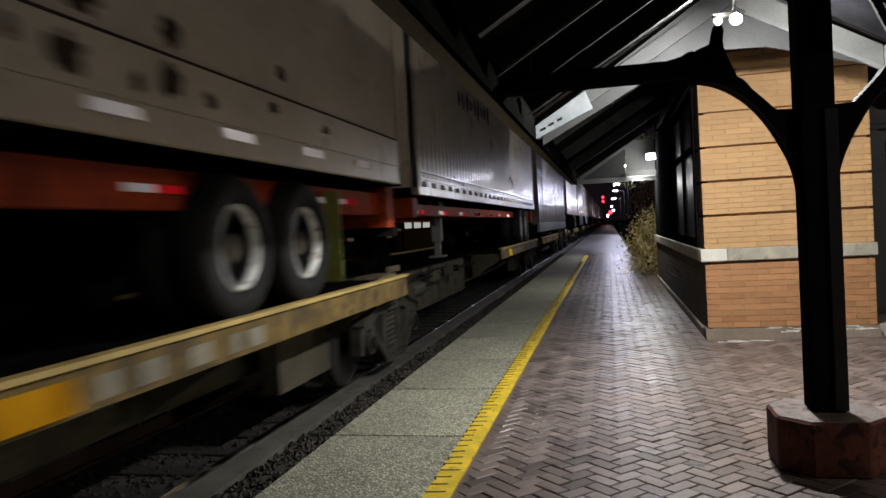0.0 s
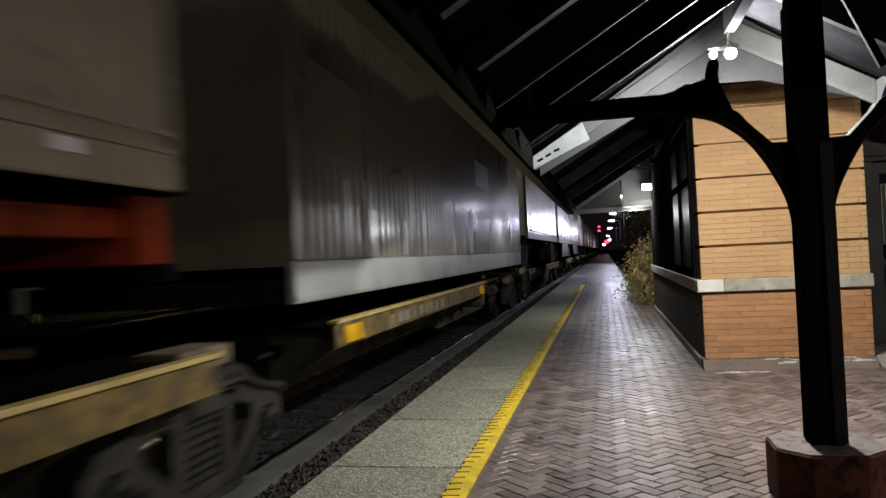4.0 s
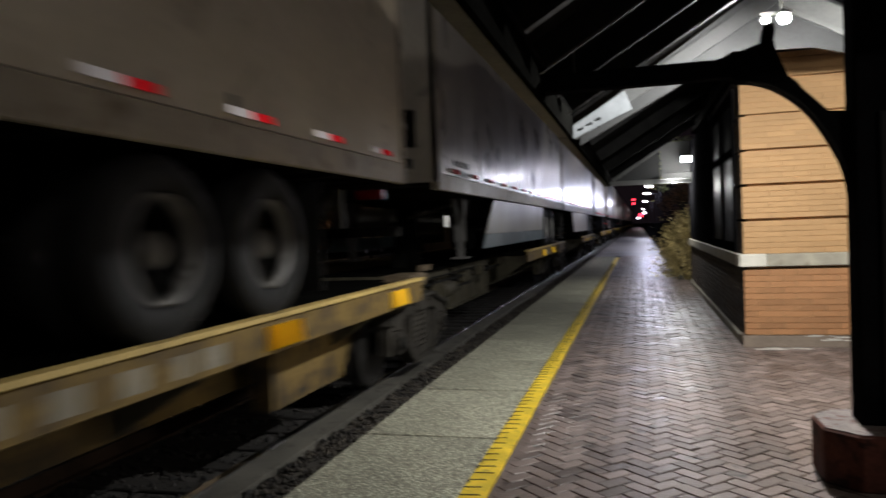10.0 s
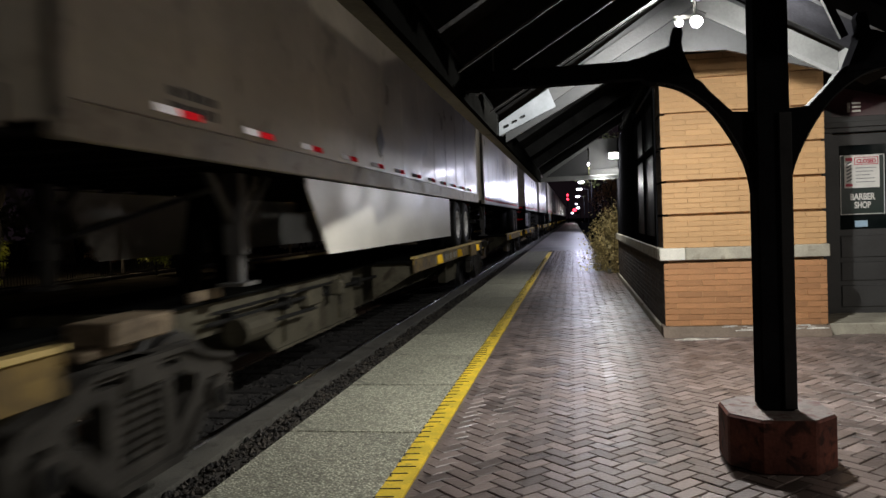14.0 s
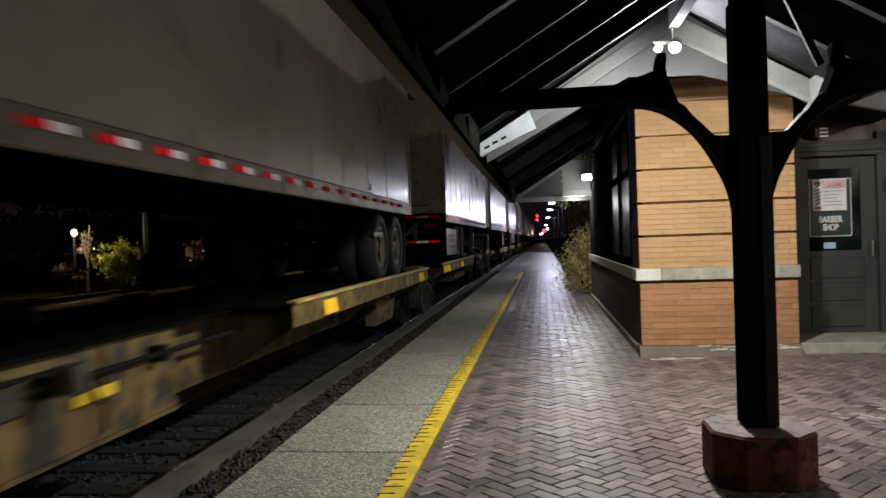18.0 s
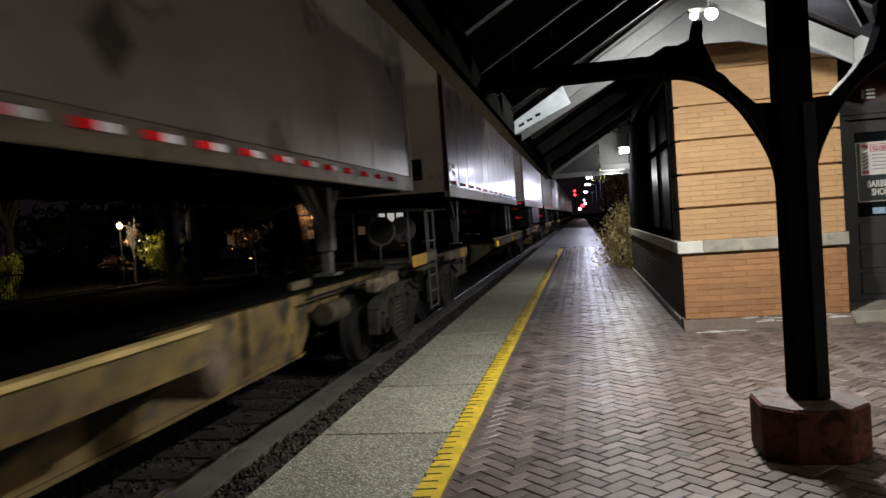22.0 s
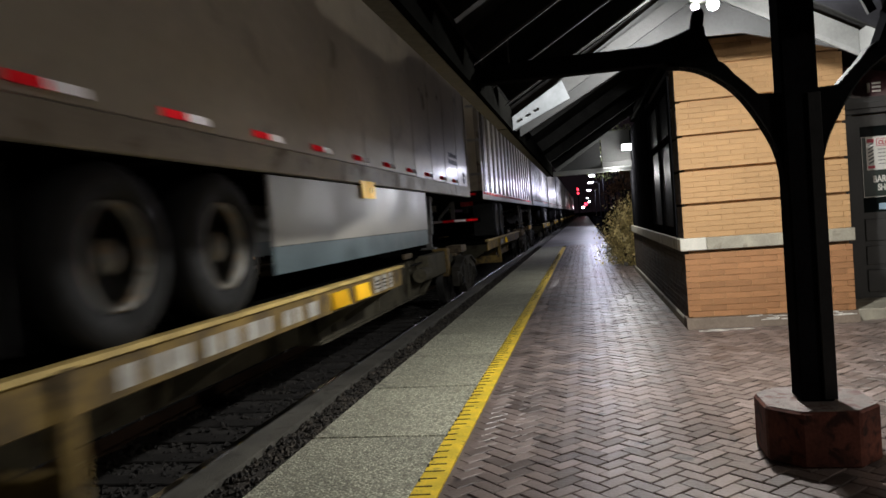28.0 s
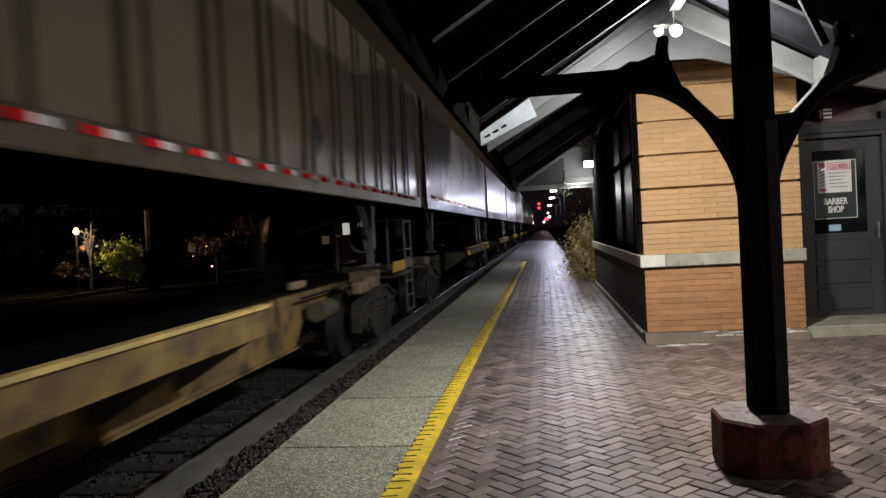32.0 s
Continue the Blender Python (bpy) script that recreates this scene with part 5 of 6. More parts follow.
        for s in (1, -1):
            low, cut = (0.46, 0.0) if blue else (0.28, 0.55)
            lean = 1.0 if a == 59.3 else 0.0
            edge = [(s0 - a + lean, zb - 0.02), (s1 - a, zb - 0.02), (s1 - a, low), (s0 - a + cut + 0.3 * lean, low)]
            part("side_skirt", prism(bmesh.new(), edge if lean else edge + [(s0 - a, zb - 0.1)], "x", s * (W - 0.035), s * (W - 0.015)), SKIRT_GREY if blue else SKIRT, th, "grey aerodynamic side skirt" if blue else "white aerodynamic side skirt")
            if blue:
                part("skirt_hem", prism(bmesh.new(), [(s0 - a + 0.3 * lean, 0.455), (s1 - a, 0.455), (s1 - a, 0.24), (s0 - a, 0.24)], "x", s * (W - 0.03), s * (W - 0.02)), BLUE_TRIM, th, "blue-grey flexible skirt hem")
        for y in np.arange(s0 + 1.2, s1, 1.4):
            part("skirt_bracket", boxes((0.7, W - 0.04, y - a, y - a + 0.05, zb - 0.3, zb - 0.02)), DARK_METAL, th)
    # writing too worn to read, and placards
    for y, z, w, h, m in marks:
        z -= 0.7
        rg = random.Random(int(100 * y + a))
        bars, n = [], max(1, int(h / 0.1))
        for k in range(n):
            yy, zz = y, z + h * k / n
            while yy < y + w - 0.03:
                ww = min(rg.uniform(0.05, 0.14), y + w - yy)
                bars.append((W - 0.013, W - 0.008, yy, yy + ww, zz, zz + h / n * rg.uniform(0.55, 0.8)))
                yy += ww + rg.uniform(0.02, 0.05)
        tagged(part("marking", boxes(*bars), m, th), "worn dark bars of lettering", kind="stuff")
    for k, (y, z, w, h) in enumerate(stains):
        part("rust_stain", blotch(y, z, w, h, W + 0.005 if look_ == "chassis" and not ribs and z + h / 2 < zb + 0.5 else W - 0.014, 31 * k + int(L * 10)), RUST, th, "ragged dark blotch for rust and logo print")
    if diamond is not None:
        bm = bmesh.new()
        prism(bm, [(diamond - 0.2, 1.63), (diamond, 1.41), (diamond + 0.2, 1.63), (diamond, 1.85)], "x", W - 0.012, W - 0.007)
        part("placard", bm, MARK_DARK, th, "dark diamond placard")
    MOVERS.append(th)
    return th


def container(a, b, label):
    L = b - a
    th = thing("shipping_container", label, "container", (TC, a, Z_DECK), group="trailers on the train")
    W, zb, zt = 1.3, 0.25, 4.0
    pts = corrugated(W - 0.012, 0.15, L - 0.15, 0.2, 0.022)
    part("body", prism(bmesh.new(), pts + [(-W + 0.02, L - 0.15), (-W + 0.02, 0.15)], "z", zb + 0.34, zt - 0.1), TRAILER_DARK, th)
    for s in (1, -1):
        part("bottom_rail", boxes((s * (W - 0.08), s * W, 0.0, L, zb, zb + 0.34), bevel=0.012), RAIL_BLUE, th, "pale blue-grey bottom rail")
        part("rail_lip", boxes((s * (W - 0.02), s * (W + 0.008), 0.0, L, zb + 0.03, zb + 0.05)), RAIL_BLUE, th)
        part("top_rail", boxes((s * (W - 0.08), s * W, 0.0, L, zt - 0.12, zt), bevel=0.01), TRAILER_DARK, th)
        for y in (0, 1.9, L - 2.05, L - 0.15):
            part("corner_post", boxes((s * (W - 0.12), s * (W + 0.003), y, y + 0.15, zb + 0.34, zt - 0.12), bevel=0.012), TRAILER_DARK, th)
    for y in (0.0, L - 0.05):
        part("end_wall", boxes((-W + 0.1, W - 0.1, y, y + 0.05, zb + 0.3, zt - 0.1)), TRAILER_DARK, th)
    part("floor_frame", boxes((-W + 0.09, W - 0.09, 0.05, L - 0.05, zb, zb + 0.2)), DARK_METAL, th)
    rg = random.Random(8)
    for k in range(26):
        y, h = rg.uniform(0.3, L - 0.5), rg.uniform(0.3, 1.0)
        part("streak", boxes((W - 0.0115, W - 0.009, y, y + rg.uniform(0.04, 0.18), zb + 0.36, zb + 0.36 + h)), STREAK, th, "pale rain streak")
    for y0, y1, z0, z1 in ((0.5, 2.2, 2.3, 2.5), (8.5, 10.2, 1.9, 2.4)):
        part("marking", boxes((W - 0.011, W - 0.006, y0, y1, z0, z1)), MARK_DARK, th, "worn dark lettering block")
    MOVERS.append(th)


# reflectors that are left on each platform, by its near end, along the train
REFLECTORS = {0.2: (2.3,), 16.16: (17.35,), 26.4: (26.6, 33.9), 50.4: (55.0, 57.39), 66.25: (68.74, 70.78), 82.0: (83.86, 86.2, 89.08), 97.9: (98.8, 104.77), 108.2: (108.25, 108.85, 111.9), 131.2: (131.45, 136.0), 143.0: (148.7, 149.4), 159.8: (163.7,)}
# platforms with their white numbering, by its near and far end
NUMBERED = {143.0: (145.6, 148.3), 159.8: (162.3, 163.5), 97.9: (103.5, 104.3), 66.25: (69.4, 70.0)}


def spine_car(a, b, p0, p1, sill, joint=None, near_end=False, far_end=False):
    """One unit of an articulated spine car: hollow sill, wheel platform with side plate, brackets and hitch."""
    th = thing("spine_car", "weathered yellow spine railcar unit with a trailer wheel platform", "railcar", (TC, a, 0), group="railcars of the train")
    L, q0, q1 = b - a, p0 - a, p1 - a
    bm = bmesh.new()
    w0, w1 = q0 - 0.9, q1 - 1.2
    t0, t1 = (2.9, 3.3) if far_end else (1.7, 2.2)
    if w0 > 2.6:
        part("centre_sill", prism(bm, [(0.0, 0.62), (0.0, 0.9), (w0, 0.9), (w0, 0.25), (2.2, 0.25), (1.7, 0.6)], "x", -0.6, 0.6), sill, th)
    if w1 < L - 2.6:
        part("sill_neck", prism(bmesh.new(), [(w1, 0.25), (w1, 0.9), (L, 0.9), (L, 0.62), (L - t0, 0.6), (L - t1, 0.25)], "x", -0.6, 0.6), sill, th)
    else:
        part("sill_neck", prism(bmesh.new(), [(w1, 0.6), (w1, 0.9), (L, 0.9), (L, 0.62)], "x", -0.6, 0.6), sill, th)
    if w1 >= L - 2.6:
        part("end_skirt", prism(bmesh.new(), [(q1 - 2.4, 0.735), (q1 - 0.68, 0.735), (q1 - 0.72, 0.5), (q1 - 1.05, 0.12), (q1 - 2.4, 0.12)], "x", 0.605, 0.78), sill, th, "sloping sill end under the platform")
    w0, w1 = max(w0, 1.9), min(w1, L - t0)
    # sill drawn in under the platform so that its side falls into shade
    part("sill_waist", boxes((-0.36, 0.36, w0, w1, 0.25, 0.9)), sill, th)
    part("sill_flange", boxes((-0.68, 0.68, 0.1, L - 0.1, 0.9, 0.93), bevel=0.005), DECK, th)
    for y0, y1 in ((2.2, w0), (w1, L - t1)):
        if y1 - y0 > 0.3:
            part("sill_foot", boxes((-0.63, 0.63, y0, y1, 0.22, 0.25)), sill, th)
    bm = bmesh.new()
    for y in (y for y in np.arange(2.4, L - t1, 1.9) if not w0 < y < w1):
        box(bm, 0.6, 0.64, y, y + 0.05, 0.3, 0.9)
    tagged(part("sill_rib", bm, sill, th), kind="stuff")
    part("train_pipe", rod(bmesh.new(), (0.68, 0.6, 0.72), (0.68, q0, 0.72), 0.022, 8), DARK_METAL, th)
    bm = bmesh.new()
    for y in np.arange(1.0, max(1.1, q0 - 0.4), 1.3):
        box(bm, 0.6, 0.72, y, y + 0.1, 0.66, 0.78)
    tagged(part("pipe_clip", bm, DARK_METAL, th), kind="stuff")
    # wheel platform
    for s in (1, -1):
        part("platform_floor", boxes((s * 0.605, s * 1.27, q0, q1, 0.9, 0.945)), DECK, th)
        part("side_plate", boxes((s * 1.27, s * 1.3, q0, q1, 0.745, 0.965), bevel=0.006), CAR_YELLOW, th, "weathered yellow side plate")
        part("side_lip", boxes((s * 1.24, s * 1.33, q0, q1, 0.966, 0.998), bevel=0.004), LIP, th)
        for y in (q0 + 0.15, (q0 + q1) / 2, q1 - 1.2, q1 - 0.2):
            part("side_bracket", prism(bmesh.new(), [(s * 0.6, 0.35), (s * 1.26, 0.745), (s * 1.26, 0.9), (s * 0.6, 0.9)], "y", y - 0.05, y + 0.05), CAR_GREY, th)
    if p0 in (66.25, 82.0):
        part("end_pocket", boxes((1.3, 1.36, q1 - 2.15, q1 - 1.25, 0.7, 0.96), bevel=0.01), CAR_YELLOW, th)
    if p0 in (26.4, 108.2):
        part("air_reservoir", turned(bmesh.new(), [(0.6, 0.0), (0.6, 0.19), (1.14, 0.19), (1.2, 0.15), (1.22, 0.0)], 18, Matrix.Translation((0, q1 + 0.32, 0.66))), BEARING, th, "tan air reservoir drum", smooth=False)
    for at in REFLECTORS.get(p0, (p0 + 0.1, p1 - 0.6, p1 - 3.4)):
        prismatic("side_reflector", "y", (1.306, at - a, 0.775), 0.48, 0.15, REFLECT_YELLOW, th, "yellow reflector plate")
    rng = random.Random(int(a * 10))
    y, y_end = (NUMBERED[p0][0] - a, NUMBERED[p0][1] - a) if p0 in NUMBERED else (q0 + 1.7, q1 - 3.8)
    while y < y_end:
        w = rng.uniform(0.1, 0.24)
        part("marking", boxes((1.301, 1.304, y, y + w, 0.785, 0.905)), MARK_WHITE if p0 > 140 and p0 in NUMBERED else MARK_PALE, th)
        y += w + rng.uniform(0.05, 0.25)
    if joint:
        yj = joint - a
        part("joint_bracket", boxes((1.26, 1.34, yj - 0.06, yj + 0.06, 0.3, 0.98), (0.6, 1.26, yj - 0.05, yj + 0.05, 0.3, 0.5), bevel=0.008), CAR_YELLOW, th)
    # hitch for the kingpin
    yh = 2.0 if (q0 > 4) else L - 2.0
    for d_ in (-1, 1):
        part("hitch_leg", beam(bmesh.new(), (0, yh + d_ * 0.42, 0.93), (0, yh + d_ * 0.1, 1.9), 0.2, 0.07, up=(0, 1, 0)), DECK, th)
    if joint == 145.2:
        part("end_casting", boxes((0.605, 0.86, L - 2.6, L - 1.0, 0.5, 0.93), bevel=0.02), CAR_GREY, th, "grimy ochre end casting")
        part("end_post", boxes((0.6, 0.9, L - 1.0, L - 0.7, 0.42, 0.98), bevel=0.02), CAR_YELLOW, th, "yellow post at the car end")
        part("end_strut", beam(bmesh.new(), (0.66, L - 2.4, 0.26), (0.66, L - 1.6, 0.5), 0.08, 0.08), CAR_GREY, th)
    part("hitch_plate", boxes((-0.5, 0.5, yh - 0.45, yh + 0.45, 1.9, 1.97), bevel=0.01), DECK, th)
    part("brake_cylinder", rod(bmesh.new(), (0.8, yh - 1.1, 0.62), (0.8, yh - 0.5, 0.62), 0.12, 14), CAR_GREY, th)
    part("brake_rod", rod(bmesh.new(), (0.8, yh - 0.5, 0.62), (0.8, yh + 0.9, 0.6), 0.02, 8), DARK_METAL, th)
    part("air_pipe", rod(rod(bmesh.new(), (0.74, yh - 1.4, 0.82), (0.74, yh + 1.9, 0.82), 0.016, 6), (0.74, yh + 1.9, 0.82), (0.66, yh + 2.2, 0.5), 0.016, 6), DARK_METAL, th)
    part("valve", boxes((0.7, 0.86, yh + 1.65, yh + 1.8, 0.66, 0.84), bevel=0.02), CAR_GREY, th)
    part("tie_plate", boxes((0.64, 0.7, yh - 1.6, yh - 1.1, 0.935, 1.02), bevel=0.01), BEARING, th, "scuffed pale tie-down plate")
    part("brake_box", boxes((0.605, 0.72, yh + 0.9, yh + 1.4, 0.6, 0.82), bevel=0.02), CAR_GREY, th)
    for end, y, d in ((near_end, 0.0, -1), (far_end, L, 1)):
        if not end:
            continue
        part("end_platform", boxes((-1.28, 1.28, y - 0.1, y + d * 0.75, 0.84, 0.9), bevel=0.008), CAR_GREY, th)
        n0, n1, m0, m1, zp = (-0.75, 0.12, 0.14, 0.85, 0.93) if d > 0 else (-0.25, -1.06, -0.02, 1.0, 0.84)
        part("end_plate", boxes((1.27, 1.3, y + d * n0, y + d * n1, zp, zp + 0.16), bevel=0.005), BEARING if a == 44.3 else END_YELLOW, th, "dusty tan plate at the car end" if a == 44.3 else "orange-yellow plate at the car end")
        part("end_step", boxes((1.22, 1.3, y + d * m0, y + d * m1, zp + 0.02, zp + 0.16), bevel=0.005), BEARING, th)
        part("bearing_end", boxes((0.95, 1.11, y + d * -2.05, y + d * -1.5, 0.72, 0.89), bevel=0.03), BEARING, th, "tan casting over the bogie")
        part("bearing_end", boxes((0.95, 1.11, y + d * -1.4, y + d * -0.9, 0.74, 0.92), bevel=0.03), BEARING, th)
        if end != 2:
            y0, y1 = y + d * 0.45, y + d * 1.02
            lad = part("ladder", rod(bmesh.new(), (1.24, y0, 0.2), (1.24, y0, 1.75), 0.018, 8), DARK_RAIL, th, "grey steel end ladder")
            part("stile", rod(bmesh.new(), (1.24, y1, 0.2), (1.24, y1, 1.75), 0.018, 8), DARK_RAIL, lad)
            for z in (0.23, 0.47, 0.71, 1.25, 1.72):
                part("rung", rod(bmesh.new(), (1.24, y0, z), (1.24, y1, z), 0.014, 8), DARK_RAIL, lad)
        er = part("end_rail", rod(bmesh.new(), (-0.9, y + d * 0.7, 1.8), (1.24, y + d * 0.7, 1.75), 0.018, 8), DARK_RAIL, th)
        for x in (-0.9, 0.0, 0.9):
            part("rail_post", rod(bmesh.new(), (x, y + d * 0.7, 0.9), (x, y + d * 0.7, 1.8), 0.018, 8), DARK_RAIL, er)
        wheel = bmesh.new()
        turned(wheel, [(-0.012, 0.2), (-0.012, 0.235), (0.012, 0.235), (0.012, 0.2), (-0.012, 0.2)], 20, Matrix.Translation((0.45, y + d * 0.72, 1.45)) @ pose(0, 0, 0, 0, 0, 90))
        hw = part("brake_wheel", wheel, DARK_RAIL, th, "steel hand brake wheel")
        for k in range(3):
            c = Vector((0.45, y + d * 0.72, 1.45))
            e = Vector((math.cos(1.05 * k), 0, math.sin(1.05 * k))) * 0.21
            part("spoke", rod(bmesh.new(), c - e, c + e, 0.012, 6), DARK_RAIL, hw)
        part("coupler", boxes((-0.12, 0.12, y, y + d * 1.5, 0.55, 0.8), (-0.2, 0.2, y + d * 1.1, y + d * 1.5, 0.48, 0.86), bevel=0.02), DARK_METAL, th)
        part("brake_hose", rod(bmesh.new(), (0.4, y + d * 0.4, 0.6), (0.3, y + d * 1.3, 0.25), 0.03, 8), TYRE, th)
    MOVERS.append(th)


def pierced(outer, holes, lo, hi):
    """A cast plate in the y-z plane with holes through it, from x = lo to hi."""
    bm = bmesh.new()
    edges = []
    for ring in [outer] + holes:
        vs = [bm.verts.new((lo, y, z)) for y, z in ring]
        edges += [bm.edges.new((vs[k], vs[(k + 1) % len(vs)])) for k in range(len(vs))]
    faces = [g for g in bmesh.ops.triangle_fill(bm, use_beauty=True, edges=edges)["geom"] if isinstance(g, bmesh.types.BMFace)]
    up = bmesh.ops.extrude_face_region(bm, geom=faces)["geom"]
    for v in up:
        if isinstance(v, bmesh.types.BMVert):
            v.co.x = hi
    bmesh.ops.recalc_face_normals(bm, faces=bm.faces)
    return bm


WHEEL_R = 0.46


def bogie(s, joint=True):
    th = thing("rail_bogie", "dusty cast-steel railcar bogie with coil springs and two wheelsets", "bogie", (TC, s, RAIL_TOP), group="bogies of the train")
    half = [(0.0, 0.9), (0.5, 0.9), (0.78, 0.8), (1.08, 0.74), (1.13, 0.68), (1.13, 0.36), (1.05, 0.34), (1.02, 0.54), (0.96, 0.6), (0.82, 0.6), (0.76, 0.54), (0.74, 0.42), (0.68, 0.4), (0.4, 0.17), (0.0, 0.14)]
    outer = half + [(-y, z) for y, z in half[-2:0:-1]]
    holes = [[(-0.23, 0.28), (-0.23, 0.7), (0.23, 0.7), (0.23, 0.28)]]
    for d in (1, -1):
        holes.append([(d * y, z) for y, z in ((0.36, 0.36), (0.35, 0.68), (0.42, 0.73), (0.66, 0.66), (0.64, 0.56))])
        holes.append([(d * y, z) for y, z in ((0.1, 0.78), (0.1, 0.82), (0.44, 0.82), (0.44, 0.78))])
    for x, d in ((1.0, 1), (-1.0, -1)):
        fr = part("side_frame", pierced(outer, holes, x - 0.06, x + 0.06), BOGIE_STEEL, th)
        bm = bmesh.new()
        for (y0, z0), (y1, z1) in zip(half[:4], half[1:5]):
            for e in (1, -1):
                beam(bm, (x + d * 0.05, e * y0, z0 - 0.02), (x + d * 0.05, e * y1, z1 - 0.02), 0.12, 0.035)
        part("frame_flange", bm, BOGIE_STEEL, fr)
        bm = bmesh.new()
        for e in (1, -1):
            beam(bm, (x + d * 0.05, e * 0.4, 0.19), (x + d * 0.05, e * 0.7, 0.43), 0.12, 0.035)
        beam(bm, (x + d * 0.05, -0.4, 0.18), (x + d * 0.05, 0.4, 0.18), 0.12, 0.05)
        part("spring_seat", bm, BOGIE_STEEL, fr)
        for y in (-0.89, 0.89):
            part("axle_box", rod(bmesh.new(), (x, y, WHEEL_R), (x + d * 0.11, y, WHEEL_R), 0.12, 14), BOGIE_STEEL, fr)
            part("axle_cap", rod(bmesh.new(), (x + d * 0.111, y, WHEEL_R), (x + d * 0.135, y, WHEEL_R), 0.075, 10), WHEEL_DARK, fr)
        for y in (-0.14, 0.0, 0.14):
            prof = [(0.03 * k, 0.066 if k % 2 else 0.046) for k in range(15)]
            part("spring", turned(bmesh.new(), prof, 12, Matrix.Translation((x, y, 0.28)) @ pose(0, 0, 0, 0, -90, 0)), BOGIE_STEEL, th)
        if joint:
            part("bearing_block", boxes((d * 0.66, d * 1.0, -0.15, 0.5, 0.98, 1.13), (d * 0.72, d * 0.9, -0.3, 0.2, 0.92, 0.98), bevel=0.015), BEARING, th, "tan painted bearing block")
        part("brake_lever", beam(bmesh.new(), (d * 0.84, -0.55, 0.95), (d * 0.86, -1.3, 1.0), 0.03, 0.05), BOGIE_STEEL, th)
    part("bolster", boxes((-1.1, 1.1, -0.19, 0.19, 0.71, 0.9), bevel=0.02), BOGIE_STEEL, th)
    for y in (-0.89, 0.89):
        ws = part("wheelset", rod(bmesh.new(), (-0.7, 0, 0), (0.7, 0, 0), 0.08, 12), WHEEL_DARK, th, "shade-dark steel wheelset with bright treads")
        for x, d in ((0.74, 1), (-0.74, -1)):
            m = Matrix.Translation((x, 0, 0)) @ pose(0, 0, 0, 0, 0, 0 if d > 0 else 180)
            k = WHEEL_R / 0.42
            part("wheel", turned(bmesh.new(), [(-0.06, 0.1), (-0.06, 0.36 * k), (0.05, 0.36 * k), (0.02, 0.33 * k), (0.01, 0.17), (0.05, 0.12), (0.07, 0.0)], 32, m), WHEEL_DARK, ws)
            part("tread", turned(bmesh.new(), [(-0.07, 0.36 * k), (-0.095, 0.452 * k), (-0.065, 0.452 * k), (-0.06, 0.42 * k), (0.045, 0.415 * k), (0.047, 0.395 * k), (0.045, 0.36 * k)], 32, m), WHEEL_STEEL, ws, "bright worn wheel tread")
        ws.location = (0, y, WHEEL_R)
        marks_ = bmesh.new()
        for x in (0.76, -0.76):
            for k in range(3):
                a = 2.09 * k
                rod(marks_, (x, 0.25 * math.cos(a), 0.25 * math.sin(a)), (x + 0.012, 0.25 * math.cos(a), 0.25 * math.sin(a)), 0.035, 10)
        part("web_boss", marks_, WHEEL_DARK, ws)
        ROLLERS.append(ws)
    MOVERS.append(th)


DK = MARK_DARK
A_STAINS = [(8.5, 1.46, 0.3, 0.22), (9.4, 1.42, 0.2, 0.14), (10.45, 1.48, 0.14, 0.16), (10.78, 1.44, 0.32, 0.24), (11.3, 1.4, 0.12, 0.14), (11.6, 1.47, 0.3, 0.24), (12.02, 1.41, 0.16, 0.14), (12.9, 1.5, 0.16, 0.1), (13.9, 1.46, 0.22, 0.1), (11.66, 1.74, 0.26, 0.24), (10.9, 1.73, 0.34, 0.2), (13.1, 1.8, 0.2, 0.14)]
trailer(-7.9, 8.3, (4.47, 5.57), "chassis", TRAILER_WHITE, "dirty white container with rust stains on an orange-red road chassis", stains=A_STAINS, marks=((14.4, 2.2, 0.2, 0.1, DK), (14.7, 2.2, 0.12, 0.1, DK), (14.9, 2.2, 0.3, 0.1, DK)))
# row of blotches standing for an unreadable dark logo, drawn as stains
B_LOGO = [(3.1 + 0.38 * k, 2.75 + 0.012 * k, 0.36, 0.3 + 0.1 * (k % 3)) for k in range(9)]
trailer(9.1, 24.1, (20.52, 21.63), "chassis", TRAILER_WHITE, "stained white corrugated container on an orange-red road chassis", ribs=True, stains=B_LOGO + [(9.3 + 0.16 * k, 1.72 - 0.04 * k, 0.15 - 0.01 * k, 0.16 + 0.08 * (k % 2)) for k in range(4)], marks=((2.3, 2.0, 0.2, 0.1, DK), (2.6, 1.98, 0.3, 0.08, DK), (3.0, 1.95, 0.15, 0.1, DK)))
container(25.6, 41.15, "olive-grey corrugated container with a pale blue-grey bottom rail")
trailer(43.5, 58.0, (54.08, 55.2), "smooth", TRAILER_WHITE, "grubby white semi trailer with red and white tape", rim=DARK_RIM, diamond=7.5, marks=((0.9, 2.0, 0.8, 0.2, DK), (0.8, 2.5, 0.5, 0.12, DK), (11.2, 1.85, 0.15, 0.3, DK)))
part("amber_marker", boxes((1.27, 1.302, 7.1, 7.34, 0.885, 0.945), bevel=0.004), END_YELLOW, MOVERS[-1], "amber marker plate under the rail")
part("marker_stem", boxes((1.2, 1.26, 7.2, 7.24, 0.9, 1.03)), DARK_METAL, MOVERS[-1])
trailer(59.3, 73.9, (70.0, 71.25), "smooth", TRAILER_GREY, "grey semi trailer with a white skirt and blue-grey hem", skirt=(61.8, 69.1, True), tape_y=0.47, diamond=8.2, marks=((0.8, 1.95, 0.9, 0.25, DK),))
nose = MOVERS[-1]
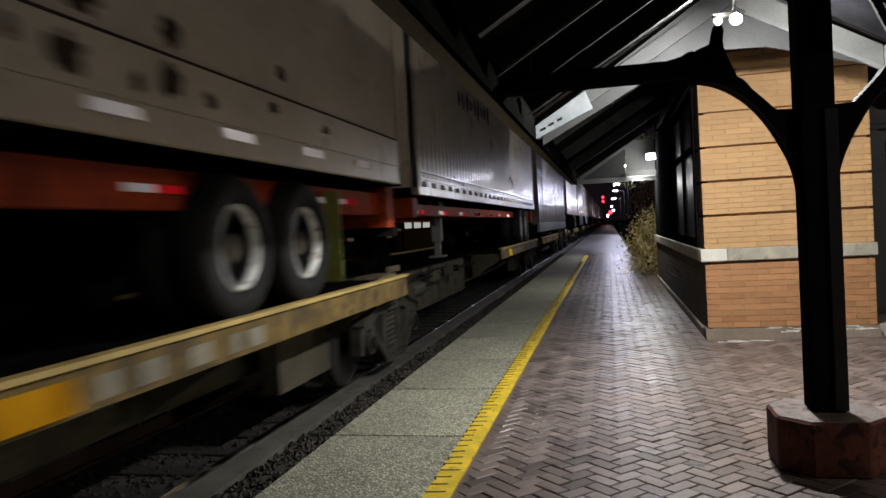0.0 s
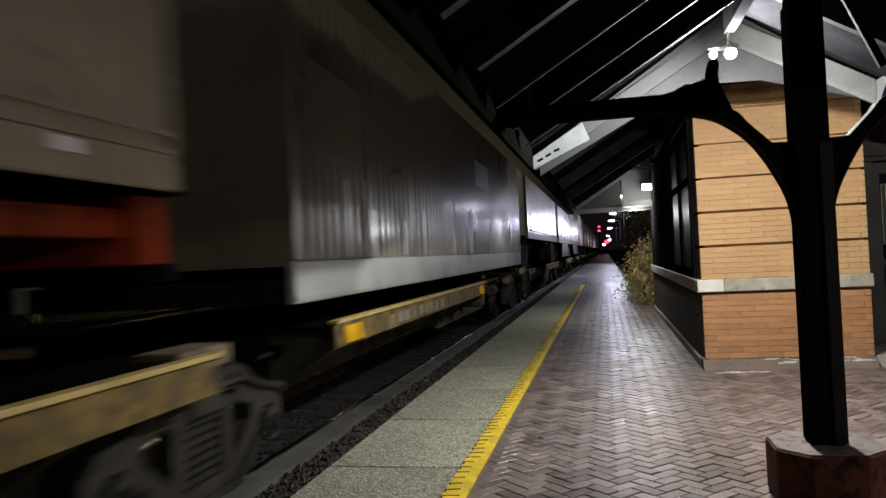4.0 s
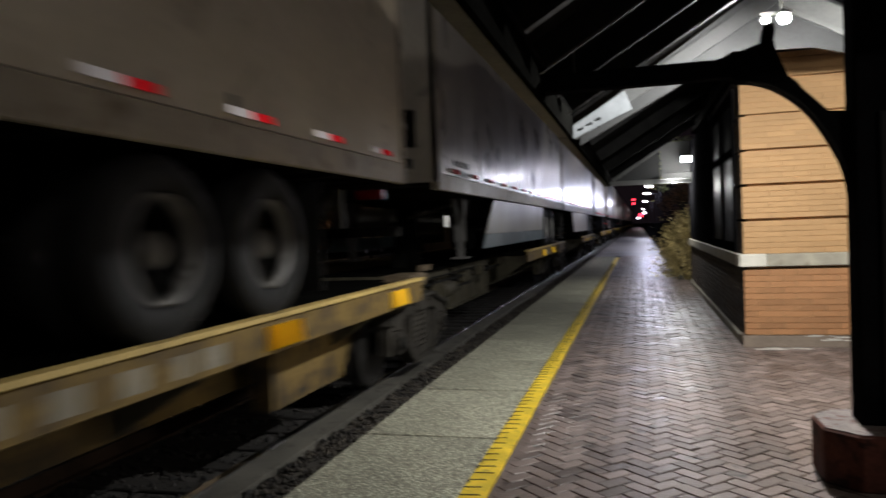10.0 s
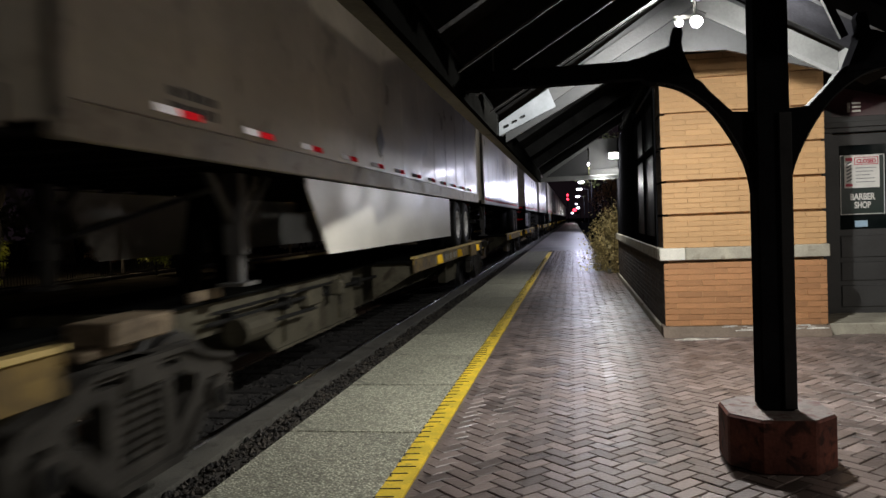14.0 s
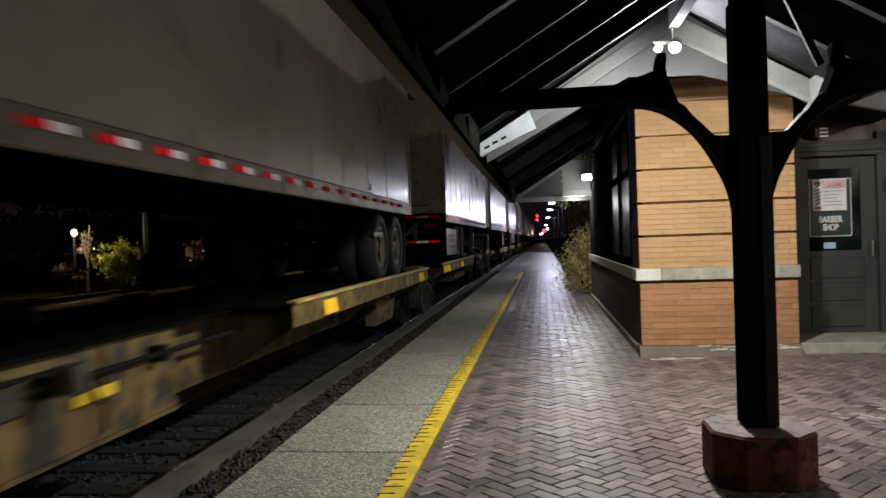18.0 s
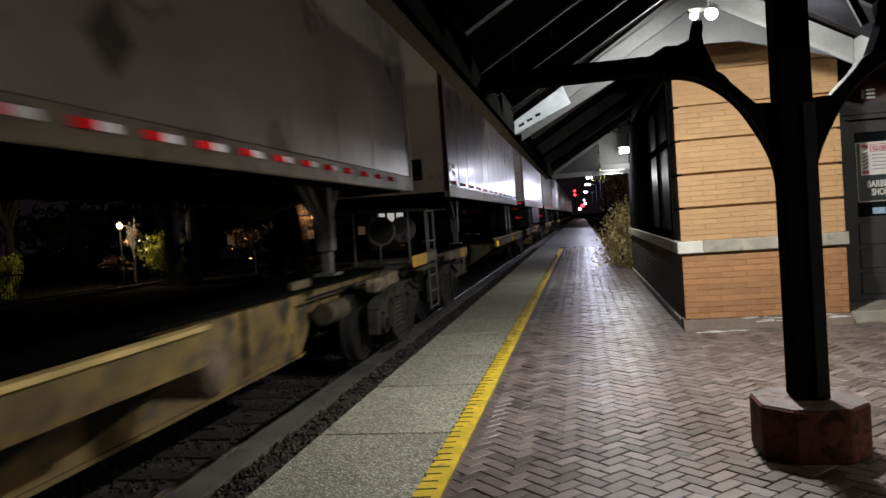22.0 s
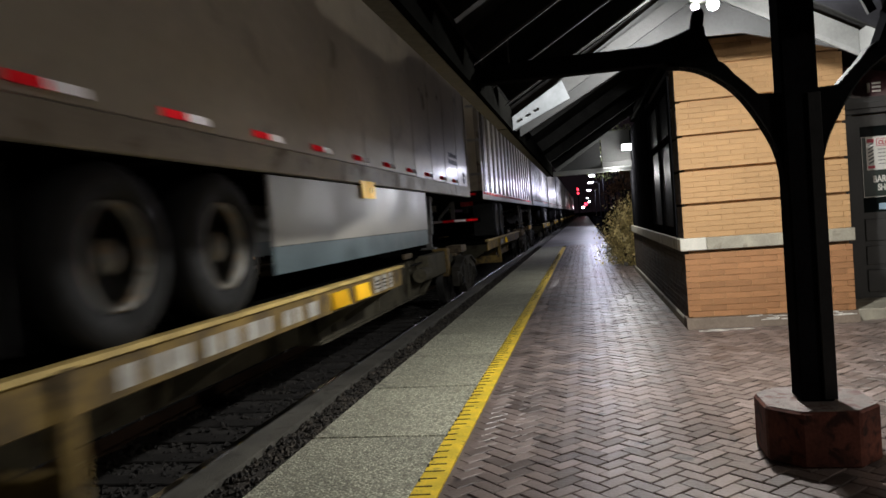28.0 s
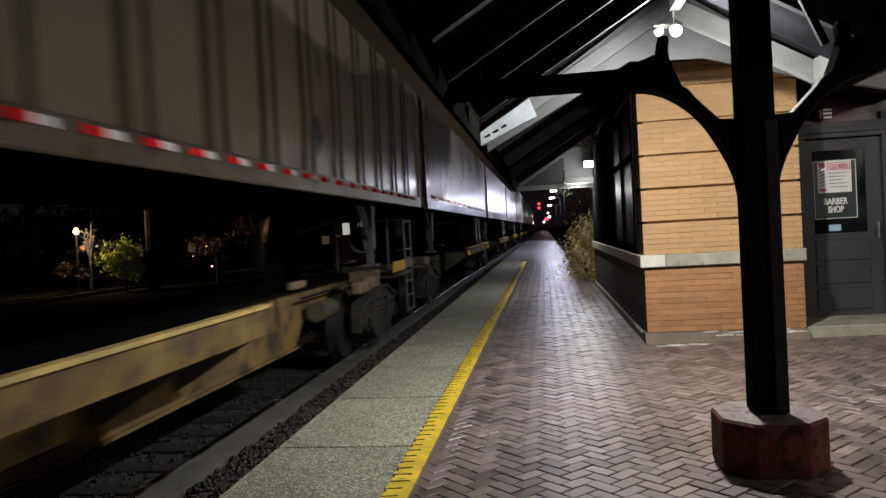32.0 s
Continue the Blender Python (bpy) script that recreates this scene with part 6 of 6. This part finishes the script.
part("nose_marker", boxes((0.68, 0.8, -0.02, -0.001, 1.63, 1.92), bevel=0.004), END_YELLOW, nose, "orange marker plate on the nose wall")
part("marker_bar", boxes((0.7, 0.78, -0.024, -0.0205, 1.76, 1.79)), MARK_DARK, nose)
part("nose_box", boxes((0.83, 1.03, -0.06, -0.001, 1.55, 2.0), bevel=0.01), DARK_METAL, nose, "dark control box on the nose wall")
part("nose_socket", boxes((0.87, 0.98, -0.05, -0.001, 1.3, 1.42), bevel=0.01), DARK_METAL, nose)
trailer(74.3, 90.0, (86.65, 87.85), "smooth", TRAILER_WHITE, "white semi trailer with a clean white side skirt", skirt=(77.6, 85.5, False), tape_y=0.83, diamond=6.0, marks=((1.0, 2.0, 0.6, 0.2, DK),))
trailer(91.3, 104.2, (101.85, 103.0), "smooth", TRAILER_WHITE, "older dirty white semi trailer with a slotted bottom rail", tape_z=1.13, tape_y=0.26, red_first=True, rim=DULL_RIM, marks=((0.9, 1.8, 0.25, 0.14, DK), (1.3, 1.8, 0.25, 0.14, DK), (9.8, 1.75, 0.14, 0.35, DK), (10.0, 1.35, 0.5, 0.08, DK)))
nose = MOVERS[-1]
part("nose_box", boxes((0.71, 0.94, -0.06, -0.001, 1.7, 2.04), bevel=0.01), DARK_METAL, nose, "dark control box on the nose wall")
part("nose_label", boxes((0.62, 1.0, -0.012, -0.002, 1.58, 1.63)), MARK_DARK, nose)
part("nose_sticker", boxes((0.63, 0.81, -0.012, -0.002, 1.28, 1.47)), PAPER, nose, "pale worn sticker")
trailer(108.95, 121.8, (111.6, 112.75), "smooth", TRAILER_GREY, "grey semi trailer riding tail first with dull wheels", rear_first=True, tape_z=1.13, tape_y=0.13, red_first=True, diamond=6.2, rim=DULL_RIM)
panel = part("side_panel", boxes((1.24, 1.265, 0.32, 2.3, 0.2, 0.87), bevel=0.012), SKIRT_GREY, MOVERS[-1], "grey-white side panel with faded red bars")
for z, h in ((0.66, 0.06), (0.52, 0.1), (0.38, 0.06)):
    part("panel_bar", boxes((1.2651, 1.268, 0.6, 1.9, z, z + h)), FADED_RED if h < 0.09 else MARK_DARK, panel)
trailer(124.75, 138.9, (134.95, 136.0), "smooth", TRAILER_WHITE, "white semi trailer with small dark markings near its nose", tape_y=0.18, marks=((0.15, 2.2, 0.25, 0.2, DK), (0.5, 2.15, 0.3, 0.25, DK), (0.4, 1.95, 0.55, 0.12, DK)))
nose = MOVERS[-1]
part("nose_vent", boxes((0.32, 0.46, -0.02, -0.001, 2.13, 2.31)), DARK_METAL, nose, "small dark vent")
part("nose_box", boxes((0.53, 0.82, -0.07, -0.001, 1.36, 1.74), bevel=0.01), DARK_METAL, nose, "dark connector box on the nose wall")
part("nose_cable", rod(bmesh.new(), (0.52, -0.03, 1.8), (0.56, -0.04, 2.0), 0.018, 8), TYRE, nose)
part("nose_panel", boxes((0.0, 0.55, -0.015, -0.002, 2.75, 3.3), bevel=0.004), TRAILER_GREY, nose, "riveted grey panel on the nose wall")
part("nose_label", boxes((0.06, 0.45, -0.02, -0.0155, 2.85, 2.92)), MARK_DARK, nose)
part("nose_label", boxes((0.06, 0.45, -0.02, -0.0155, 3.05, 3.15)), MARK_DARK, nose)
trailer(142.9, 157.6, (145.75, 146.9), "smooth", TRAILER_WHITE, "white semi trailer riding tail first with a blue-hemmed skirt", rear_first=True, skirt=(147.6, 153.2, True), tape_y=0.95, red_first=True, rim=DULL_RIM, marks=((12.5, 2.3, 0.9, 0.25, DK), (14.0, 2.0, 0.25, 0.25, DK)))
plate = part("marker_plate", boxes((1.302, 1.315, 7.0, 7.5, 0.87, 1.06), bevel=0.004), REFLECT_YELLOW, MOVERS[-1], "orange marker plate with a dark hole")
part("plate_hole", rod(bmesh.new(), (1.3155, 7.36, 0.965), (1.317, 7.36, 0.965), 0.035, 12), BLACK, plate)
trailer(159.6, 176.2, (162.45, 163.6), "ribbed", TRAILER_WHITE, "off-white semi trailer with dark upright side posts riding tail first", rear_first=True, tape_z=1.15, tape_y=0.16, red_first=True, diamond=10.4, rim=DARK_RIM)
s = 177.0
for k in range(9):
    trailer(s, s + 14.8, (s + 10.6, s + 11.8), "smooth" if k % 3 else "corrugated", (TRAILER_GREY, TRAILER_WHITE)[k % 2], ("bluish grey semi trailer far along the train", "pale semi trailer far along the train")[k % 2])
    s += 15.9

UNITS = [(-8.0, 8.7, 0.2, 8.3, CAR_GREY, None, 0, 0), (9.2, 24.9, 16.16, 24.4, CAR_GREY, None, 0, 0), (25.5, 41.5, 26.4, 34.6, CAR_GREY, None, 0, 1), (44.3, 59.2, 50.4, 58.4, SILL_YELLOW, None, 2, 0), (60.0, 75.4, 66.25, 74.2, CAR_GREY, None, 0, 0), (76.1, 91.0, 82.0, 90.0, CAR_GREY, None, 0, 0), (91.7, 107.0, 97.9, 105.8, SILL_YELLOW, None, 0, 0), (107.7, 122.3, 108.2, 115.8, SILL_YELLOW, None, 0, 1), (125.2, 141.9, 131.2, 140.3, SILL_TAN, None, 2, 0), (142.5, 157.6, 143.0, 151.35, CAR_GREY, 145.2, 0, 0), (158.4, 174.2, 159.8, 168.3, SILL_YELLOW, 162.15, 0, 1)]
for u in UNITS:
    spine_car(*u)
    if u[0] == 91.7:
        part("sill_sticker", boxes((0.641, 0.645, 3.95, 4.4, 0.53, 0.61)), YELLOW, MOVERS[-1], "yellow sticker on the sill")
    if u[0] == 44.3:
        for k in range(2):
            part("step_block", boxes((1.2, 1.3, 6.16 + 0.4 * k, 6.5 + 0.4 * k, 0.58, 0.735), bevel=0.012), CAR_YELLOW, MOVERS[-1])
        part("step_foot", boxes((1.16, 1.32, 6.0, 6.4, 0.5, 0.57), bevel=0.006), PALE_PLATE, MOVERS[-1], "pale step foot")
        for (y0, z0), (y1, z1) in (((2.6, 0.78), (5.3, 0.84)), ((3.0, 0.62), (4.6, 0.66)), ((3.6, 0.56), (5.0, 0.6)), ((4.4, 0.3), (5.1, 0.72))):
            part("brake_linkage", beam(bmesh.new(), (0.7, y0, z0), (0.7, y1, z1), 0.03, 0.035), BEARING, MOVERS[-1], "worn brake rod")
        for y, z in ((4.1, 0.42), (4.7, 0.5), (3.3, 0.48)):
            part("brake_bracket", boxes((0.605, 0.74, y, y + 0.28, z, z + 0.24), bevel=0.03), CAR_GREY, MOVERS[-1])
    if u[0] == 142.5:
        for k, w in enumerate((0.22, 0.2, 0.16)):
            lab = part("stencil_panel", boxes((1.3005, 1.304, 7.62 + 0.3 * k, 7.62 + 0.3 * k + w, 0.775, 0.95), bevel=0.001), MARK_WHITE, MOVERS[-1], "white stencilled panel")
            for z in (0.81, 0.85, 0.89):
                part("stencil_bar", boxes((1.3045, 1.306, 7.66 + 0.3 * k, 7.58 + 0.3 * k + w, z, z + 0.018)), BLACK, lab)
s = 177.2
for k in range(9):
    spine_car(s, s + 15.3, s + 6.8, s + 14.8, (CAR_GREY, SILL_YELLOW)[k % 2])
    s += 15.9
for s in (-8.9, 8.4, 24.6, 40.4, 44.25, 59.1, 75.2, 90.8, 106.75, 121.5, 125.0, 142.0, 157.9, 173.3, 178.2, 192.9, 208.8, 224.7, 240.6, 256.5, 272.4, 288.3, 304.2, 320.1):
    bogie(s, s not in (40.4, 44.25, 121.5, 125.0))


def motions():
    for th in MOVERS:
        x, y, z = th.location
        walk(th, [(t, pose(x, y - V * t, z)) for t in (0, 8, 16, 24, 32)])
    step = 0.1
    for ws in ROLLERS:
        x, y, z = ws.location
        walk(ws, [(step * k, pose(x, y, z, math.degrees(V * step * k / WHEEL_R) % 360)) for k in range(321)])

# ---- paving and brickwork, piece by piece ----
def herringbone(x0, x1, y0, y1, w=0.1):
    """Centres and turns of bricks twice as long as wide, laid at 45 degrees."""
    c = math.sqrt(0.5)
    n = int(max(abs(v) for v in (x0, x1, y0, y1)) * 2 / w)
    out = []
    for j in range(-n, n):
        for i in range(-n, n):
            m = (i - j) % 4
            if m == 0:
                u, v, r = (i + 1) * w, (j + 0.5) * w, 45
            elif m == 3:
                u, v, r = (i + 0.5) * w, (j + 1) * w, 135
            else:
                continue
            x, y = (u - v) * c, (u + v) * c
            if x0 + 0.05 < x < x1 - 0.02 and y0 < y < y1:
                out.append((x, y, r))
    return out


def chamfered(l, w, h, ch):
    """Top and sides of a block with chamfered top edges: 9 quads."""
    a, b = l / 2, w / 2
    vs = [(sx * a, sy * b, -h) for sx, sy in ((-1, -1), (1, -1), (1, 1), (-1, 1))]
    vs += [(sx * a, sy * b, -ch) for sx, sy in ((-1, -1), (1, -1), (1, 1), (-1, 1))]
    vs += [(sx * (a - ch), sy * (b - ch), 0) for sx, sy in ((-1, -1), (1, -1), (1, 1), (-1, 1))]
    fs = [(8, 9, 10, 11)]
    for k in range(4):
        j = (k + 1) % 4
        fs += [(k, j, 4 + j, 4 + k), (4 + k, 4 + j, 8 + j, 8 + k)]
    return np.array(vs), fs


paving = thing("brick_paving", "worn reddish clay pavers laid in herringbone, shining under the lamps", "paving", kind="structure")
pv, pf = chamfered(0.1905, 0.0905, 0.05, 0.0035)
me = bpy.data.meshes.new("paver")
me.from_pydata([tuple(v) for v in pv], [], pf)
me.materials.append(PAVER)
part("cut_edge", boxes((X_PAVE + 0.002, X_PAVE + 0.13, -5.5, 33.9, -0.05, -0.0045)), PAVER, paving, "cut bricks filling the paving edge")
rng = random.Random(5)
laid = [p for p in herringbone(X_PAVE, 6.5, -5.5, 9.3)] + [p for p in herringbone(X_PAVE, 1.08, 9.3, 19.6)] + [p for p in herringbone(X_PAVE, 0.95, 19.6, 34.0)]
near = sorted((p for p in laid if 2.2 < p[1] < 5.4 and -0.9 < p[0] < 1.6), key=lambda p: p[1])[:300]
chosen = set(near)
for x, y, r in near:
    ob = new("paver", me)
    ob.parent = paving
    ob.matrix_basis = pose(x, y, rng.uniform(-0.003, 0.002), rng.gauss(0, 0.6), rng.gauss(0, 0.6), r + rng.gauss(0, 0.5))
verts, faces = [], []
for p in laid:
    if p in chosen:
        continue
    m = np.array(pose(p[0], p[1], rng.uniform(-0.003, 0.002), rng.gauss(0, 0.6), rng.gauss(0, 0.6), p[2] + rng.gauss(0, 0.5)))
    n = len(verts)
    verts += [tuple(q) for q in pv @ m[:3, :3].T + m[:3, 3]]
    faces += [tuple(i + n for i in f) for f in pf]
me2 = bpy.data.meshes.new("pavers_rest")
me2.from_pydata(verts, [], faces)
me2.materials.append(PAVER)
tagged(new("pavers_rest", me2), kind="stuff").parent = paving

def brick_rows(z0, z1, length, x0, x1, course):
    rows, z, k = [], z0, 0
    while z + course <= z1 + 0.002:
        x = x0 - (length / 2 if k % 2 else 0)
        while x < x1 - 0.02:
            a, b = max(x, x0), min(x + length, x1)
            if b - a > 0.04:
                rows.append((a, b, z, z + course))
            x += length
        z += course
        k += 1
    return rows


def lay(rows, to_world, parent, limit, material):
    """Bricks as single pieces up to a limit, the rest joined."""
    cache = {}
    verts, faces = [], []
    for n, (a, b, z0, z1) in enumerate(rows):
        l, h = b - a - 0.006, z1 - z0 - 0.006
        key = (round(l, 3), round(h, 3))
        bv, bf = chamfered(l, h, 0.05, 0.0025)
        m = to_world((a + b) / 2, (z0 + z1) / 2, rng.uniform(-0.002, 0.003))
        if n < limit:
            if key not in cache:
                me = bpy.data.meshes.new("brick")
                me.from_pydata([tuple(v) for v in bv], [], bf)
                me.materials.append(material)
                cache[key] = me
            ob = new("brick", cache[key])
            ob.parent = parent
            ob.matrix_basis = m
        else:
            mm = np.array(m)
            k = len(verts)
            verts += [tuple(q) for q in bv @ mm[:3, :3].T + mm[:3, 3]]
            faces += [tuple(i + k for i in f) for f in bf]
    if verts:
        me = bpy.data.meshes.new("bricks_rest")
        me.from_pydata(verts, [], faces)
        me.materials.append(material)
        ob = tagged(new("bricks_rest", me), kind="stuff")
        ob.parent = parent


rows = []
for lo, hi in zip([0.13, 1.08] + [g + GAP for g in GROOVES], [0.893] + GROOVES + [3.4]):
    n = max(1, round((hi - lo) / 0.0677))
    rows += brick_rows(lo, hi, 0.295, X_WALL, X_RIGHT, (hi - lo) / n)
front = lambda u, z, o: pose(u, Y_FRONT - o, z, 90, 0, 0)
lay([r for r in rows if r[2] > 1.0], front, building, 210, BRICK)
lay([r for r in rows if r[2] < 1.0], front, building, 90, BRICK_RED)
street = lambda u, z, o: pose(u, Y_WALL2 - o, z, 90, 0, 0)
rows = []
for lo, hi in zip([0.13, 1.07] + [g + GAP for g in GROOVES], [0.9] + GROOVES + [3.5]):
    n = max(1, round((hi - lo) / 0.0677))
    rows += brick_rows(lo, hi, 0.295, X_WALL2, 7.0, (hi - lo) / n)
lay(rows, street, building, 0, BRICK)
side = lambda u, z, o: pose(X_WALL - o, u, z, 90, 0, -90)
rows = brick_rows(0.1, 0.93, 0.295, Y_FRONT + 0.004, 18.4, 0.0692)
for lo, hi in zip([1.08] + [g + GAP for g in GROOVES], GROOVES + [3.3]):
    n = max(1, round((hi - lo) / 0.0677))
    rows += brick_rows(lo, hi, 0.295, Y_FRONT + 0.004, 9.74, (hi - lo) / n)
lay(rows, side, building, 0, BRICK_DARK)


motions()
